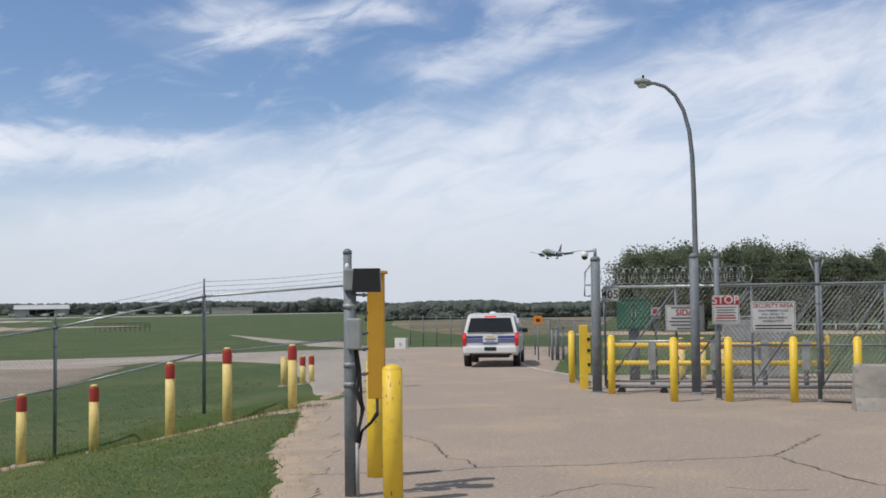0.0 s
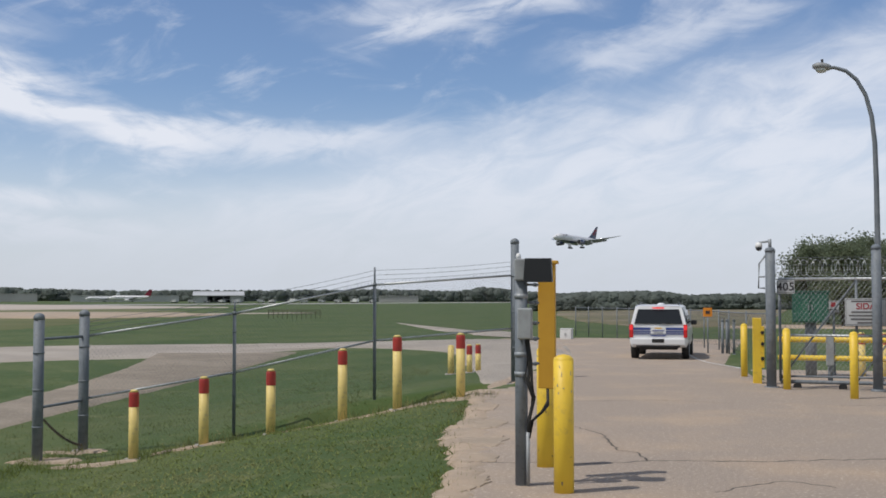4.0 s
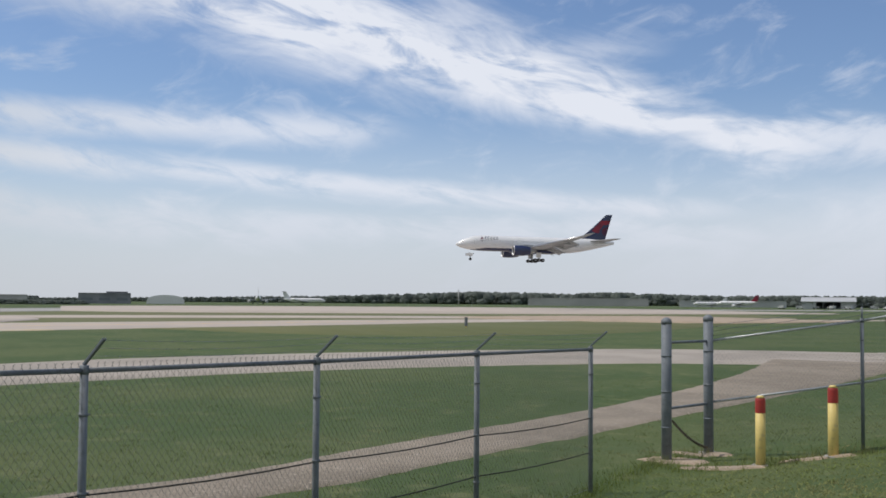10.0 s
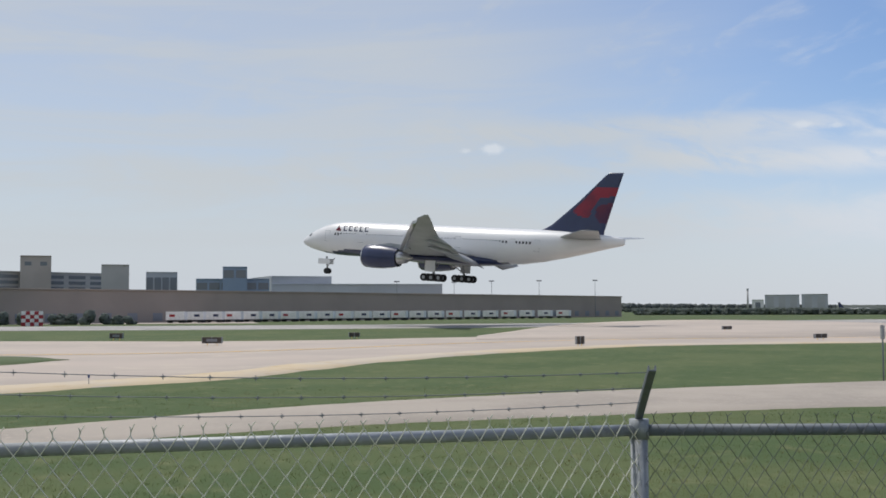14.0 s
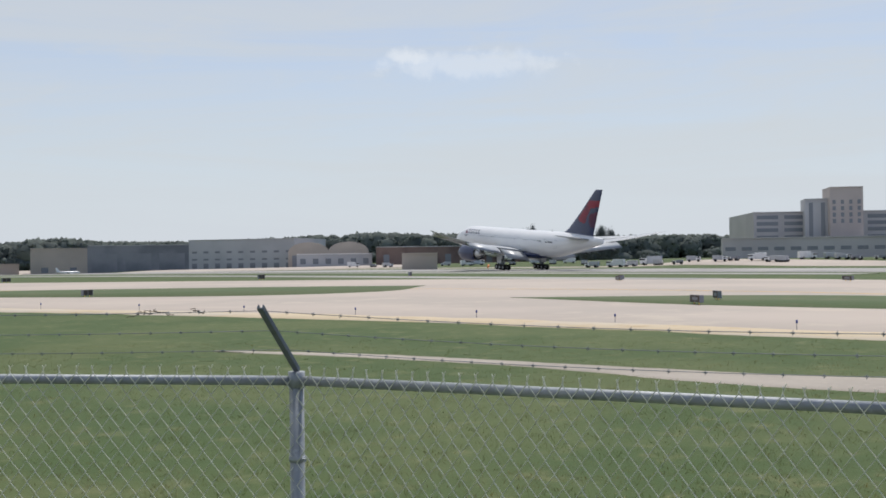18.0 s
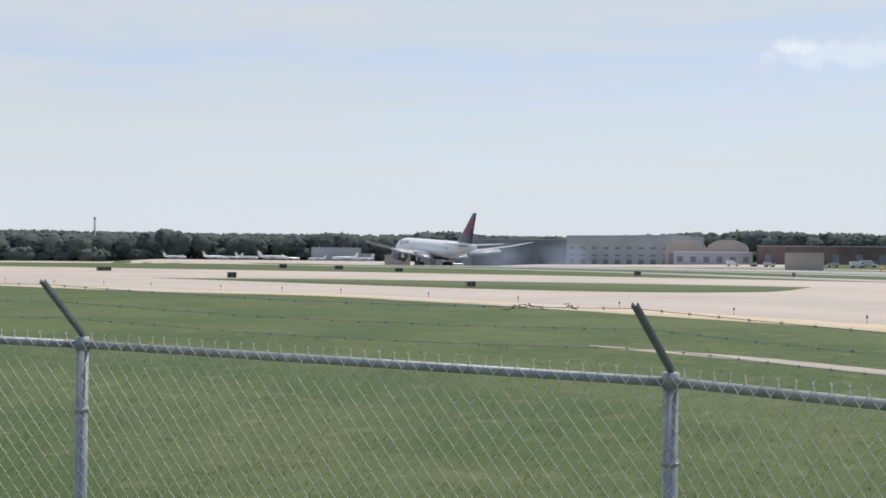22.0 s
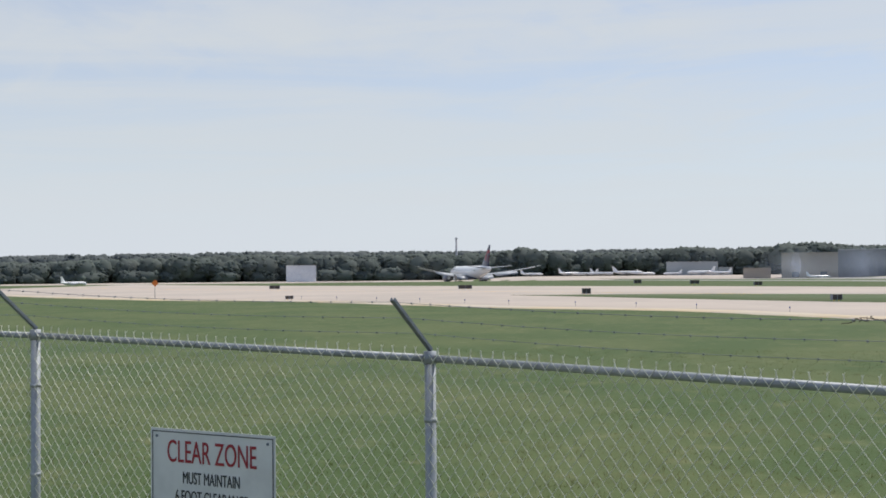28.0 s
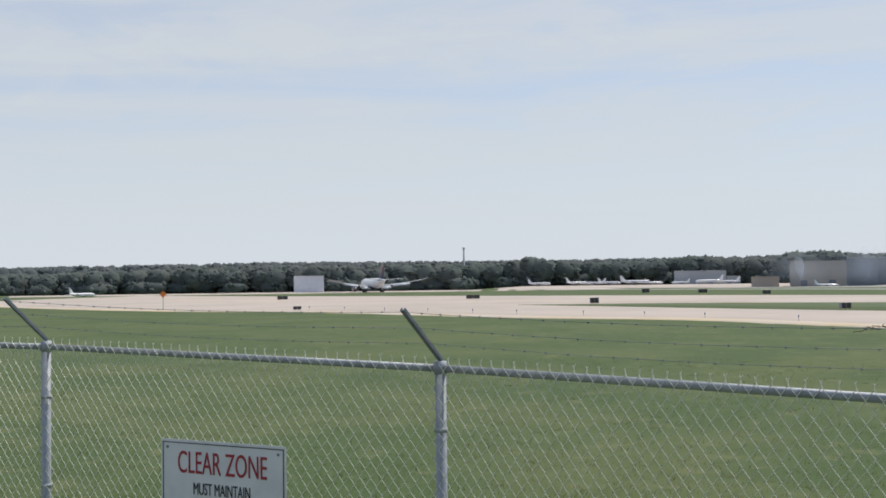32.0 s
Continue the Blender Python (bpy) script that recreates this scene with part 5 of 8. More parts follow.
def utility_box(x, y, z, w, d, h, leg, mat, label, name="utility_box"):
    th = empty(name, pose(x, y, z, 0, 0, -8), label, "utility box")
    if leg:
        bm = bmesh.new()
        rod(bm, (0, 0, -0.05), (0, 0, leg + 0.1), 0.12, n=16)
        part("pedestal", bm, M_GALVD, th)
    bm = bmesh.new()
    box(bm, 0, 0, leg + h / 2, w, d, h, 0.015)
    part("cabinet", bm, mat, th)
    for sx in (-1, 1):
        bm = bmesh.new()
        box(bm, sx * w * 0.245, -d / 2 - 0.012, leg + h / 2, w * 0.46, 0.02, h * 0.9, 0.006)
        dr = part("door", bm, mat, th)
        bm = bmesh.new()
        box(bm, sx * w * 0.05, -d / 2 - 0.035, leg + h * 0.5, 0.02, 0.03, 0.12, 0.005)
        part("handle", bm, M_GALV, dr)
    bm = bmesh.new()
    box(bm, 0, 0, leg + h + 0.015, w + 0.05, d + 0.05, 0.03, 0.008)
    part("lid", bm, mat, th)
    return th


utility_box(3.62, 25.85, -0.02, 0.76, 0.5, 0.66, 1.15, M_GREEN, "green transformer cabinet on a grey pedestal behind the fence")
utility_box(6.5, 26.3, -0.04, 1.55, 0.6, 1.4, 0, M_GREYP, "tall pale grey electrical cabinet behind the fence")
sign_plate("notice", facing(4.15, 26.2, 1.48, 9), 0.24, 0.26, "small white warning notice with a red mark", [(0.04, 0.10, 0.10, M_INKRED), (-0.07, 0.16, 0.03, M_INK)])
th = round_post("notice_post", 4.17, 26.26, 1.36, 0.025, "thin grey post carrying a notice", cap=False)
for x, y in ((4.7, 26.0), (5.15, 25.9), (5.6, 25.8)):
    bollard(x, y, 0.08, 0.95, True, M_PALE, "pale yellow steel bollard with a red top", "red-topped bollards")


def street_lamp():
    th = empty("street_lamp", pose(4.72, 24.15, -0.1) @ Matrix.Diagonal((0.86, 1, 0.985, 1)), "tall curved grey street lamp beside the gate", "street lamp")
    bm = bmesh.new()
    pts = [(0, 0, -0.1), (0, 0, 2.2), (-0.01, 0, 4.2), (-0.03, 0, 5.0), (-0.09, 0, 5.55), (-0.22, 0, 6.0), (-0.42, 0, 6.33), (-0.66, 0, 6.52), (-0.92, 0, 6.6), (-1.02, 0, 6.6)]
    tube(bm, pts, [0.075, 0.068, 0.06, 0.056, 0.052, 0.048, 0.044, 0.04, 0.037, 0.036], 14)
    part("pole", bm, M_GALVD, th)
    bm = bmesh.new()
    rod(bm, (0, 0, -0.1), (0, 0, 0.12), 0.14, 0.10, n=16)
    part("base", bm, M_GALVD, th)
    bm = bmesh.new()
    loft(bm, [[(x, w * math.cos(k * math.pi / 8), z + h * math.sin(k * math.pi / 8)) for k in range(16)] for x, w, z, h in ((-0.98, 0.03, 6.6, 0.03), (-1.05, 0.09, 6.61, 0.07), (-1.2, 0.14, 6.63, 0.085), (-1.34, 0.13, 6.64, 0.075), (-1.42, 0.06, 6.64, 0.04))])
    hd = part("lamp_head", bm, M_GREYP, th)
    bm = bmesh.new()
    loft(bm, [[(-1.22 + r * math.cos(k * math.pi / 8), 0.8 * r * math.sin(k * math.pi / 8), z) for k in range(16)] for r, z in ((0.14, 6.585), (0.13, 6.54), (0.09, 6.505), (0.01, 6.495))])
    part("lens", bm, material("lamp_glass", (0.55, 0.57, 0.55), 0.15), hd, "clouded glass lens")
    bm = bmesh.new()
    rod(bm, (-1.2, 0, 6.7), (-1.2, 0, 6.78), 0.03, n=10)
    part("photocell", bm, M_DARK, hd)


street_lamp()


def jersey_barrier():
    th = empty("concrete_barrier", pose(5.93, 17.9, -0.1, 0, 0, -9), "stained grey concrete road barrier beside the bollards", "barrier")
    bm = bmesh.new()
    prof = [(-0.3, 0.0), (-0.3, 0.08), (-0.16, 0.30), (-0.09, 0.78), (-0.075, 0.81), (0.075, 0.81), (0.09, 0.78), (0.16, 0.30), (0.3, 0.08), (0.3, 0.0)]
    loft(bm, [[(x, y * s, z * (1 if s == 1 else 0.985)) for y, z in prof] for x, s in ((0, 0.96), (0.03, 1), (1.5, 1), (2.97, 1), (3.0, 0.96))], smooth=False)
    part("body", bm, M_CONCB, th)
    for x in (0.7, 2.3):
        bm = bmesh.new()
        box(bm, x, -0.28, 0.05, 0.35, 0.06, 0.09, 0.01)
        part("drain_slot", bm, M_DARK, th)
    bm = bmesh.new()
    rnd = random.Random(3)
    for k in range(9):
        x = -0.3 + rnd.uniform(0, 0.9)
        box(bm, x, -0.45 - rnd.uniform(0, 0.25), 0.02, rnd.uniform(0.04, 0.14), rnd.uniform(0.03, 0.1), 0.04, 0.008)
    tagged(part("rubble", bm, M_CONCB), "broken bits of concrete beside the barrier", "rubble", kind="stuff").matrix_basis = pose(5.93, 17.9, -0.1, 0, 0, -9)


jersey_barrier()

# ---- the parked white patrol car ----
M_CARWHITE = material("white_car_paint", (0.74, 0.75, 0.77), 0.3, second=(0.68, 0.69, 0.71), scale=1.2, coat=0.5)
M_GLASSD = material("tinted_glass", (0.012, 0.014, 0.017), 0.08)
M_TAIL = material("red_lamp", (0.55, 0.02, 0.02), 0.25)
M_BLUE = material("blue_stripe", (0.03, 0.06, 0.25), 0.4)


def glow(name, color, strength):
    m = bpy.data.materials.new(name)
    m.use_nodes = True
    b = m.node_tree.nodes["Principled BSDF"]
    b.inputs["Base Color"].default_value = (*color, 1)
    b.inputs["Emission Color"].default_value = (*color, 1)
    b.inputs["Emission Strength"].default_value = strength
    return m


M_BRAKE = glow("lit_brake_lamp", (0.75, 0.025, 0.03), 0.55)


def patrol_car():
    th = empty("patrol_car", pose(0.47, 40.0, land(0.47, 40.0) + 0.03, 0, 0, -4.5), "white sport utility patrol car with blue stripes, brake lights on", "car")
    # body: y forward; cross-sections from the tail to the nose
    bm = bmesh.new()
    prof = lambda hw, z0, zb: [(-hw * 0.93, z0), (-hw, z0 + 0.16), (-hw, zb - 0.08), (-hw * 0.965, zb), (hw * 0.965, zb), (hw, zb - 0.08), (hw, z0 + 0.16), (hw * 0.93, z0)]
    loft(bm, [[(x, y, z) for x, z in prof(hw, z0, zb)] for y, hw, z0, zb in ((0.0, 0.93, 0.5, 1.16), (0.06, 0.985, 0.44, 1.20), (0.5, 1.0, 0.40, 1.22), (2.6, 1.0, 0.38, 1.20), (3.7, 0.99, 0.38, 1.17), (4.7, 0.97, 0.40, 1.10), (5.02, 0.90, 0.45, 0.98), (5.12, 0.80, 0.5, 0.8))], smooth=False)
    part("body", bm, M_CARWHITE, th)
    bm = bmesh.new()
    loft(bm, [[(-w0, y, 1.19), (-w1, y1, zr), (-w1 + 0.12, y1, zr + 0.06), (w1 - 0.12, y1, zr + 0.06), (w1, y1, zr), (w0, y, 1.19)] for y, y1, w0, w1, zr in ((0.03, 0.22, 0.95, 0.80, 1.80), (0.35, 0.45, 0.96, 0.82, 1.84), (2.2, 2.1, 0.96, 0.82, 1.84), (3.55, 2.75, 0.95, 0.78, 1.78))], smooth=False)
    part("cabin", bm, M_CARWHITE, th)
    bm = bmesh.new()
    loft(bm, [[(-0.82, y0, 1.24), (0.82, y0, 1.24), (0.70, y1, 1.74), (-0.70, y1, 1.74)] for y0, y1 in ((-0.005, 0.16), (0.03, 0.2))], smooth=False)
    part("rear_window", bm, M_GLASSD, th, "dark tinted rear window")
    for s in (-1, 1):
        for ya, yb in ((0.5, 1.45), (1.55, 2.35), (2.42, 3.2)):
            bm = bmesh.new()
            loft(bm, [[(s * 0.972 + o, ya, 1.25), (s * 0.972 + o, yb, 1.25), (s * 0.85 + o, min(yb, 2.72), 1.72), (s * 0.85 + o, ya, 1.72)] for o in (-0.004, 0.012)], smooth=False)
            part("side_window", bm, M_GLASSD, th)
        bm = bmesh.new()
        box(bm, s * 0.925, -0.005, 0.99, 0.13, 0.08, 0.46, 0.02)
        tl = part("tail_lamp", bm, M_TAIL, th, "red tail lamp")
        bm = bmesh.new()
        box(bm, s * 0.925, -0.04, 1.10, 0.11, 0.02, 0.16, 0.008)
        part("brake_light", bm, M_BRAKE, tl, "lit brake light")
        bm = bmesh.new()
        box(bm, s * 1.10, 2.95, 1.24, 0.2, 0.1, 0.17, 0.03)
        rod(bm, (s * 0.98, 2.95, 1.2), (s * 1.05, 2.95, 1.22), 0.03, n=8)
        part("wing_mirror", bm, M_BLACK, th)
        bm = bmesh.new()
        tube(bm, [(s * 0.68, 0.4, 1.89), (s * 0.69, 0.6, 1.95), (s * 0.69, 2.0, 1.95), (s * 0.68, 2.2, 1.89)], 0.02, 8)
        part("roof_rail", bm, M_BLACK, th)
        for y in (0.95, 3.95):
            bm = bmesh.new()
            rod(bm, (s * 0.76, y, 0.39), (s * 1.0, y, 0.39), 0.39, n=28)
            wh = part("wheel", bm, M_DARK, th, "black tyre")
            bm = bmesh.new()
            rod(bm, (s * 0.99, y, 0.39), (s * 1.01, y, 0.39), 0.25, n=20)
            part("rim", bm, M_GALV, wh)
    bm = bmesh.new()
    box(bm, 0, -0.05, 0.62, 1.86, 0.2, 0.26, 0.05)
    part("rear_bumper", bm, M_CARWHITE, th)
    bm = bmesh.new()
    box(bm, 0, -0.07, 0.47, 1.5, 0.12, 0.08, 0.02)
    part("bumper_step", bm, M_BLACK, th)
    bm = bmesh.new()
    box(bm, 0, 0.4, 0.42, 1.3, 0.6, 0.16, 0.04)
    part("underbody", bm, M_DARK, th)
    bm = bmesh.new()
    box(bm, 0, 0.10, 1.79, 0.40, 0.05, 0.05, 0.01)
    part("high_brake_lamp", bm, M_BRAKE, th, "lit high brake lamp")
    bm = bmesh.new()
    loft(bm, [[(r * math.cos(k * math.pi / 7), 1.5 + r * math.sin(k * math.pi / 7), z) for k in range(14)] for r, z in ((0.13, 1.88), (0.13, 1.92), (0.08, 1.955), (0.01, 1.96))])
    part("roof_antenna", bm, M_CARWHITE, th, "low white roof dome")
    for z, hh in ((1.07, 0.075), (0.975, 0.03), (0.925, 0.02), (0.885, 0.02)):
        bm = bmesh.new()
        box(bm, 0, -0.018, z, 1.72, 0.012, hh)
        part("stripe", bm, M_BLUE, th, "blue stripe across the tail")
    bm = bmesh.new()
    box(bm, 0, -0.03, 1.02, 0.52, 0.015, 0.26, 0.005)
    part("tailgate_panel", bm, M_CARWHITE, th)
    for z, w, mm in ((1.09, 0.24, M_YLINE), (1.0, 0.4, M_BLUE), (0.93, 0.3, M_GREYP), (0.83, 0.5, M_BLUE)):
        bm = bmesh.new()
        box(bm, 0, -0.04, z, w, 0.01, 0.035)
        part("text_bar", bm, mm, th)
    bm = bmesh.new()
    box(bm, 0, -0.155, 0.66, 0.42, 0.02, 0.13, 0.01)
    part("plate_recess", bm, M_DARK, th)
    bm = bmesh.new()
    tube(bm, [(0.05, -0.02, 1.24), (0.2, -0.03, 1.27), (0.42, -0.02, 1.27)], 0.012, 6)
    part("rear_wiper", bm, M_BLACK, th)


patrol_car()

# far fence, posts and signs beyond the car
far = [(-4.0, 66), (-1.5, 61), (0.5, 56), (2.0, 52), (3.0, 48), (3.2, 45), (3.6, 42), (4.4, 39.5)]
th = empty("fence", pose(0, 0, 0), "dark far chain-link fence beyond the parked car", "fence", "far fence")
for (ax, ay), (bx, by) in zip(far, far[1:]):
    n = max(1, int(math.hypot(bx - ax, by - ay) / 1.6))
    for k in range(n):
        x, y = ax + (bx - ax) * k / n, ay + (by - ay) * k / n
        bm = bmesh.new()
        rod(bm, (x, y, land(x, y) - 0.1), (x, y, land(x, y) + 1.7), 0.03, n=6)
        part("post", bm, M_GALVD, th)
    bm = bmesh.new()
    rod(bm, (ax, ay, land(ax, ay) + 1.62), (bx, by, land(bx, by) + 1.62), 0.02, n=6)
    part("top_rail", bm, M_GALVD, th)
    me = chain_link(math.hypot(bx - ax, by - ay), 1.6, 1.6, 0.1, 0.1, pitch=0.12, r=0.004, barbs=False)
    fb = mesh_part("chain_link_fabric", me, M_WIREV, th)
    fb.matrix_basis = Matrix.Translation((ax, ay, land(ax, ay))) @ Matrix.Rotation(math.atan2(by - ay, bx - ax), 4, "Z")
for x in (2.95, 3.12, 3.38):
    round_post("steel_post", x, 45.0, land(x, 45) + 1.3, 0.05, "short grey steel post by the far fence", z0=land(x, 45), cap=True)
th = empty("diamond_sign", pose(2.4, 45.0, land(2.4, 45)), "orange diamond road sign on a thin post", "sign")
bm = bmesh.new()
box(bm, 0, 0, 1.62, 0.34, 0.012, 0.34, 0.004, m=None)
o = part("plate", bm, material("orange_sign", (0.75, 0.25, 0.02), 0.5), th)
bm = bmesh.new()
rod(bm, (0, 0.02, -0.1), (0, 0.02, 1.5), 0.025, n=8)
part("post", bm, M_GALVD, th)
bm = bmesh.new()
box(bm, 0, -0.012, 1.62, 0.16, 0.006, 0.12)
part("text_bar", bm, M_INK, th)
utility_box(-4.1, 59.9, land(-4.1, 59.9), 0.6, 0.5, 0.55, 0, M_WHITE, "small white utility box in the grass")
paving("edge_line", [(2.42, 29), (2.36, 33), (2.12, 37), (1.82, 41), (1.6, 46), (1.7, 54)], [(2.34, 29), (2.28, 33), (2.04, 37), (1.74, 41), (1.52, 46), (1.62, 54)], M_LINE, 0.041, "worn white edge line on the road", "marking", 30, 1)


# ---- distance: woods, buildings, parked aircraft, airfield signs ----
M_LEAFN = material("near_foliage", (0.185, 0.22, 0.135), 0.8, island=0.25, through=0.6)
# air haze is mixed into the far leaf colour, paler and bluer than leaves
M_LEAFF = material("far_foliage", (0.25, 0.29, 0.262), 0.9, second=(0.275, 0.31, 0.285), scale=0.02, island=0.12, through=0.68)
# ridge and poplar leaves carry the haze in their grey-blue base colour
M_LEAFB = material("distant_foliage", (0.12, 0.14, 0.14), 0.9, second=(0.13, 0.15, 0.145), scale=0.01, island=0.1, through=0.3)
M_BARK = material("bark", (0.10, 0.075, 0.05), 0.9, second=(0.06, 0.045, 0.035), scale=3)
# air haze is mixed into the brown, terminal, tan and blue glass wall colours
M_BROWN = material("brown_cladding", (0.36, 0.30, 0.26), 0.8, second=(0.32, 0.27, 0.235), scale=0.05)
M_BRICK = material("dark_brick", (0.20, 0.145, 0.125), 0.85, second=(0.14, 0.10, 0.09), scale=0.1)
M_SIGND = material("dark_sign_face", (0.06, 0.05, 0.045), 0.7, second=(0.09, 0.07, 0.055), scale=1.5)
M_TERM = material("terminal_concrete", (0.48, 0.47, 0.465), 0.85, second=(0.42, 0.41, 0.41), scale=0.05)
M_TOWER = material("tan_tower_stone", (0.47, 0.42, 0.39), 0.85, second=(0.41, 0.365, 0.34), scale=0.08)
M_TANB = material("tan_cladding", (0.47, 0.41, 0.345), 0.85, second=(0.42, 0.365, 0.31), scale=0.06)
M_GREYB = material("grey_cladding", (0.46, 0.47, 0.48), 0.8, second=(0.41, 0.42, 0.43), scale=0.05)
M_GREYD = material("dark_grey_cladding", (0.26, 0.27, 0.29), 0.8, second=(0.18, 0.19, 0.21), scale=0.05)
M_BLUEB = material("blue_glass_cladding", (0.24, 0.32, 0.44), 0.3, second=(0.20, 0.28, 0.39), scale=0.05)
M_PALEB = material("pale_cladding", (0.52, 0.54, 0.57), 0.8, second=(0.46, 0.48, 0.51), scale=0.05)
M_WINB = material("building_glass", (0.17, 0.19, 0.215), 0.2)
M_ORANGE = material("orange_paint", (0.65, 0.18, 0.03), 0.6)
EYE_A, EYE_B = (0.0, 0.0), (-3.6, 1.2)


def polar(az, dist, eye=EYE_B):
    a = radians(az)
    return eye[0] + dist * math.sin(a), eye[1] + dist * math.cos(a)


def height_at(el, dist):
    return EYE + dist * math.tan(radians(el))


def blob(vs, fs, c, r, squash, rnd):
    """A ragged leaf clump: a jittered eight-sided lump."""
    base = len(vs)
    for x, y, z in ((1, 0, 0), (-1, 0, 0), (0, 1, 0), (0, -1, 0), (0, 0, 1), (0, 0, -1)):
        k = r * rnd.uniform(0.65, 1.35)
        vs.append((c[0] + x * k + rnd.uniform(-0.3, 0.3) * r, c[1] + y * k + rnd.uniform(-0.3, 0.3) * r, c[2] + z * k * squash + rnd.uniform(-0.25, 0.25) * r))
    for f in ((0, 2, 4), (2, 1, 4), (1, 3, 4), (3, 0, 4), (2, 0, 5), (1, 2, 5), (3, 1, 5), (0, 3, 5)):
        fs.append(tuple(base + i for i in f))


def lump(vs, fs, c, r, rz, rnd):
    """The body of a crown: a rounded, uneven mass."""
    base, n = len(vs), 9
    for i in range(6):
        th = math.pi * (i + 0.5) / 6
        for k in range(n):
            ph, b = 2 * math.pi * (k + 0.5 * (i % 2)) / n, rnd.uniform(0.84, 1.14)
            vs.append((c[0] + r * b * math.sin(th) * math.cos(ph), c[1] + r * b * math.sin(th) * math.sin(ph), c[2] + rz * b * math.cos(th)))
    for i in range(5):
        for k in range(n):
            a, b = base + i * n + k, base + i * n + (k + 1) % n
            fs.append((a, a + n, b + n, b))
    fs.append(tuple(base + k for k in range(n)))
    fs.append(tuple(base + 5 * n + k for k in range(n))[::-1])


def woods(name, stations, mat, label, eye, step=1.0, depth=60, seed=1, size=1.0):
    """A far wood as one sheet of leaf clumps. stations: azimuth, distance, crown height above the eye's level in degrees."""
    rnd = random.Random(seed)
    vs, fs = [], []
    for (a0, d0, e0), (a1, d1, e1) in zip(stations, stations[1:]):
        n = max(1, int(abs(a1 - a0) / (0.085 * step)))
        for i in range(n):
            t = (i + rnd.random()) / n
            az, d, el = a0 + (a1 - a0) * t, d0 + (d1 - d0) * t + rnd.uniform(0, depth), e0 + (e1 - e0) * t
            x, y = polar(az, d, eye)
            gz = land(x, y)
            top = height_at(el, d) * 1.0
            h = max(2.0, (top - gz)) * rnd.choice((1.0, 0.95, 0.9, 1.02, 0.84))
            w = max(2.0, h * rnd.uniform(0.34, 0.56)) * size
            lump(vs, fs, (x, y, gz + h * 0.56), w * 0.95, h * 0.41, rnd)
            u, v = x + rnd.uniform(-w, w), y + rnd.uniform(-w, w)
            lump(vs, fs, (u, v, gz + h * 0.2), w * 1.1, h * 0.28, rnd)
            for k in range(18):  # undergrowth
                a, q = rnd.uniform(0, 2 * math.pi), rnd.uniform(-0.4, 0.97)
                sp = w * 1.08 * math.sqrt(max(0.0, 1 - q * q))
                blob(vs, fs, (u + sp * math.cos(a), v + sp * math.sin(a), gz + h * (0.2 + 0.28 * q)), w * rnd.uniform(0.16, 0.32), 0.8, rnd)
            for k in range(30):  # leafy sprays all over the crown
                a, q = rnd.uniform(0, 2 * math.pi), rnd.uniform(-0.7, 0.97)
                sp = w * 0.9 * math.sqrt(max(0.0, 1 - q * q))
                blob(vs, fs, (x + sp * math.cos(a), y + sp * math.sin(a), gz + h * (0.56 + 0.38 * q)), w * rnd.uniform(0.15, 0.30), 0.75, rnd)
    me = bpy.data.meshes.new(name)
    me.from_pydata(vs, [], fs)
    return tagged(mesh_part(name, me, mat, smooth=True), label, "woods", kind="stuff")


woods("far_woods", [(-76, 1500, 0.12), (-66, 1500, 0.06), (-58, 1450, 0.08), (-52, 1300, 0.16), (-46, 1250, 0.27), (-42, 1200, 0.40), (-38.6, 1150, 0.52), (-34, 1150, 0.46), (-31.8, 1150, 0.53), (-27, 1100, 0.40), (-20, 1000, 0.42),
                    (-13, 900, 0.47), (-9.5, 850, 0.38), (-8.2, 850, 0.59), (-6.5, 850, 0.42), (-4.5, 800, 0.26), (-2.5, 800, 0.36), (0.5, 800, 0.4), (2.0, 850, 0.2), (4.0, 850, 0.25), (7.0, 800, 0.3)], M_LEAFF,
      "far line of trees along the airfield, haze in their leaf colour", EYE_A, 1.0, 70, 3)
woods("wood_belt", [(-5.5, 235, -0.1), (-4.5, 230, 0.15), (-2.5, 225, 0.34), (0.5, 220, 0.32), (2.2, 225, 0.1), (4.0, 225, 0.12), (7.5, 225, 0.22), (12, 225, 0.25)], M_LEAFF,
      "belt of low trees beyond the field, haze in their leaf colour", EYE_A, 0.32, 14, 4, 0.7)
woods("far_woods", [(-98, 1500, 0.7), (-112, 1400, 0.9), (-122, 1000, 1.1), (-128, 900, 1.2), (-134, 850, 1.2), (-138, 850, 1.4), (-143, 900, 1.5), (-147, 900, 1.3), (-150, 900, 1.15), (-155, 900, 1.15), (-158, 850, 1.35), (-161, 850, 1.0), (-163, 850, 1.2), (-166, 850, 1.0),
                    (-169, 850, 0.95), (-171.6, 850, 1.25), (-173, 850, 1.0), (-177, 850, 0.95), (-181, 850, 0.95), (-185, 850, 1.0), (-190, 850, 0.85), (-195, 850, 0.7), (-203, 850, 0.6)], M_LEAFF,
      "far woods beyond the runway, haze in their leaf colour", EYE_B, 1.0, 80, 5)
woods("tree_belt", [(-58, 560, -0.1), (-62, 560, 0.0), (-65, 580, 0.05), (-69, 590, 0.1), (-72, 600, 0.1), (-75.5, 620, 0.1)], M_LEAFF, "low belt of trees before the glass blocks", EYE_A, 0.8, 25, 6)
woods("hedge", [(-100.5, 250, -0.2), (-102.5, 250, 0.15), (-104.5, 252, -0.1), (-107, 256, 0.25), (-109, 260, 0.0), (-111.5, 264, -0.2)], M_LEAFF, "bushes along the foot of the cargo building", EYE_B, 5.5, 5, 9, 0.6)
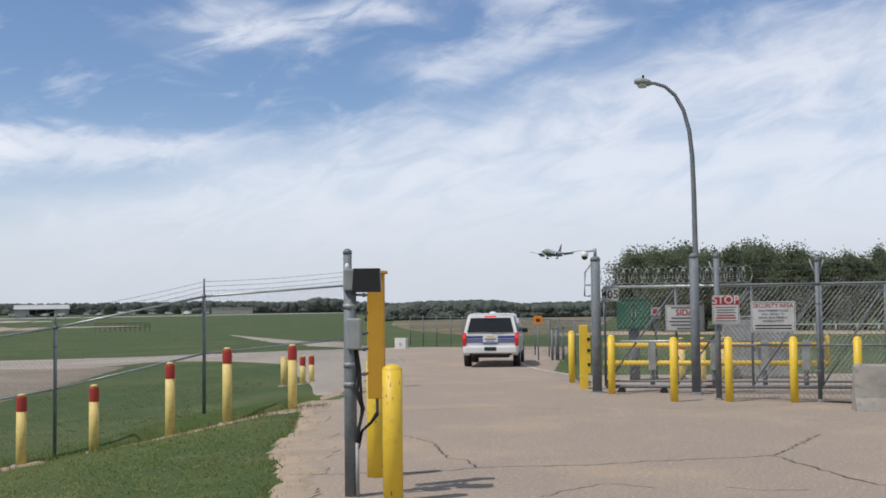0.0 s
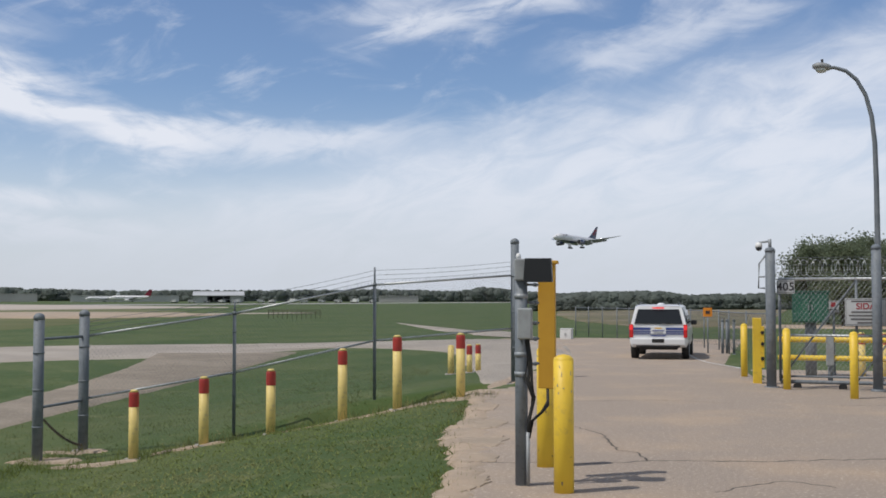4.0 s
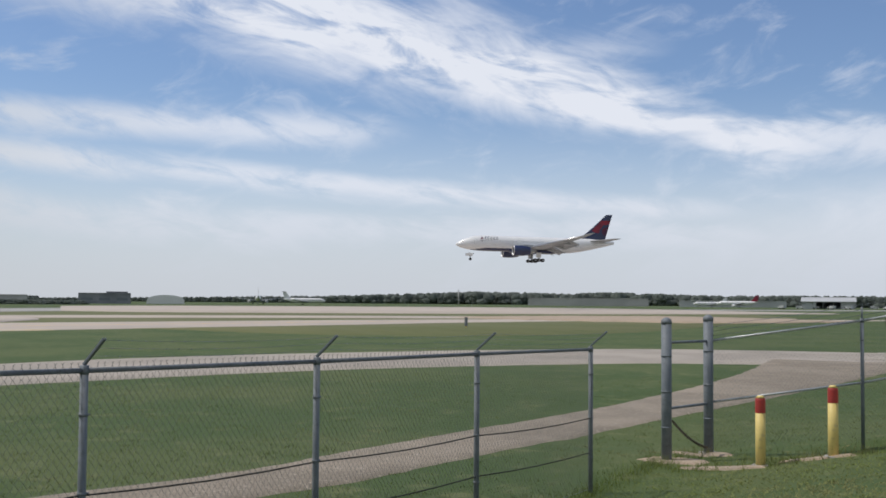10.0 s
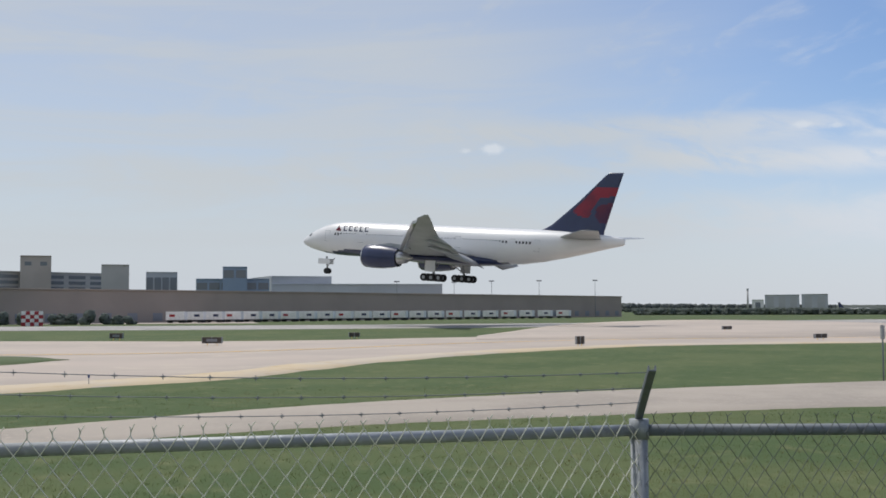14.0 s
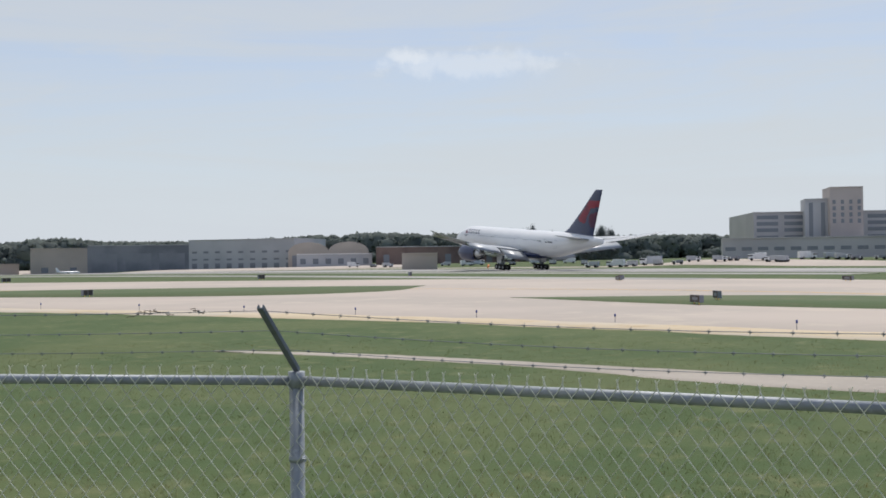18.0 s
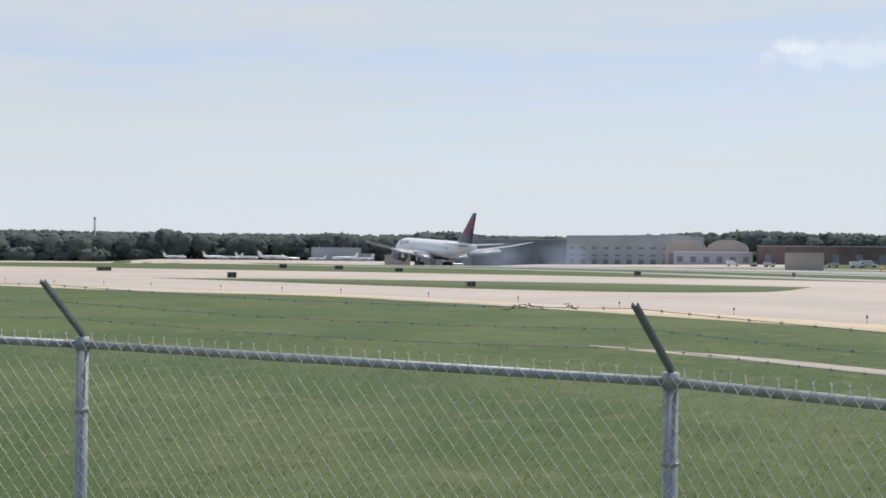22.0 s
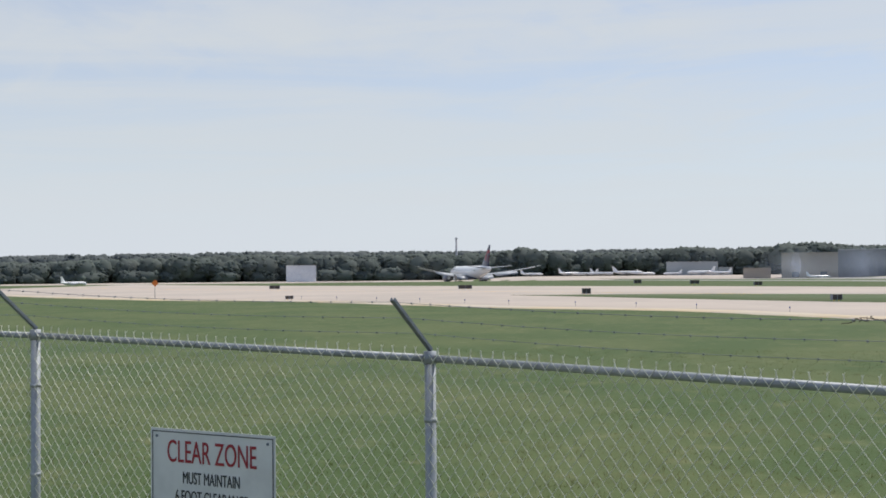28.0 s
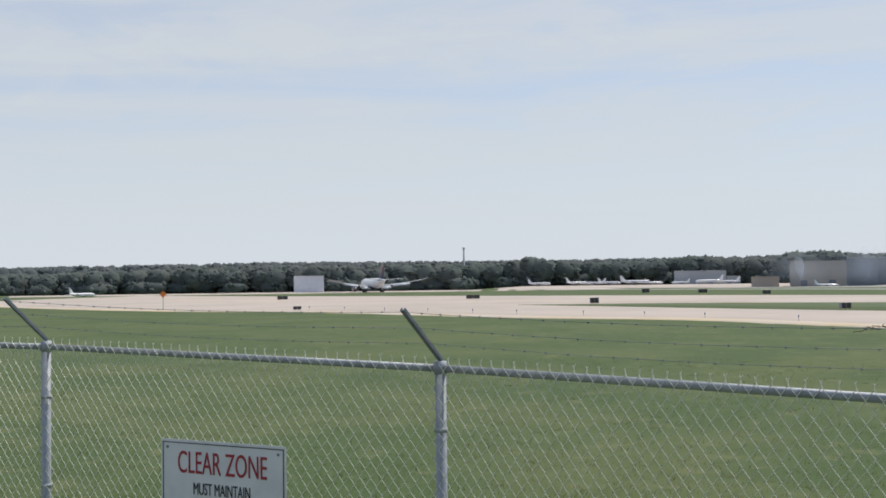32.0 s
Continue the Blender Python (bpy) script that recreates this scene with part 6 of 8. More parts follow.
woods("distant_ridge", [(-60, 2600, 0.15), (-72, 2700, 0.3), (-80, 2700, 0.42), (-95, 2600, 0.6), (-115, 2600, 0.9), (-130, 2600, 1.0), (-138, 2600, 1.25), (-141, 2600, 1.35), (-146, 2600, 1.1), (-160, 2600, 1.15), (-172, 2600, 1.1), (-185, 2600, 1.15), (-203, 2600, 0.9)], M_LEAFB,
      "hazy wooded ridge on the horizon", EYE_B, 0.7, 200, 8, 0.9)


def tree_mesh(seed, h, w, conical):
    """Crown of many small leaf cards on real limbs; returns crown mesh and wood mesh."""
    rnd = random.Random(seed)
    bm = bmesh.new()
    tube(bm, [(0, 0, -0.2), (rnd.uniform(-0.1, 0.1), 0, h * 0.35), (rnd.uniform(-0.2, 0.2), rnd.uniform(-0.2, 0.2), h * 0.9)], [0.16, 0.12, 0.03], 8)
    tips = []
    for k in range(34):
        q = rnd.uniform(0.14, 0.95)
        a = rnd.uniform(0, 2 * math.pi)
        reach = w * ((1 - q) ** 0.75 * 1.0 + 0.12 if conical else (math.sin(math.pi * min(1, q * 0.85 + 0.15)) ** 0.7)) * rnd.uniform(0.65, 1.15)
        p0 = Vector((0, 0, h * q * 0.9))
        p1 = p0 + Vector((math.cos(a) * reach, math.sin(a) * reach, h * rnd.uniform(0.02, 0.14)))
        tube(bm, [p0, p0.lerp(p1, 0.5) + Vector((0, 0, 0.1)), p1], [0.05, 0.03, 0.012], 5)
        tips += [p1, p0.lerp(p1, 0.7), p0.lerp(p1, 0.4)]
    wood = bpy.data.meshes.new("trunk")
    bm.to_mesh(wood)
    bm.free()
    vs, fs = [], []
    for tip in tips + [Vector((0, 0, h * 0.95))]:
        for k in range(80):
            c = tip + Vector((rnd.gauss(0, 0.26), rnd.gauss(0, 0.26), rnd.gauss(0, 0.30))) * (w / 1.9)
            d = Vector((rnd.gauss(0, 1), rnd.gauss(0, 1), rnd.gauss(0, 0.7))).normalized() * rnd.uniform(0.07, 0.14)
            s = d.cross(Vector((rnd.gauss(0, 1), rnd.gauss(0, 1), rnd.gauss(0, 1)))).normalized() * rnd.uniform(0.035, 0.08)
            b = len(vs)
            vs += [tuple(c - d), tuple(c + s), tuple(c + d), tuple(c - s)]
            fs.append((b, b + 1, b + 2, b + 3))
    crown = bpy.data.meshes.new("crown")
    crown.from_pydata(vs, [], fs)
    return wood, crown


TREES = [tree_mesh(11, 7.4, 1.7, True), tree_mesh(12, 7.9, 2.0, True), tree_mesh(13, 6.6, 2.3, False), tree_mesh(14, 8.3, 1.8, True), tree_mesh(15, 6.0, 2.1, False)]
for w_, c_ in TREES:
    w_.materials.append(M_BARK)
    c_.materials.append(M_LEAFN)
# far crowns: the same leaves in the haze-tinted colour
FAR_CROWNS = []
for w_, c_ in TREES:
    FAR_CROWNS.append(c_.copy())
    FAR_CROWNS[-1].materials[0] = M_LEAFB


def tree(x, y, kind, scale, turn, label):
    th = empty("tree", pose(x, y, land(x, y), 0, 0, turn) @ Matrix.Diagonal((scale, scale, scale, 1)), label, "tree", "trees behind the gate")
    for nm, me in zip(("trunk", "crown"), TREES[kind]):
        o = new(nm, me)
        o.parent = th


_r = random.Random(21)
for i in range(62):
    az = 7.8 + (i % 31) * 0.68 + _r.uniform(-0.25, 0.25)
    d = _r.uniform(92, 100) if i < 31 else _r.uniform(104, 120)
    x, y = polar(az, d, EYE_A)
    el = 2.9 + 0.08 * math.sin(az * 2.3) if az < 14 else 2.5 + 0.15 * math.sin(az)
    want = height_at(el, d) - land(x, y)
    k = _r.randrange(5)
    top = (7.4, 7.9, 6.6, 8.3, 6.0)[k] * 0.97
    tree(x, y, k, want / top * _r.uniform(0.86, 1.03), _r.uniform(0, 360), "leafy dark green tree in the row behind the gate" if k in (2, 4) else "tall pointed dark green tree behind the gate")

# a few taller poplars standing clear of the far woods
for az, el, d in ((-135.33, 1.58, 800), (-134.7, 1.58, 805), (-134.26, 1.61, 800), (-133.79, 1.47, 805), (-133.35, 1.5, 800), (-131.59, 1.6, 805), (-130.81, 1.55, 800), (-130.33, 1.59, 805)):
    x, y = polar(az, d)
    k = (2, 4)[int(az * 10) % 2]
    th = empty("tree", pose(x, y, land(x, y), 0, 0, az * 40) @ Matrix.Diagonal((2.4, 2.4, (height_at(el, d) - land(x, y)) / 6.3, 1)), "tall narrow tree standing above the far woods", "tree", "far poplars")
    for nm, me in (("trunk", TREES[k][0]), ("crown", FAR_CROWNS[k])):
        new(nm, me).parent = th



# buildings
def walls_box(th, name, p, q, depth, z0, z1, mat, label=""):
    """A block with its front along p-q (to the left of which it is deep)."""
    p, q = Vector((*p, 0)), Vector((*q, 0))
    d = (q - p)
    n = Vector((-d.y, d.x, 0)).normalized()
    bm = bmesh.new()
    c = (p + q) / 2 + n * depth / 2
    box(bm, 0, 0, 0, d.length, depth, z1 - z0, 0.05)
    o = part(name, bm, mat, th, label)
    o.matrix_basis = Matrix.Translation((c.x, c.y, (z0 + z1) / 2)) @ Matrix.Rotation(math.atan2(d.y, d.x), 4, "Z")
    return o


def block(name, az0, az1, d0, d1, el_top, depth, mat, label, eye=EYE_B, category="building", roof=None, z_top=None, bands=(), pane=M_WINB, bay=0.0, skip=0.0):
    """A building seen from the field: front from az0 to az1; bands are rows of windows as (low, high) shares of its height."""
    p, q = polar(az1, d1, eye), polar(az0, d0, eye)
    if (q[0] - p[0]) * -(p[1] - eye[1]) + (q[1] - p[1]) * (p[0] - eye[0]) < 0:
        p, q = q, p
    z0 = min(land(*p), land(*q)) - 0.3
    z1 = z_top if z_top is not None else height_at(el_top, (d0 + d1) / 2)
    th = empty(name, pose(0, 0, 0), label, category)
    # the far side lies away from the field
    P, Q = Vector((*p, 0)), Vector((*q, 0))
    n = Vector((-(Q - P).y, (Q - P).x, 0)).normalized()
    if n.dot(Vector((P.x - eye[0], P.y - eye[1], 0))) < 0:
        p, q = q, p
        P, Q = Q, P
        n = -n
    walls_box(th, "wall", p, q, depth, z0, z1, mat)
    o = walls_box(th, "roof", (p[0] - n.x * 0.4, p[1] - n.y * 0.4), (q[0] - n.x * 0.4, q[1] - n.y * 0.4), depth + 0.8, z1, z1 + 0.35, roof or mat)
    d = Q - P
    for lo, hi in bands:
        zl, zh = z0 + (z1 - z0) * lo, z0 + (z1 - z0) * hi
        if not bay:
            walls_box(th, "window_band", tuple((P + d * 0.02 - n * 0.06).to_2d()), tuple((P + d * 0.98 - n * 0.06).to_2d()), 0.08, zl, zh, pane)
        else:
            m = max(1, int(d.length / bay))
            for k in range(m):
                a, b = (k + 0.5 - 0.5 * (1 - skip)) / m, (k + 0.5 + 0.5 * (1 - skip)) / m
                a, b = a + 0.08 / m, b - 0.08 / m
                walls_box(th, "window", tuple((P + d * a - n * 0.06).to_2d()), tuple((P + d * b - n * 0.06).to_2d()), 0.08, zl, zh, pane)
    return th


brown = block("cargo_building", -76.2, -107.7, 469, 269, 0, 60, M_BROWN, "long low brown cargo building with loading docks", z_top=7.0, bands=((0.1, 0.34),), bay=7.5, skip=0.45, pane=M_GREYD)
block("office_building", -93.9, -97.5, 430, 430, 1.62, 30, M_BLUEB, "blue glass office block behind the cargo building", bands=((0.75, 0.92),), bay=4)
block("office_building", -95.0, -96.2, 425, 425, 2.22, 20, M_BLUEB, "taller blue glass office block", bands=((0.80, 0.95),), bay=4)
block("office_building", -98.4, -99.9, 470, 470, 1.95, 20, M_PALEB, "pale blue glass office block", bands=((0.6, 0.9),), bay=3)
block("warehouse", -85.2, -93.8, 480, 470, 1.35, 40, M_PALEB, "long white warehouse behind the cargo building", bands=((0.62, 0.7),))
block("warehouse", -90.8, -93.8, 478, 470, 1.75, 30, M_PALEB, "white warehouse block behind the cargo building")
for az, el in ((-84.6, 1.45), (-82.7, 1.5), (-80.3, 1.5), (-77.5, 1.5), (-87.5, 1.5)):
    d = 380 + (az + 90) * 5
    x, y = polar(az, d)
    th = empty("floodlight_mast", pose(x, y, land(x, y)), "tall thin floodlight mast behind the cargo building", "floodlight")
    zt = height_at(el, d) - land(x, y)
    part_from(lambda bm: rod(bm, (0, 0, -0.3), (0, 0, zt), 0.12, 0.07, n=8), "mast", M_GALVD, th)
    part_from(lambda bm: box(bm, 0, 0, zt, 1.9, 0.4, 0.45, 0.05), "floodlights", M_GREYD, th)
    th.rotation_euler[2] = radians(-az)

# lorry trailers at the docks
for i in range(22):
    az = -98.4 + i * 0.92
    t = (az + 107.7) / 31.5
    d = 0.93 / ((1 - t) / 262 + t / 455)
    x, y = polar(az, d)
    th = empty("lorry_trailer", pose(x, y, land(x, y), 0, 0, -az - 20), "white box trailer parked at the cargo docks", "trailer", "trailers at the docks")
    w = 4.6
    part_from(lambda bm: box(bm, 0, 0, 1.75, w, 2.4, 2.0, 0.06), "box_body", M_WHITE, th)
    part_from(lambda bm: box(bm, 0, 0, 0.62, w * 0.9, 1.6, 0.2, 0.03), "chassis", M_DARK, th)
    part_from(lambda bm: box(bm, 0.3 * w * (1 if i % 3 else -1) * 0.5, -1.215, 1.8, w * 0.3, 0.02, 0.6), "logo_panel", M_NAVY if i % 3 else M_INKRED, th, "dark coloured panel")
    for sx in (-1.6, 1.2, 1.9):
        part_from(lambda bm: rod(bm, (sx, -1.15, 0.4), (sx, 1.15, 0.4), 0.4, n=12), "axle_wheels", M_DARK, th)

# terminal with its car park and towers
# dark panes stand for the shaded openings of the parking decks
term = block("terminal", -100.7, -123.4, 470, 400, 0, 50, M_TERM, "broad grey airport terminal with open parking decks", z_top=16.8, bands=((0.88, 0.95), (0.76, 0.83), (0.64, 0.71), (0.50, 0.57)), bay=9, skip=0.06)
block("terminal_wing", -108.5, -124.9, 390, 372, 0, 20, M_TERM, "low grey terminal concourse before the car park", z_top=7.6, bands=((0.45, 0.62),), bay=5, skip=0.2)
block("tower", -118.35, -119.85, 396, 394, 3.28, 14, M_TOWER, "square tan stone tower with small windows", bands=((0.50, 0.56), (0.59, 0.65), (0.68, 0.74), (0.77, 0.83)), bay=2.3, skip=0.45)
block("tower", -119.9, -121.0, 398, 397, 2.75, 12, M_GREYB, "pale grey stair block beside the tower", bands=((0.1, 0.95),), bay=3.6, skip=0.5)
block("tower", -104.3, -105.7, 440, 440, 2.7, 12, M_TOWER, "squat tan tower above the terminal", bands=((0.86, 0.92),), bay=5, skip=0.4)
block("tower", -100.7, -102.0, 438, 438, 2.3, 12, M_TERM, "dark grey stair block at the terminal end")
x, y = polar(-105.1, 235)
th = empty("equipment_hut", pose(x, y, land(x, y), 0, 0, 105), "red and white chequered equipment hut by the runway", "hut")
part_from(lambda bm: box(bm, 0, 0, 1.45, 4.0, 3.0, 2.9, 0.03), "hut", M_WHITE, th)
for i in range(5):
    for j in range(4):
        if (i + j) % 2 == 0:
            part_from(lambda bm: box(bm, -1.6 + i * 0.8, -1.515, 0.36 + j * 0.72, 0.8, 0.03, 0.72), "red_panel", M_INKRED, th)
            part_from(lambda bm: box(bm, -1.6 + i * 0.8, 1.515, 0.36 + j * 0.72, 0.8, 0.03, 0.72), "red_panel", M_INKRED, th)

# ground vehicles, carts and stands along the terminal front
def apron_van(long, high, body, label):
    """A boxy service vehicle with its cab at +x."""
    th = empty("service_van", pose(0, 0, 0), label, "service vehicle", "apron vehicles")
    part_from(lambda bm: box(bm, -0.18 * long, 0, 0.45 + high / 2, long * 0.62, 2.1, high, 0.08), "box_body", body, th)
    part_from(lambda bm: box(bm, 0.31 * long, 0, 0.45 + high * 0.36, long * 0.34, 2.0, high * 0.72, 0.12), "cab", M_WHITE, th)
    part_from(lambda bm: box(bm, 0.36 * long, 0, 0.45 + high * 0.56, long * 0.25, 2.04, high * 0.22, 0.03), "cab_glass", M_PANE, th)
    for sx in (-0.3, 0.3):
        part_from(lambda bm: rod(bm, (sx * long, -1.05, 0.42), (sx * long, 1.05, 0.42), 0.42, n=10), "axle_wheels", M_DARK, th)
    return th


VANS = [apron_van(5.4, 1.9, M_WHITE, "white boxy service truck by the terminal"), apron_van(4.4, 1.4, M_GREYB, "grey service van by the terminal"), apron_van(3.4, 0.9, M_GREYD, "low dark tow tractor by the terminal"), apron_van(6.6, 2.3, M_PALEB, "pale high catering truck by the terminal")]
_rv = random.Random(31)
for i in range(44):
    if i < 30:
        az = -106.5 - 0.85 * i + _rv.uniform(-0.3, 0.3)
        d = 352 - 0.6 * i + _rv.uniform(-8, 8)
    else:
        az, d = -131.5 - 0.9 * (i - 30) + _rv.uniform(-0.3, 0.3), 470 + _rv.uniform(-10, 10)
    x, y = polar(az, d)
    m = pose(x, y, land(x, y) + 0.02, 0, 0, -az + _rv.choice((0, 180, 20, 160, 75)))
    if i < 4:
        VANS[i].matrix_basis = m
    else:
        copy_thing(VANS[_rv.choice((0, 1, 1, 2, 2, 3))], m)

# hangars further along
block("hangar", -156.3, -158.9, 640, 640, 0.82, 40, M_TANB, "tan metal hangar beyond the runway", bands=((0.1, 0.3),), bay=12, skip=0.6)
block("hangar", -151.5, -156.3, 630, 640, 0.95, 40, M_GREYD, "dark grey hangar with tall doors", roof=M_GREYB, bands=((0.05, 0.72),), bay=14, skip=0.08, pane=M_GREYD)
block("hangar", -146.3, -151.5, 600, 630, 1.2, 40, M_GREYB, "pale grey metal hangar beyond the runway", bands=((0.56, 0.63), (0.32, 0.38), (0.05, 0.22)), bay=7, skip=0.4, pane=M_GREYD)
for az in (-145.6, -143.6):
    x, y = polar(az, 590)
    th = empty("arched_hangar", pose(x, y, land(x, y), 0, 0, -az), "hangar with a rounded tan roof", "hangar", "arched hangars")
    bm = bmesh.new()
    ring = [(10.5 * math.cos(math.pi * k / 14), 8.2 + 5.2 * math.sin(math.pi * k / 14)) for k in range(15)]
    loft(bm, [[(px, yy, pz) for px, pz in ring] + [(-10.5, yy, -0.3), (10.5, yy, -0.3)] for yy in (0, 30)], smooth=False)
    part("shell", bm, M_TANB, th)
    part_from(lambda bm: box(bm, 0, -0.1, 3.3, 17, 0.2, 6.6, 0.02), "door", M_GREYD, th)
block("storehouse", -142.4, -146.2, 572, 572, 0.42, 10, M_GREYB, "low grey store before the rounded hangars", roof=M_WHITE, bands=((0.3, 0.7),), bay=6, skip=0.4)
block("storehouse", -134.9, -142.2, 560, 560, 0.74, 25, M_BRICK, "low dark brick storehouse", roof=M_GREYB, bands=((0.15, 0.62),), bay=9, skip=0.55)
block("hut", -139.1, -140.9, 330, 330, 0.38, 6, M_TANB, "low tan block hut beside the runway")
block("white_shed", 178.0, 176.5, 800, 800, 0.42, 14, M_WHITE, "white metal shed before the woods")
block("storehouse", -161.9, -164.4, 832, 832, 0.44, 14, M_GREYB, "low grey shed before the woods")
block("storehouse", -161.2, -161.88, 832, 832, 0.16, 12, M_GREYB, "low grey lean-to beside the shed")
block("hut", -159.4, -160.7, 660, 660, 0.1, 8, M_TANB, "small tan block hut by the apron")

APRON_AZ = (-197, -190, -184, -178, -172, -166, -160, -155)
paving("apron", [polar(a, 650) for a in APRON_AZ], [polar(a, 822) for a in APRON_AZ], M_CONC, 0.05, "pale concrete apron before the woods", "apron", 60, 10)

HANGAR_AZ = (-176, -170, -164, -158, -152, -146, -140)
paving("apron", [polar(a, 455) for a in HANGAR_AZ], [polar(a, 592) for a in HANGAR_AZ], M_CONC, 0.05, "pale concrete apron before the hangars", "apron", 60, 10)

# first half of the sweep
def gabled_hangar(az0, az1, dist, eave, ridge, depth, label):
    """An open-fronted hangar whose pale roof slopes towards the field."""
    (px, py), (qx, qy) = polar(az0, dist, EYE_A), polar(az1, dist, EYE_A)
    a = math.atan2(qy - py, qx - px)
    w = math.hypot(qx - px, qy - py)
    th = empty("hangar", pose(px, py, land(px, py), 0, 0, math.degrees(a)), label, "hangar")
    part_from(lambda bm: box(bm, w / 2, depth, eave / 2, w, 0.3, eave), "rear_wall", M_GREYD, th)
    for u in (0.15, w - 0.15):
        part_from(lambda bm: box(bm, u, depth / 2, eave / 2, 0.3, depth, eave), "side_wall", M_GREYB, th)
    # grey panels added so the shaded opening reads less dark
    for u in (w * 0.14, w * 0.86):
        part_from(lambda bm: box(bm, u, 0.5, eave / 2, w * 0.26, 0.2, eave), "front_panel", M_GREYB, th)
    for k in range(6):
        part_from(lambda bm: rod(bm, (w * k / 5 * 0.98 + 0.2, 0.2, -0.2), (w * k / 5 * 0.98 + 0.2, 0.2, eave), 0.14, n=8), "column", M_GREYB, th)
    for y0, y1 in ((-0.8, depth / 2), (depth + 0.8, depth / 2)):
        bm = bmesh.new()
        loft(bm, [[(u, y0, eave), (u, y1, ridge), (u, y1, ridge + 0.3), (u, y0, eave + 0.3)] for u in (-0.6, w + 0.6)], smooth=False)
        part("roof_slope", bm, M_GREYB, th)


gabled_hangar(-22.7, -20.25, 690, 4.1, 6.6, 40, "open-fronted dark hangar with a white gabled roof")
for i in range(13):
    x, y = polar(-23.6 + i * 0.8 + _rv.uniform(-0.25, 0.25), 672 + _rv.uniform(-10, 10), EYE_A)
    copy_thing(VANS[_rv.choice((0, 1, 1, 2))], pose(x, y, land(x, y) + 0.02, 0, 0, _rv.choice((0, 20, 160, 180))))
block("storehouse", -23.4, -28.5, 900, 900, 0.12, 20, M_GREYB, "long low grey airfield building", eye=EYE_A)
block("storehouse", -30.0, -36.0, 950, 950, 0.2, 20, M_TERM, "long low grey airfield building", eye=EYE_A)
block("storehouse", -11.5, -13.5, 800, 800, 0.1, 20, M_TERM, "low grey airfield building", eye=EYE_A)
# glass blocks and sheds on the skyline
block("office_building", -55.75, -58.2, 700, 700, 0.27, 30, M_GREYD, "long dark office building", eye=EYE_A, bands=((0.35, 0.6),), bay=8, skip=0.2)
block("office_building", -55.9, -56.9, 705, 705, 0.34, 20, M_GREYD, "dark office block on the horizon", eye=EYE_A)
block("hospital", -66.4, -67.6, 640, 640, 0.7, 25, M_PALEB, "tall grey-blue glass block", eye=EYE_A, bands=((0.3, 0.92),), bay=5, skip=0.25, pane=M_GREYB)
block("hospital", -67.7, -69.3, 640, 640, 0.68, 25, M_PALEB, "tall grey-blue glass block", eye=EYE_A, bands=((0.3, 0.92),), bay=5, skip=0.25, pane=M_GREYB)
block("office_building", -69.35, -69.9, 640, 640, 0.45, 20, M_WHITE, "white office block on the horizon", eye=EYE_A, bands=((0.4, 0.85),), bay=4, skip=0.4)
block("storehouse", -60.5, -66.0, 800, 800, 0.16, 20, M_TERM, "low sheds under the horizon", eye=EYE_A)
for az, d, el, r in ((-70.1, 900, 0.95, 0.8), (-39.52, 1000, 0.52, 0.4), (-174.9, 900, 1.72, 0.9)):
    e = EYE_A if az > -90 else EYE_B
    x, y = polar(az, d, e)
    th = empty("chimney", pose(x, y, land(x, y)), "slim grey tower on the horizon", "tower")
    zt = height_at(el, d) - land(x, y)
    part_from(lambda bm: rod(bm, (0, 0, -1), (0, 0, zt), r * 1.2, r * 0.8, n=12), "shaft", M_TERM, th)
    part_from(lambda bm: rod(bm, (0, 0, zt), (0, 0, zt + 1.2), r * 1.1, n=12), "head", M_GREYB, th)
x, y = polar(-54.1, 720, EYE_A)
th = empty("fabric_hangar", pose(x, y, land(x, y), 0, 0, 54.1), "white fabric hangar with a curved roof", "hangar")
bm = bmesh.new()
ring = [(11.5 * math.cos(math.pi * k / 14), 0.5 + 5.0 * math.sin(math.pi * k / 14) ** 0.6) for k in range(15)]
loft(bm, [[(px * s, yy, pz * s) for px, pz in ring] + [(-11.5 * s, yy, -0.3), (11.5 * s, yy, -0.3)] for yy, s in ((0, 1), (30, 1), (34, 0.8))])
part("shell", bm, M_WHITE, th)


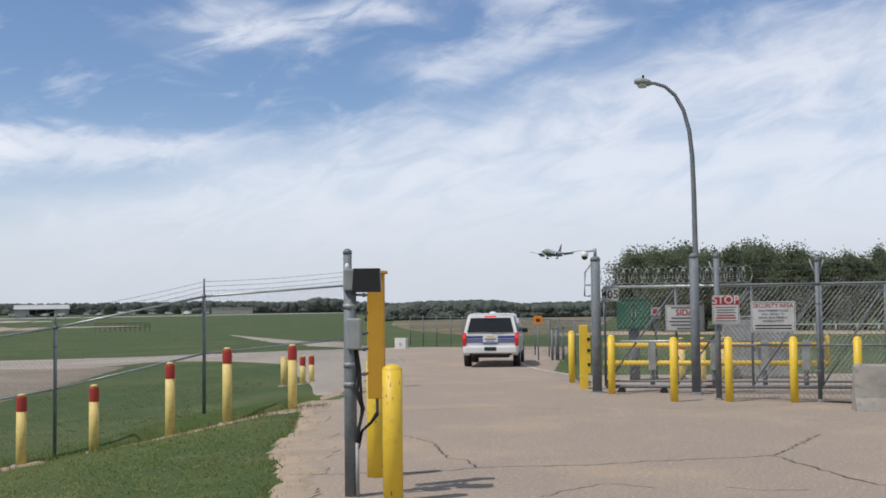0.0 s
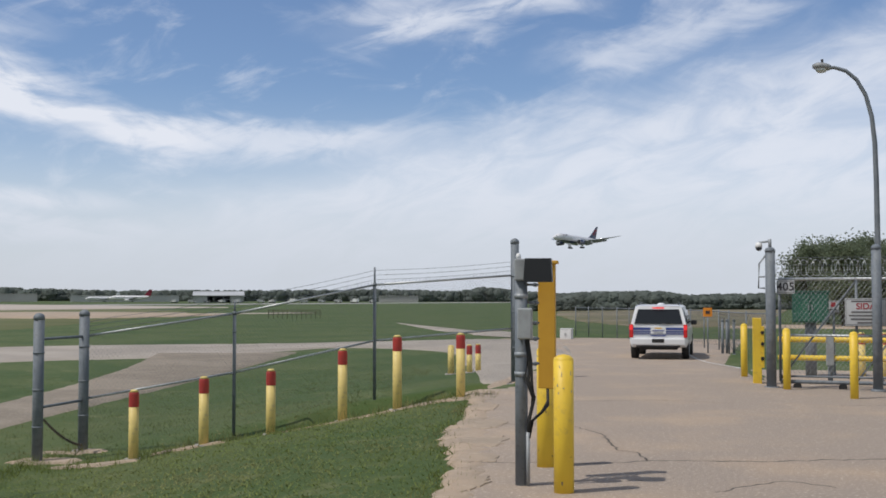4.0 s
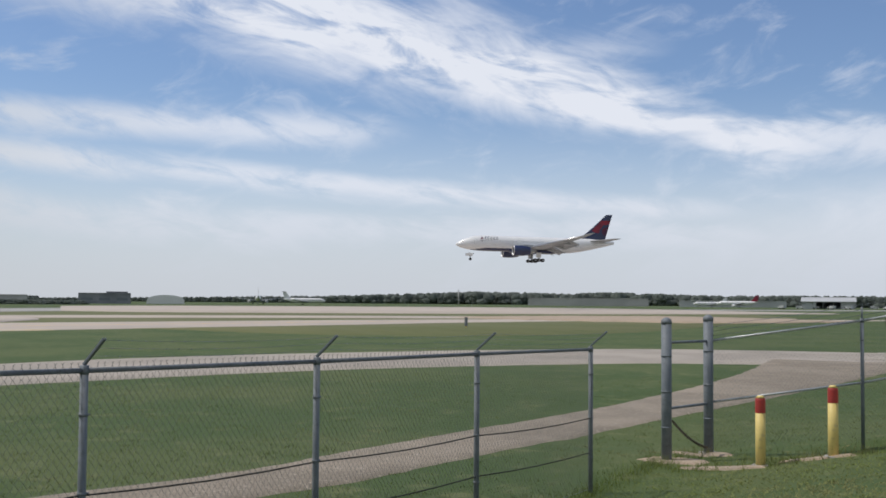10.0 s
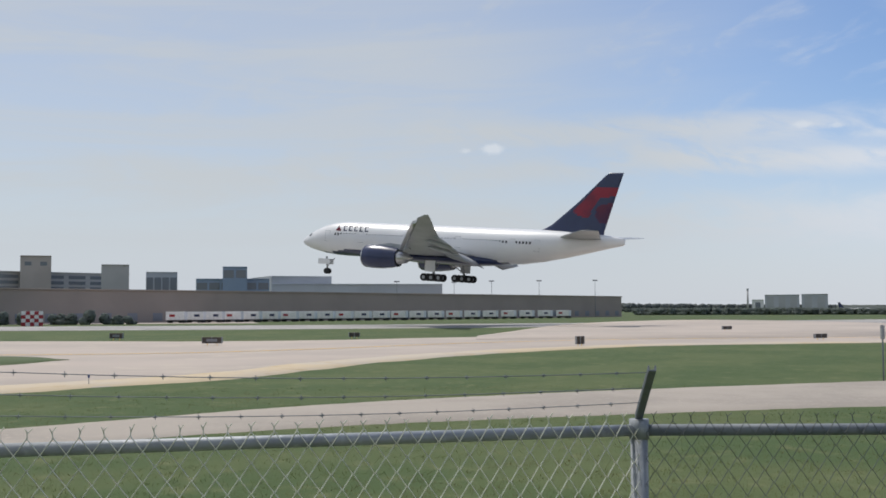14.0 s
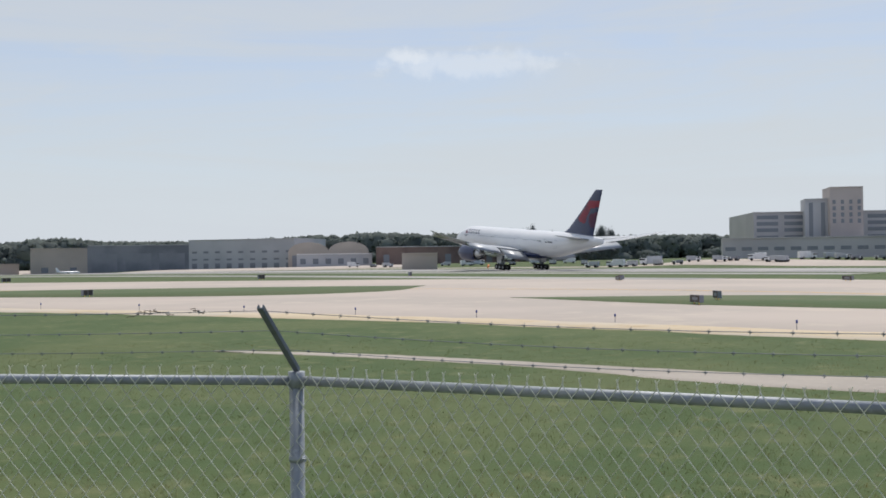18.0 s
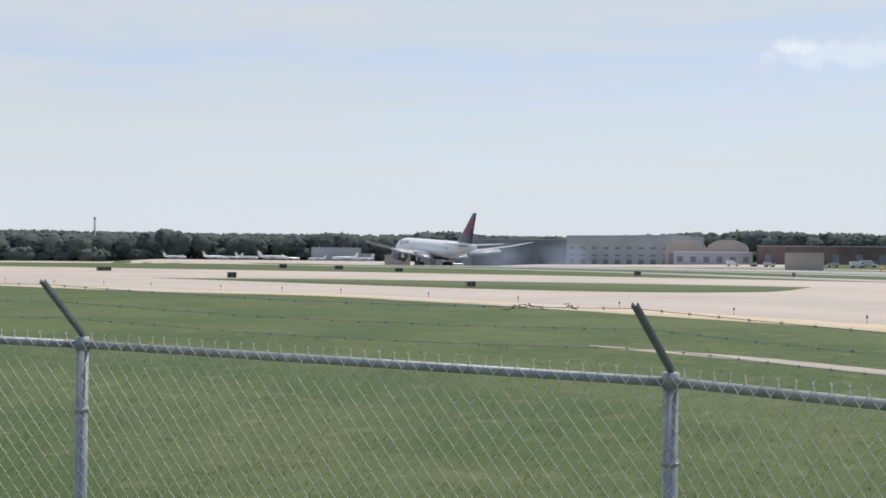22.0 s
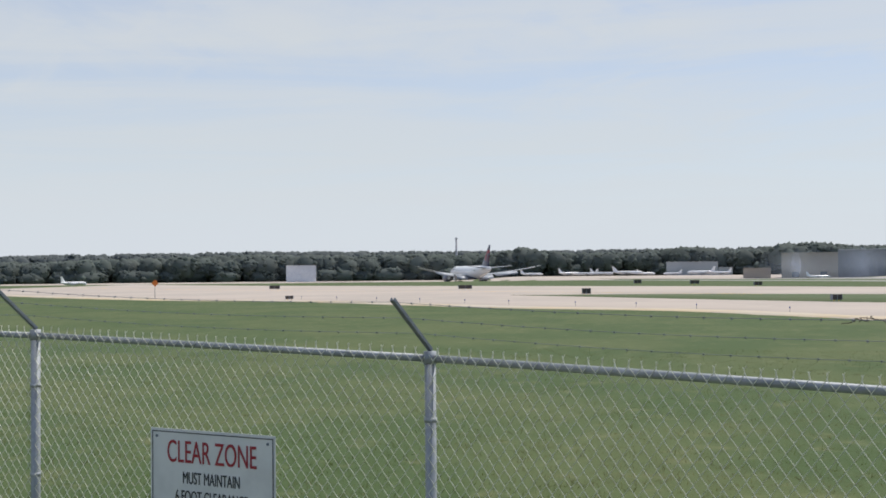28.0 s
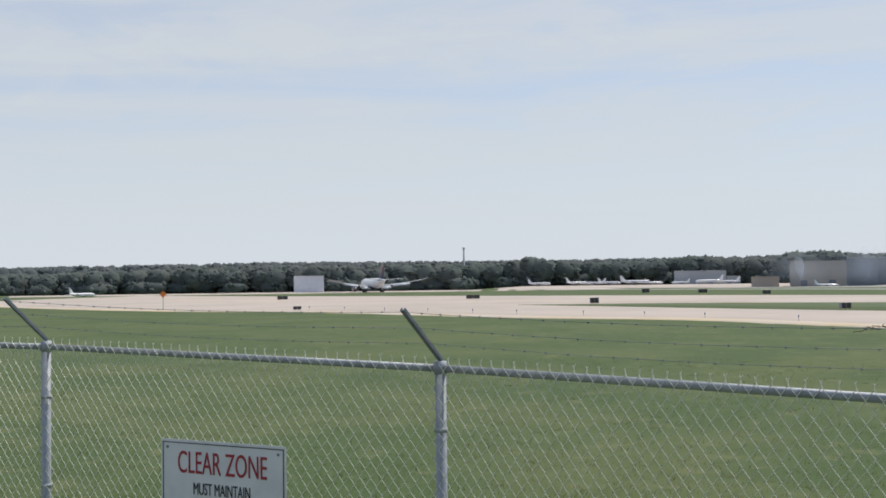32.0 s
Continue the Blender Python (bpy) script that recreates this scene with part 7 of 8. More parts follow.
# parked aircraft
def small_jet(name, x, y, heading, length, label, tail=M_HULL, high_tail=False, z=None):
    """A smaller jet; x forward, origin under the wheels."""
    k = length / 37.0
    th = empty(name, pose(x, y, land(x, y) + 0.05 if z is None else z, 0, 0, heading), label, "airplane")
    bm = bmesh.new()
    loft(bm, [[(px * k, w * k * math.cos(2 * math.pi * j / 18), (zc + h * math.sin(2 * math.pi * j / 18)) * k) for j in range(18)] for px, w, zc, h in
              ((18.5, 0.1, 3.4, 0.1), (17.9, 0.9, 3.5, 0.9), (16, 1.6, 3.75, 1.65), (13.5, 1.95, 3.9, 2.0), (-8, 1.95, 3.9, 2.0), (-13, 1.3, 4.4, 1.4), (-17.5, 0.4, 4.9, 0.5), (-18.5, 0.15, 5.0, 0.2))])
    part("fuselage", bm, M_HULL, th)
    bm = bmesh.new()
    rings = [[(px * k, t * k * s, pz * k) for px, s in ((l, 0), ((l + tr) / 2, 1), (tr, 0), ((l + tr) / 2, -1))] for l, tr, pz, t in ((-11.5, -17.5, 5.4, 0.25), (-16.3, -19.0, 11.4, 0.1))]
    loft(bm, rings, smooth=False)
    part("fin", bm, tail, th)
    zt = 11.2 if high_tail else 5.4
    for s in (1, -1):
        bm = bmesh.new()
        wing_half(bm, s, tuple((a * k, b * k, c * k, d * k, e * k) for a, b, c, d, e in ((0.2, -15.5, -18.6, zt, 0.15), (6.0, -18.2, -19.6, zt + 0.4, 0.05))))
        part("tailplane", bm, M_WING, th)
        bm = bmesh.new()
        wing_half(bm, s, tuple((a * k, b * k, c * k, d * k, e * k) for a, b, c, d, e in ((1.2, 4.5, -3.5, 2.6, 0.5), (6.0, 1.2, -3.3, 3.1, 0.3), (17.0, -5.4, -7.0, 4.2, 0.08))))
        part("wing", bm, M_WING, th)
        ex, ey, ez = (-8.5, 2.9, 4.7) if high_tail else (3.0, 5.8, 1.7)
        bm = bmesh.new()
        loft(bm, [[((ex + dx) * k, (s * ey + r * math.cos(j * math.pi / 7)) * k, (ez + r * math.sin(j * math.pi / 7)) * k) for j in range(14)] for dx, r in ((2.0, 0.85), (1.6, 1.05), (-0.5, 1.0), (-2.0, 0.65))])
        part("engine", bm, M_HULL, th)
        part_from(lambda bm: rod(bm, (-1.5 * k, s * 3.4 * k, 0.6 * k), (-1.5 * k, s * 3.0 * k, 2.6 * k), 0.14 * k, n=8), "gear_leg", M_WING, th)
        part_from(lambda bm: rod(bm, (-1.5 * k, (s * 3.4 - 0.4) * k, 0.58 * k), (-1.5 * k, (s * 3.4 + 0.4) * k, 0.58 * k), 0.58 * k, n=14), "tyres", M_DARK, th)
        part_from(lambda bm: box(bm, 2.0 * k, s * 1.93 * k, 4.4 * k, 26 * k, 0.06, 0.28 * k), "window_row", M_PANE, th)
    part_from(lambda bm: rod(bm, (13.5 * k, 0, 0.4 * k), (13.5 * k, 0, 2.4 * k), 0.1 * k, n=8), "nose_leg", M_WING, th)
    part_from(lambda bm: rod(bm, (13.5 * k, -0.3 * k, 0.42 * k), (13.5 * k, 0.3 * k, 0.42 * k), 0.42 * k, n=12), "nose_tyre", M_DARK, th)
    part_from(lambda bm: box(bm, 16.6 * k, 0, 4.6 * k, 0.9 * k, 2.3 * k, 0.45 * k, 0.05), "cockpit_glass", M_PANE, th)
    return th


TAXI_FROM, TAXI_TO, TAXI_HEAD = polar(-136.4, 545), polar(-134.4, 545), 96
taxi_jet = small_jet("taxiing_airliner", *TAXI_FROM, TAXI_HEAD, 50, "white twin-engined airliner taxiing beyond the runway", M_NAVY)
for az, d, hd, ln, tl, hi, lb in ((-25.7, 800, -155, 28, M_CRIMSON, False, "parked white airliner with a red tail"), (-27.0, 820, -140, 24, M_HULL, True, "parked white regional jet"), (-49.6, 760, 140, 36, M_HULL, False, "distant white airliner on a taxiway"),
                                  (-47.3, 700, 40, 26, M_HULL, True, "distant white jet with a tall tail"), (-65.2, 620, 30, 20, M_NAVY, False, "distant white airliner with a dark tail")):
    small_jet("parked_airliner", *polar(az, d, EYE_A), hd, ln, lb, tl, hi)
for az, d, hd, ln, hi in ((-171.1, 790, 178, 16, True), (-169.2, 800, 200, 18, True), (-168.3, 790, -35, 16, True), (-167.6, 800, 150, 17, True), (-166.3, 780, 176, 21, True), (-165.4, 805, 190, 14, True), (-164.1, 800, -8, 13, True), (-162.7, 790, 4, 20, True),
                          (-161.8, 800, -4, 16, True), (-157.2, 628, 176, 13, False), (166.3, 560, 240, 17, True)):
    small_jet("business_jet", *polar(az, d), hd, ln, "small white business jet parked on the apron", M_HULL, hi)


# airfield signs, lights and posts
def airfield_sign(x, y, w, h, turn, label="dark airfield guidance sign on short legs", mat=None, legs=0.15):
    th = empty("airfield_sign", pose(x, y, land(x, y) + 0.03, 0, 0, turn), label, "airfield sign", "airfield signs")
    part_from(lambda bm: box(bm, 0, 0, legs + h / 2, w, 0.22, h, 0.02), "box", mat or M_SIGND, th)
    m = max(2, round(w / 0.9))
    for k in range(m + 1):
        part_from(lambda bm: box(bm, -w / 2 + w * k / m, 0, legs + h / 2, 0.05, 0.25, h * 1.04, 0.008), "frame", M_GREYD, th)
    for k in range(m):
        part_from(lambda bm: rod(bm, (-w / 2 + w * (k + 0.5) / m, 0, -0.05), (-w / 2 + w * (k + 0.5) / m, 0, legs + 0.02), 0.03, n=6), "leg", M_YLINE, th)
    part_from(lambda bm: box(bm, 0.0, -0.118, legs + h / 2, w * 0.55, 0.012, h * 0.42), "text_bar", M_GREYD, th)


for t_ in ((-56.5, -37.5, 1.45, 0.50, 62), (-42.4, -87.5, 1.3, 0.55, 25), (-62.3, -40.2, 1.35, 0.55, 50), (-104, -83, 2.4, 0.55, 55), (-92, -9, 1.8, 0.6, 80), (-110, -58, 2.1, 0.55, 60), (-111, -20, 1.5, 0.6, 75), (-140, -58, 2.0, 0.65, 65), (-108, -86, 2.2, 0.6, 55),
           (-65, -200, 2.2, 0.8, 20), (-58, -214, 1.9, 0.9, 20), (-67, -173, 1.8, 0.7, 20), (-29, -122, 1.1, 0.75, 5), (-20, -168, 2.4, 0.7, 10), (-95, -145, 2.6, 0.8, 35), (-120, -140, 2.0, 0.8, 40), (3, -112, 0.9, 0.4, 0), (10, -190, 2.0, 0.7, -5),
           (-75, 92, 0.5, 1.1, -40), (-96, 41, 1.6, 0.45, -65), (-84, 18, 0.7, 0.7, -75), (-112, 2, 1.2, 0.5, -85), (-140, 48, 1.7, 0.5, -65), (-125, 62, 1.2, 0.4, -62)):
    airfield_sign(t_[0], t_[1], t_[2] * 0.85, t_[3] * 0.8, t_[4])
for i, (x, y) in enumerate(spline([(-46, -8), (-41, -14), (-40.5, -30), (-38, -45), (-33.5, -60), (-27, -75), (-16, -90), (2, -116)], 6.2)):
    th = empty("edge_light", pose(x, y, land(x, y) + 0.03), "short taxiway edge marker on a stake", "edge light", "taxiway edge markers")
    part_from(lambda bm: rod(bm, (0, 0, -0.05), (0, 0, 0.24), 0.015, n=6), "stake", M_GREYD, th)
    part_from(lambda bm: rod(bm, (0, 0, 0.24), (0, 0, 0.36), 0.04, n=8), "lens", M_BLUE, th)
x, y = -43.5, 20.8
th = empty("marker_pole", pose(x, y, land(x, y)), "thin grey pole with a white plate in the grass", "pole")
part_from(lambda bm: rod(bm, (0, 0, -0.2), (0, 0, 2.05), 0.03, n=8), "pole", M_GALVD, th)
part_from(lambda bm: box(bm, 0, 0, 1.78, 0.12, 0.12, 0.5, 0.01), "plate", M_GREYP, th)
x, y = polar(170.1, 128)
th = empty("diamond_sign", pose(x, y, land(x, y), 0, 0, -170), "orange diamond sign on a thin post by the taxiway", "sign")
part_from(lambda bm: box(bm, 0, 0, 1.78, 0.55, 0.02, 0.55, 0.0, m=None), "plate", M_ORANGE, th).matrix_basis = Matrix.Translation((0, 0, 1.78)) @ Matrix.Rotation(radians(45), 4, "Y") @ Matrix.Translation((0, 0, -1.78))
part_from(lambda bm: rod(bm, (0, 0.03, -0.1), (0, 0.03, 1.8), 0.03, n=8), "post", M_GALVD, th)
x, y = polar(-136.5, 300)
part_from(lambda bm: (tube(bm, [(0, 0, 0), (0, 0, 0.9), (0.4, 0, 1.1), (1.6, 0, 1.0), (2.2, 0, 0.5)], [0.06, 0.06, 0.3, 0.22, 0.12], 8)), "windsock", M_ORANGE, None).matrix_basis = pose(x, y, land(x, y), 0, 0, 40)
tagged(bpy.data.objects["windsock"], "red windsock hanging low beside the runway", "windsock")
# low white rail and approach frame
x, y = polar(-17.7, 152, EYE_A)
th = empty("approach_frame", pose(x, y, land(x, y), 0, 0, 16), "low rusty approach light frame in the grass", "frame")
for k in range(12):
    part_from(lambda bm: rod(bm, (k * 0.62 - 3.4, 0, -0.1), (k * 0.62 - 3.4, 0, 1.15), 0.035, n=6), "upright", M_BARK, th)
for z in (0.6, 0.85, 1.12):
    part_from(lambda bm: rod(bm, (-3.5, 0, z), (3.5, 0, z), 0.035, n=6), "rail", M_BARK, th)
th = empty("guard_rail", pose(0, 0, 0), "long thin grey guard rail beyond the fence", "guard rail")
a, b = polar(13.5, 90, EYE_A), polar(26, 88, EYE_A)
for k in range(14):
    x, y = a[0] + (b[0] - a[0]) * k / 13, a[1] + (b[1] - a[1]) * k / 13
    part_from(lambda bm: rod(bm, (x, y, land(x, y) - 0.2), (x, y, land(x, y) + 0.6), 0.06, n=6), "post", M_GREYP, th)
part_from(lambda bm: tube(bm, [(*a, land(*a) + 0.6), (*b, land(*b) + 0.6)], 0.06, 6), "rail", M_GREYP, th)


# ---- grass, cracks, weeds and other small things ----
def turf(name, spots, label, blades=5, tall=(0.05, 0.11), spread=0.06, seed=1, mat=None, width=0.006, flat=True):
    """Tufts of single blades standing on the land at the given spots."""
    rng = np.random.default_rng(seed)
    base = np.array([(x, y, land(x, y) - 0.01) for x, y in spots])
    p = np.repeat(base, blades, axis=0)
    n = len(p)
    p[:, :2] += rng.normal(0, spread, (n, 2))
    h = rng.uniform(tall[0], tall[1], n)
    a = rng.uniform(0, 2 * math.pi, n)
    side = np.stack([np.cos(a), np.sin(a), np.zeros(n)], 1) * (width * rng.uniform(0.7, 1.4, n))[:, None]
    if flat:  # mown turf: blades bent over, all ways
        reach = h * rng.uniform(0.9, 1.5, n)
        tip = p + np.stack([-np.sin(a) * reach, np.cos(a) * reach, h * rng.uniform(0.35, 0.8, n)], 1)
    else:
        lean = rng.normal(0, 0.5, (n, 2)) * h[:, None]
        tip = p + np.stack([lean[:, 0], lean[:, 1], h], 1)
    vs = np.stack([p - side, p + side, tip], 1).reshape(-1, 3)
    me = bpy.data.meshes.new(name)
    me.from_pydata(vs.tolist(), [], np.arange(n * 3).reshape(-1, 3).tolist())
    return tagged(mesh_part(name, me, mat or M_BLADE), label, "grass", kind="stuff")


def scatter_turf():
    rnd = random.Random(77)
    road = [(-1.1, -6), (-1.4, 2), (-1.55, 9.5), (-1.8, 11.5), (-2.25, 13.5), (-2.4, 16.5), (-3.05, 19.8), (-3.2, 23), (40, 23), (40, -6)]
    bank, field, edge = [], [], []
    while len(bank) < 24000:
        x, y = rnd.uniform(-10.5, -1.0), rnd.uniform(-6, 21)
        if y > 2 and rnd.random() > 0.35 + 0.04 * (20 - y):
            continue
        if inside(x, y, COMPOUND) and not inside(x + rnd.gauss(0, 0.11), y, road):
            bank.append((x, y))
    while len(field) < 46000:
        a, d = radians(rnd.uniform(-205, -4)), 6.0 + 34 * rnd.random() ** 1.5
        x, y = -3.6 + d * math.sin(a), 1.2 + d * math.cos(a)
        if inside(x, y, COMPOUND) or any(inside(x, y, p) for p in PAVED) or (x > -3.3 and y > 0):
            continue
        field.append((x, y))
    for (ax, ay), (bx, by) in zip(FENCE[3:], FENCE[4:]):
        for k in range(int(math.hypot(bx - ax, by - ay) * 26)):
            t = rnd.random()
            edge.append((ax + (bx - ax) * t + rnd.gauss(0, 0.12), ay + (by - ay) * t + rnd.gauss(0, 0.12)))
    for k in range(260):
        t = rnd.random()
        edge.append((-9.0 + 6.4 * t + rnd.gauss(0, 0.2), 15.9 + 2.9 * t + rnd.gauss(0, 0.25)))
    turf("bank_grass", bank, "rough green grass on the bank inside the fence", 6, (0.025, 0.055), 0.09, 1, None, 0.008)
    turf("field_grass", field, "green and straw-coloured field grass beyond the fence", 4, (0.03, 0.075), 0.10, 2, M_BLADEF, 0.006)
    turf("field_tufts", field[::3], "standing tufts of field grass beyond the fence", 5, (0.03, 0.075), 0.09, 5, M_TUFT, 0.006, False)
    turf("fence_weeds", edge, "longer grass and weeds along the fence foot", 5, (0.08, 0.22), 0.07, 3, M_WEED, 0.005, False)
    turf("dry_stalks", [(x + 0.2, y) for x, y in field[::5] if math.sin(x * 0.7) + math.sin(y * 0.45 + x * 0.2) > 0.35], "pale dry stalks in patches of the field grass", 5, (0.02, 0.05), 0.16, 4, M_STRAW, 0.006)


scatter_turf()


def crack(pts, width, seed, name="road_crack", label="dark tarred crack wandering over the road"):
    """A thin ragged dark line lying on the road."""
    rnd = random.Random(seed)
    line = spline(pts, 0.09)
    vs, fs = [], []
    for i, (x, y) in enumerate(line):
        a, b = line[max(0, i - 1)], line[min(len(line) - 1, i + 1)]
        l = math.hypot(b[0] - a[0], b[1] - a[1]) or 1.0
        nx, ny = -(b[1] - a[1]) / l, (b[0] - a[0]) / l
        j = rnd.gauss(0, 0.02)
        for s in (-1, 1):
            w = width * 0.75 * rnd.uniform(0.3, 1.3)
            vs.append((x + nx * (j + s * w), y + ny * (j + s * w), land(x, y) + 0.037))
    for i in range(len(line) - 1):
        fs.append((2 * i, 2 * i + 1, 2 * i + 3, 2 * i + 2))
    me = bpy.data.meshes.new(name)
    me.from_pydata(vs, [], fs)
    if sum(p.normal.z for p in me.polygons) < 0:
        me.flip_normals()
    tagged(mesh_part(name, me, M_CRACK), label, "crack", kind="structure")


crack([(-0.36, 11.32), (0.09, 11.6), (0.63, 11.69), (1.3, 11.78), (2.02, 12.05), (2.74, 12.22), (3.26, 12.38)], 0.028, 1)
crack([(3.26, 12.38), (3.74, 13.21), (4.33, 14.34)], 0.024, 2)
crack([(3.26, 12.38), (3.43, 11.62), (3.58, 10.84), (3.73, 10.3)], 0.026, 3)
crack([(-0.44, 13.77), (-0.2, 12.36), (-0.02, 12.22), (0.09, 11.6)], 0.02, 4)
crack([(-1.75, 11.15), (-1.1, 11.28), (-0.36, 11.32)], 0.024, 9)
crack([(-2.5, 18.0), (-1.8, 18.1), (-1.2, 18.06), (-0.68, 18.15)], 0.022, 10)
crack([(-2.1, 14.7), (-1.5, 14.62), (-1.0, 14.75), (-0.44, 13.77)], 0.018, 11)
crack([(-0.68, 18.15), (0.37, 18.47), (1.42, 18.14)], 0.018, 5)
crack([(0.66, 9.84), (0.91, 10.18), (1.36, 10.53), (1.68, 10.24)], 0.018, 6)
crack([(2.33, 10.31), (2.57, 10.12), (3.01, 10.14)], 0.018, 7)
crack([(3.02, 18.41), (4.14, 18.74), (5.28, 19.01)], 0.016, 8)


def dirt_patch(x, y, rx, ry, seed, lift=0.036, mat=None, label="patch of loose sandy dirt"):
    rnd = random.Random(seed)
    n, rows = 40, 4
    wob = [rnd.uniform(0.6, 1.2) for _ in range(n)]
    wob = [(wob[k - 1] + wob[k] + wob[(k + 1) % n]) / 3 * rnd.uniform(0.85, 1.12) for k in range(n)]
    vs, fs = [(x, y, land(x, y) + lift)], []
    for r in range(1, rows + 1):
        for k in range(n):
            a = 2 * math.pi * k / n
            px, py = x + rx * wob[k] * r / rows * math.cos(a), y + ry * wob[k] * r / rows * math.sin(a)
            vs.append((px, py, land(px, py) + lift * (1.0 if r < rows else -0.8)))
    for k in range(n):
        fs.append((0, 1 + k, 1 + (k + 1) % n))
        for r in range(rows - 1):
            a, b = 1 + r * n, 1 + (r + 1) * n
            fs.append((a + k, b + k, b + (k + 1) % n, a + (k + 1) % n))
    me = bpy.data.meshes.new("dirt")
    me.from_pydata(vs, [], fs)
    tagged(mesh_part("dirt", me, mat or M_DIRT), label, "dirt", kind="structure")


for i, (x, y, rx, ry) in enumerate(((-9.4, 16.9, 0.75, 0.45), (-9.55, 18.1, 0.7, 0.4), (-8.2, 16.2, 0.9, 0.22), (-6.9, 16.7, 0.7, 0.16), (-5.3, 17.6, 0.9, 0.18), (-3.4, 18.6, 0.8, 0.25))):
    dirt_patch(x, y, rx, ry, 40 + i, 0.03)
for i, (x, y, rx, ry) in enumerate(((-1.75, 12.9, 0.42, 0.7), (-1.6, 11.5, 0.32, 0.55), (-1.95, 14.6, 0.35, 0.8), (-2.3, 16.8, 0.3, 0.9), (-1.45, 9.9, 0.25, 0.6), (-2.75, 19.3, 0.35, 0.7))):
    dirt_patch(x, y, rx, ry, 60 + i, 0.046)
turf("verge_weeds", [(x + 0.13 * math.sin(i * 2.7), y) for i, (x, y) in enumerate(spline([(-1.55, 8.6), (-1.75, 10.6), (-2.0, 12.2), (-2.3, 13.6), (-2.42, 15.5), (-2.6, 17.4), (-3.05, 19.6)], 0.06))], "ragged grass tufts creeping over the dirt verge", 5, (0.04, 0.10), 0.09, 12, M_WEED, 0.006, False)
paving("bollard_dirt", [(-5.1, 17.68), (-4.6, 17.95), (-3.95, 18.3), (-3.4, 18.7), (-2.85, 19.0)], [(-5.05, 17.64), (-4.5, 17.8), (-3.85, 18.05), (-3.25, 18.35), (-2.7, 18.6)], M_DIRT, 0.035, "line of bare dirt along the feet of the bollards", "dirt", 60, 4, 0.06)


# short rail closing the gap between the corner posts
th = empty("cross_rail", pose(0, 0, 0), "grey pipe rails joining the two corner posts", "rail")
for z0, z1 in ((1.0, 1.0), (-0.1, -0.1)):
    part_from(lambda bm: rod(bm, (-9.55, 16.9, z0), (-9.5, 18.22, z1), 0.024, n=10), "rail", M_GALVD, th)


# chain slung between the two corner posts
def chain():
    th = empty("chain", pose(0, 0, 0), "rusty chain slung between the corner posts", "chain")
    a, b = Vector((-9.5, 16.95, -0.30)), Vector((-9.47, 18.15, -0.86))
    n = 26
    link = None
    for k in range(n):
        t = (k + 0.5) / n
        p = a.lerp(b, t) - Vector((0, 0, 0.08 * 4 * t * (1 - t)))
        q = a.lerp(b, t + 0.02) - Vector((0, 0, 0.08 * 4 * (t + 0.02) * (0.98 - t)))
        m = Matrix.Translation(p) @ (q - p).to_track_quat("X", "Z").to_matrix().to_4x4() @ Matrix.Rotation(radians(90 * (k % 2)), 4, "X")
        if link is None:
            bm = bmesh.new()
            tube(bm, [(0.036 * math.cos(j * math.pi / 5), 0.02 * math.sin(j * math.pi / 5), 0) for j in range(10)], 0.009, 5, closed=True)
            link = part("link", bm, M_BARE, th)
            link.matrix_basis = m
        else:
            again(link, th, m)


chain()


# strands of wire above the sloping fence, on thin stakes
def slope_wires():
    th = empty("wire_strands", pose(0, 0, 0), "three barbed strands on thin stakes above the sloping fence", "barbed wire")
    rails = [2.13, 1.92, 1.38, 1.0]
    for (x, y), z in zip(GATE_SIDE[1:3], rails[1:3]):
        bm = bmesh.new()
        rod(bm, (x, y, z), (x, y, z + (0.34 if z > 1.6 else 0.24)), 0.018, n=8)
        part("stake", bm, M_GALVD, th)
    for k in range(3):
        off = 0.10 + 0.09 * k
        bm = bmesh.new()
        pts = []
        for i in range(3):
            p, q = Vector((*GATE_SIDE[i], rails[i] + off)), Vector((*GATE_SIDE[i + 1], rails[i + 1] + off))
            pts += [p.lerp(q, t / 6) - Vector((0, 0, 0.03 * math.sin(math.pi * t / 6))) for t in range(6)]
        pts.append(Vector((*GATE_SIDE[3], rails[3] + off * 0.8)))
        tube(bm, pts, 0.0035, 4)
        for p, q in zip(pts, pts[1:]):
            for t in (0.2, 0.5, 0.8):
                c = p.lerp(q, t)
                rod(bm, c - Vector((0.012, 0, 0.02)), c + Vector((0.012, 0, 0.02)), 0.002, n=3)
        part("barbed_wire", bm, M_GALVD, th)


slope_wires()


# dry weeds caught on the barbed wire
def snagged_weed(p, along, seed):
    rnd = random.Random(seed)
    th = empty("snagged_weed", Matrix.Translation(p), "dry brown weed caught on the barbed wire", "weed")
    for k in range(3):
        bm = bmesh.new()
        s = rnd.uniform(-0.04, 0.04)
        pts = [along * s]
        for j in range(4):
            pts.append(pts[-1] + along * rnd.uniform(0.0, 0.022) * (1 if k % 2 else -1) + Vector((rnd.gauss(0, 0.006), rnd.gauss(0, 0.006), rnd.gauss(0.0, 0.004))))
        tube(bm, pts, [0.002, 0.0018, 0.0015, 0.0015, 0.001], 4)
        for q in pts[1:]:
            rod(bm, q, q + Vector((rnd.gauss(0, 0.006), rnd.gauss(0, 0.006), rnd.gauss(0, 0.004))), 0.002, 0.001, n=4)
        part("stalk", bm, M_BARK, th)


WEEDS = [(-5.60, -3.03, 1.46), (-5.67, -2.96, 1.465), (-5.76, -2.88, 1.47)]
for i, (x, y, z) in enumerate(WEEDS):
    snagged_weed(Vector((x, y, z)), _sd, 60 + i)

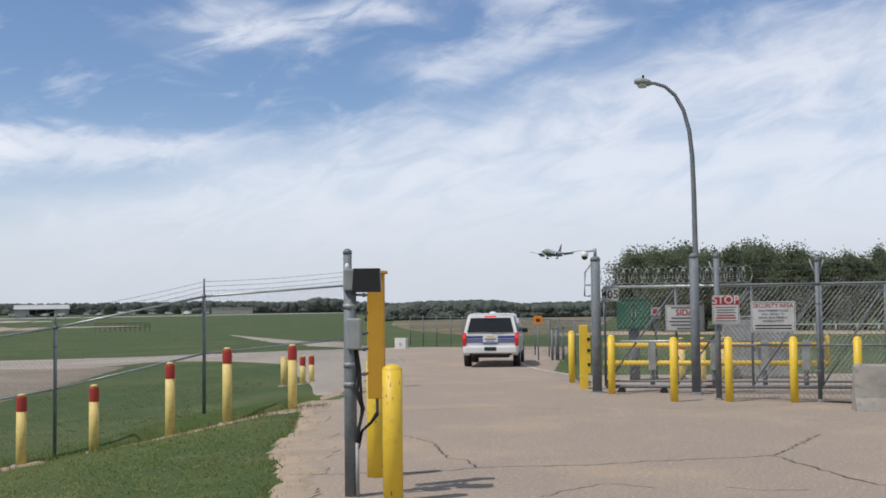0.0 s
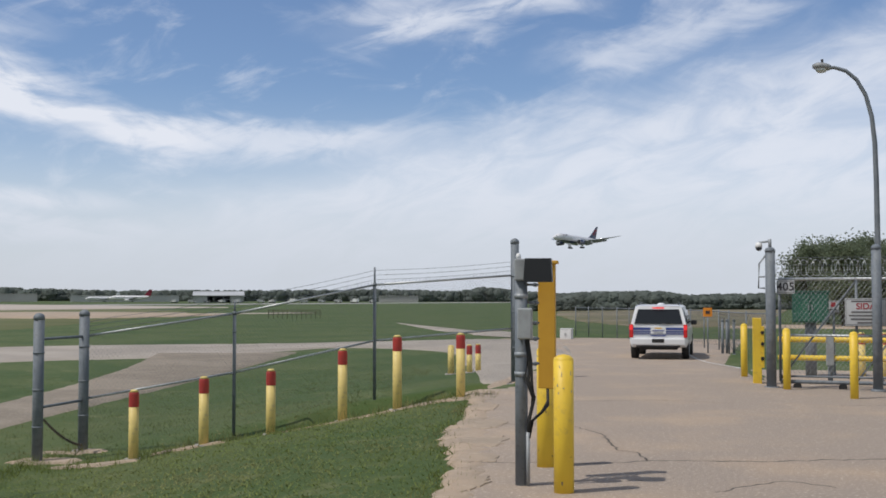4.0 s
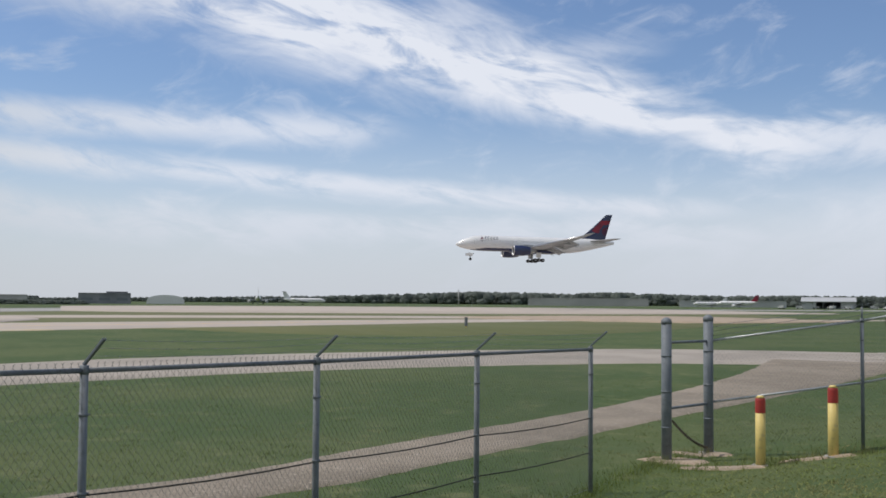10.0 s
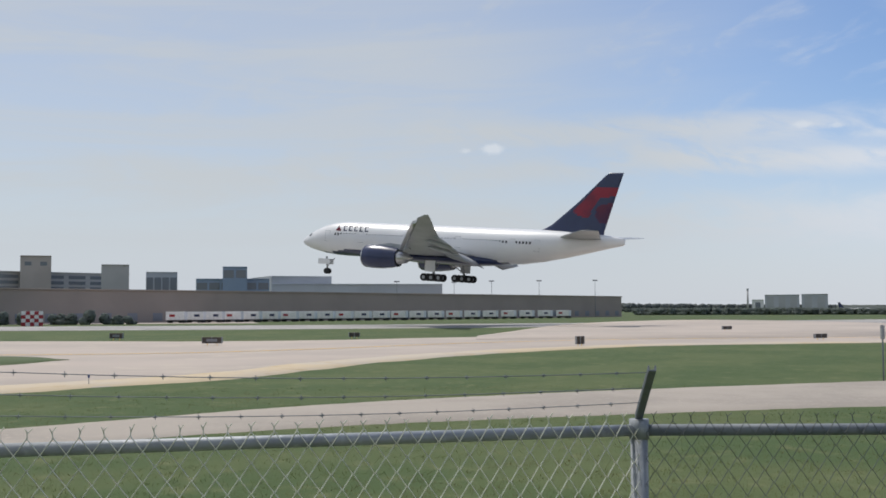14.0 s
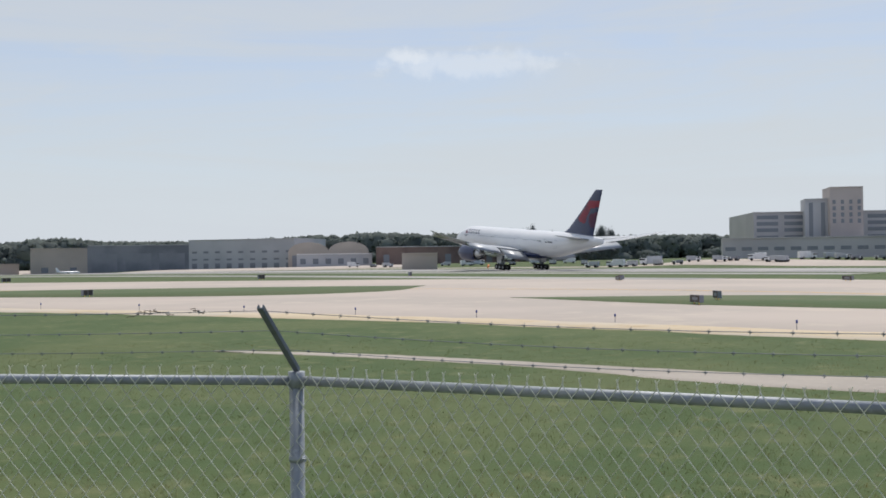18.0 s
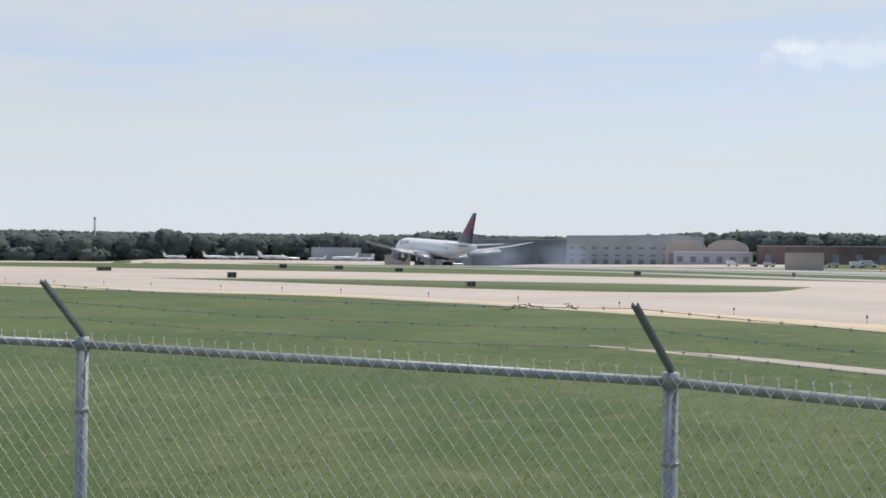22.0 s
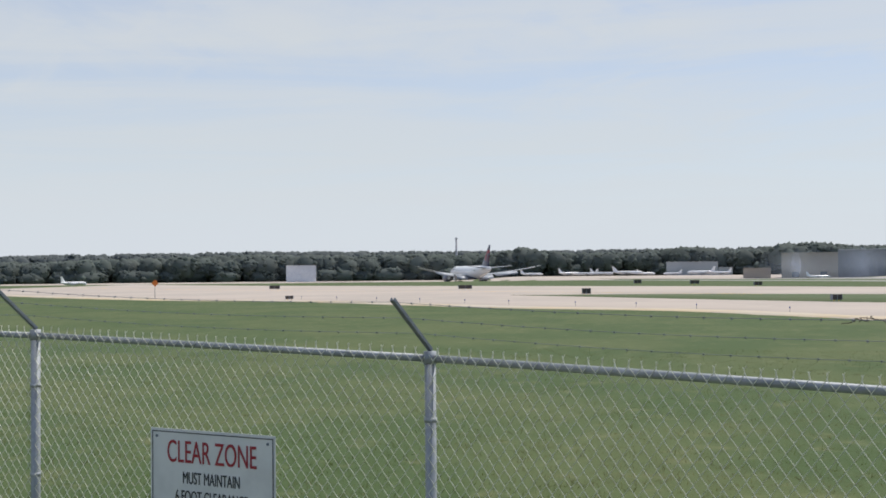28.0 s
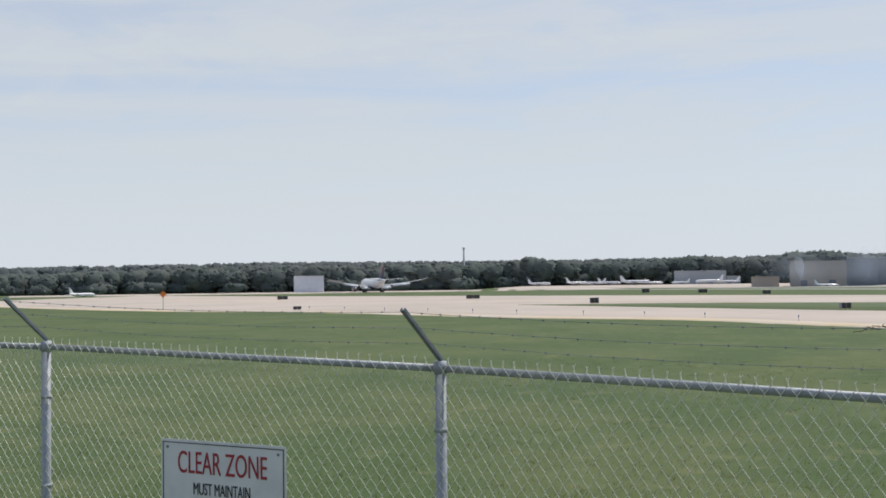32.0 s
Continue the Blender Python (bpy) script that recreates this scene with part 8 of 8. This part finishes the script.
# yellow centre lines on the taxiway, pale shoulder lines on the runway
TAXI_MID = [((a[0] + b[0]) / 2, (a[1] + b[1]) / 2) for a, b in zip(TAXI_NEAR, TAXI_FAR)]
for name, mid, w, lift, mat, label in (("taxi_line", TAXI_MID[3:], 0.22, 0.045, M_YLINE, "yellow taxiway centre line"), ("runway_edge_line", offset(RUN_MID, 21)[4:], 0.45, 0.065, M_LINE, "white runway edge line"),
                                       ("runway_edge_line", offset(RUN_MID, -21)[4:], 0.45, 0.065, M_LINE, "white runway edge line")):
    paving(name, offset(mid, w), offset(mid, -w), mat, lift, label, "painted line", 160, 1)
taxi_band = paving("taxiway_shoulder", offset(TAXI_NEAR, 0.2)[6:], offset(TAXI_NEAR, -3.2)[6:], M_SAND, 0.044, "sandy yellow stained edge of the taxiway", "paving", 160, 4, 0.4)


# ---- tyre smoke at touchdown: soft pale puffs ----
def smoke_material():
    m = bpy.data.materials.new("tyre_smoke")
    m.use_nodes = True
    nd, lk = nodes_of(m.node_tree)
    out, tr, df, mx = nd.new("ShaderNodeOutputMaterial"), nd.new("ShaderNodeBsdfTransparent"), nd.new("ShaderNodeBsdfTranslucent"), nd.new("ShaderNodeMixShader")
    df2, mx2 = nd.new("ShaderNodeBsdfDiffuse"), nd.new("ShaderNodeMixShader")
    df.inputs[0].default_value = df2.inputs[0].default_value = (0.62, 0.68, 0.80, 1)
    lk.new(df.outputs[0], mx2.inputs[1])
    lk.new(df2.outputs[0], mx2.inputs[2])
    # densest in the middle of a puff, thinning outwards in wisps
    co, mp, gr, mu = nd.new("ShaderNodeTexCoord"), nd.new("ShaderNodeMapping"), nd.new("ShaderNodeTexGradient"), nd.new("ShaderNodeMath")
    mp.inputs["Scale"].default_value = (1 / 15, 1 / 15, 1 / 6)
    gr.gradient_type = "SPHERICAL"
    mu.operation = "MULTIPLY"
    lk.new(co.outputs["Object"], mp.inputs["Vector"])
    lk.new(mp.outputs["Vector"], gr.inputs["Vector"])
    lk.new(ramp(nd, lk, noise_of(nd, lk, co.outputs["Object"], 0.16, 4.0), 0.2, 0.8, 0.18, 0.30), mu.inputs[0])
    lk.new(gr.outputs["Fac"], mu.inputs[1])
    lk.new(mu.outputs[0], mx.inputs[0])
    lk.new(tr.outputs[0], mx.inputs[1])
    lk.new(mx2.outputs[0], mx.inputs[2])
    lk.new(mx.outputs[0], out.inputs[0])
    return m


M_SMOKE = smoke_material()


def puff(seed, rx, rz):
    """One puff: two billowing veils that cross one another."""
    rnd = random.Random(seed)
    vs, fs = [], []
    for k in range(2):
        turn, ph, n, rows, base = radians(70 * k - 35), rnd.uniform(0, 6), 28, 12, len(vs)
        for i in range(rows + 1):
            for j in range(n + 1):
                u, v = (j / n - 0.5) * 2 * rx, (i / rows - 0.5) * 2 * rz
                w = 0.7 * math.sin(u * 0.3 + ph) + 0.4 * math.sin(v * 0.7 + u * 0.2 + ph)
                vs.append((u * math.cos(turn) - w * math.sin(turn), u * math.sin(turn) + w * math.cos(turn), v))
        for i in range(rows):
            for j in range(n):
                a = base + i * (n + 1) + j
                fs.append((a, a + 1, a + n + 2, a + n + 1))
    me = bpy.data.meshes.new("smoke_puff")
    me.from_pydata(vs, [], fs)
    return tagged(mesh_part("smoke_puff", me, M_SMOKE, smooth=True), "thin pale blue-grey puff of tyre smoke", "smoke", "tyre smoke puffs", "stuff")


SMOKE = [puff(90 + i, 15, 6) for i in range(3)]

bollard(-4.95, 29.2, 0.085, 0.72, False, M_PALE, "short pale yellow post beyond the fence", "short posts")



JET = [  # seconds, x, y, z of the wheels, heading from +x, nose up
    (0, 79.7, 1259.6, 55.75, -114.0, 3.1),
    (1, 46.6, 1165.2, 50.87, -115.0, 3.4),
    (2, 12.4, 1072.0, 47.82, -116.0, 2.8),
    (3, -21.6, 979.8, 45.42, -118.0, 2.3),
    (6, -118.8, 690.3, 32.35, -121.2, 3.8),
    (7, -153.4, 606.6, 28.87, -123.1, 3.3),
    (8, -186.4, 515.6, 25.87, -124.8, 2.8),
    (9, -210.1, 413.9, 21.27, -127.0, 1.9),
    (10, -258.1, 359.8, 18.51, -130.1, 1.0),
    (11, -292.0, 283.8, 13.00, -131.7, 3.0),
    (12, -285.8, 193.0, 9.66, -134.8, 2.7),
    (13, -225.2, 99.8, 7.35, -136.4, 3.7),
    (13.5, -207.5, 54.1, 8.61, -130.6, 4.3),
    (15.5, -194.6, -52.2, 1.82, -116.8, 4.6),
    (16, -197.2, -79.5, 1.42, -115.3, 4.9),
    (17, -197.5, -135.7, 0.23, -106.3, 4.5),
    (18, -196.8, -190.7, 0.44, -102.3, 4.0),
    (19, -191.2, -242.7, 0.49, -96.8, 3.4),
    (20, -177.8, -285.9, 0.20, -92.9, 2.8),
    (21, -163.5, -325.4, -0.13, -88.9, 4.1),
    (22, -150.9, -367.5, -0.63, -85.9, 2.5),
    (23, -135.5, -406.5, -1.50, -84.7, 2.2),
    (24, -118.9, -440.4, -2.34, -84.6, 1.2),
    (25, -103.4, -474.1, -3.06, -84.3, 0.6),
    (26, -89.5, -507.0, -3.47, -82.8, 0.2),
    (29, -46.6, -587.3, -3.59, -77.0, 0.0),
    (32, -9.6, -703.1, -3.60, -78.1, 0.0),
]


def motions():
    # the legs hang long in flight and take up the weight at touchdown
    for leg in LEGS:
        walk(leg, [(t, pose(0, 0, drop)) for t, drop in ((0, -1.3), (12, -1.3), (13.5, -1.1), (15.5, -1.0), (17, -0.85), (18, -0.97), (19, -1.0), (20, -0.86), (21, -0.6), (22, -0.45), (23, -0.3), (24, -0.18), (25, -0.1), (26, -0.05), (29, 0.0), (32, 0.0))])
    walk(jet, [(t, pose(x, y, z, 0, -nose, heading)) for t, x, y, z, heading, nose in JET])
    # the other airliner rolls slowly on
    a, b = Vector((*TAXI_FROM, 0)), Vector((*TAXI_TO, 0))
    rows = []
    for t in (0, 16, 20, 32):
        p = a + (b - a) * ((t - 16) / 4)
        rows.append((t, pose(p.x, p.y, land(p.x, p.y) + 0.05, 0, 0, TAXI_HEAD)))
    walk(taxi_jet, rows)
    # tyre smoke rises where the wheels meet the runway, and drifts off
    for i, ob in enumerate(SMOKE):
        t = 20.5 + 0.7 * i
        k = (t - 20.0) / 2.0
        x, y = -177.8 + 26.9 * k, -285.9 - 81.6 * k
        g = land(x, y)
        turn = 60 + 13 * i
        walk(ob, [(0, pose(x, y, g - 12, 0, 0, turn)), (t - 0.1, pose(x, y, g - 12, 0, 0, turn)), (t + 0.45, pose(x, y, g + 1.2, 0, 0, turn)),
                  (t + 3.0, pose(x + 1.5, y + 1, g + 3.2, 0, 0, turn + 6)), (32, pose(x + 6, y + 4, g + 6.5, 0, 0, turn + 14))])


motions()
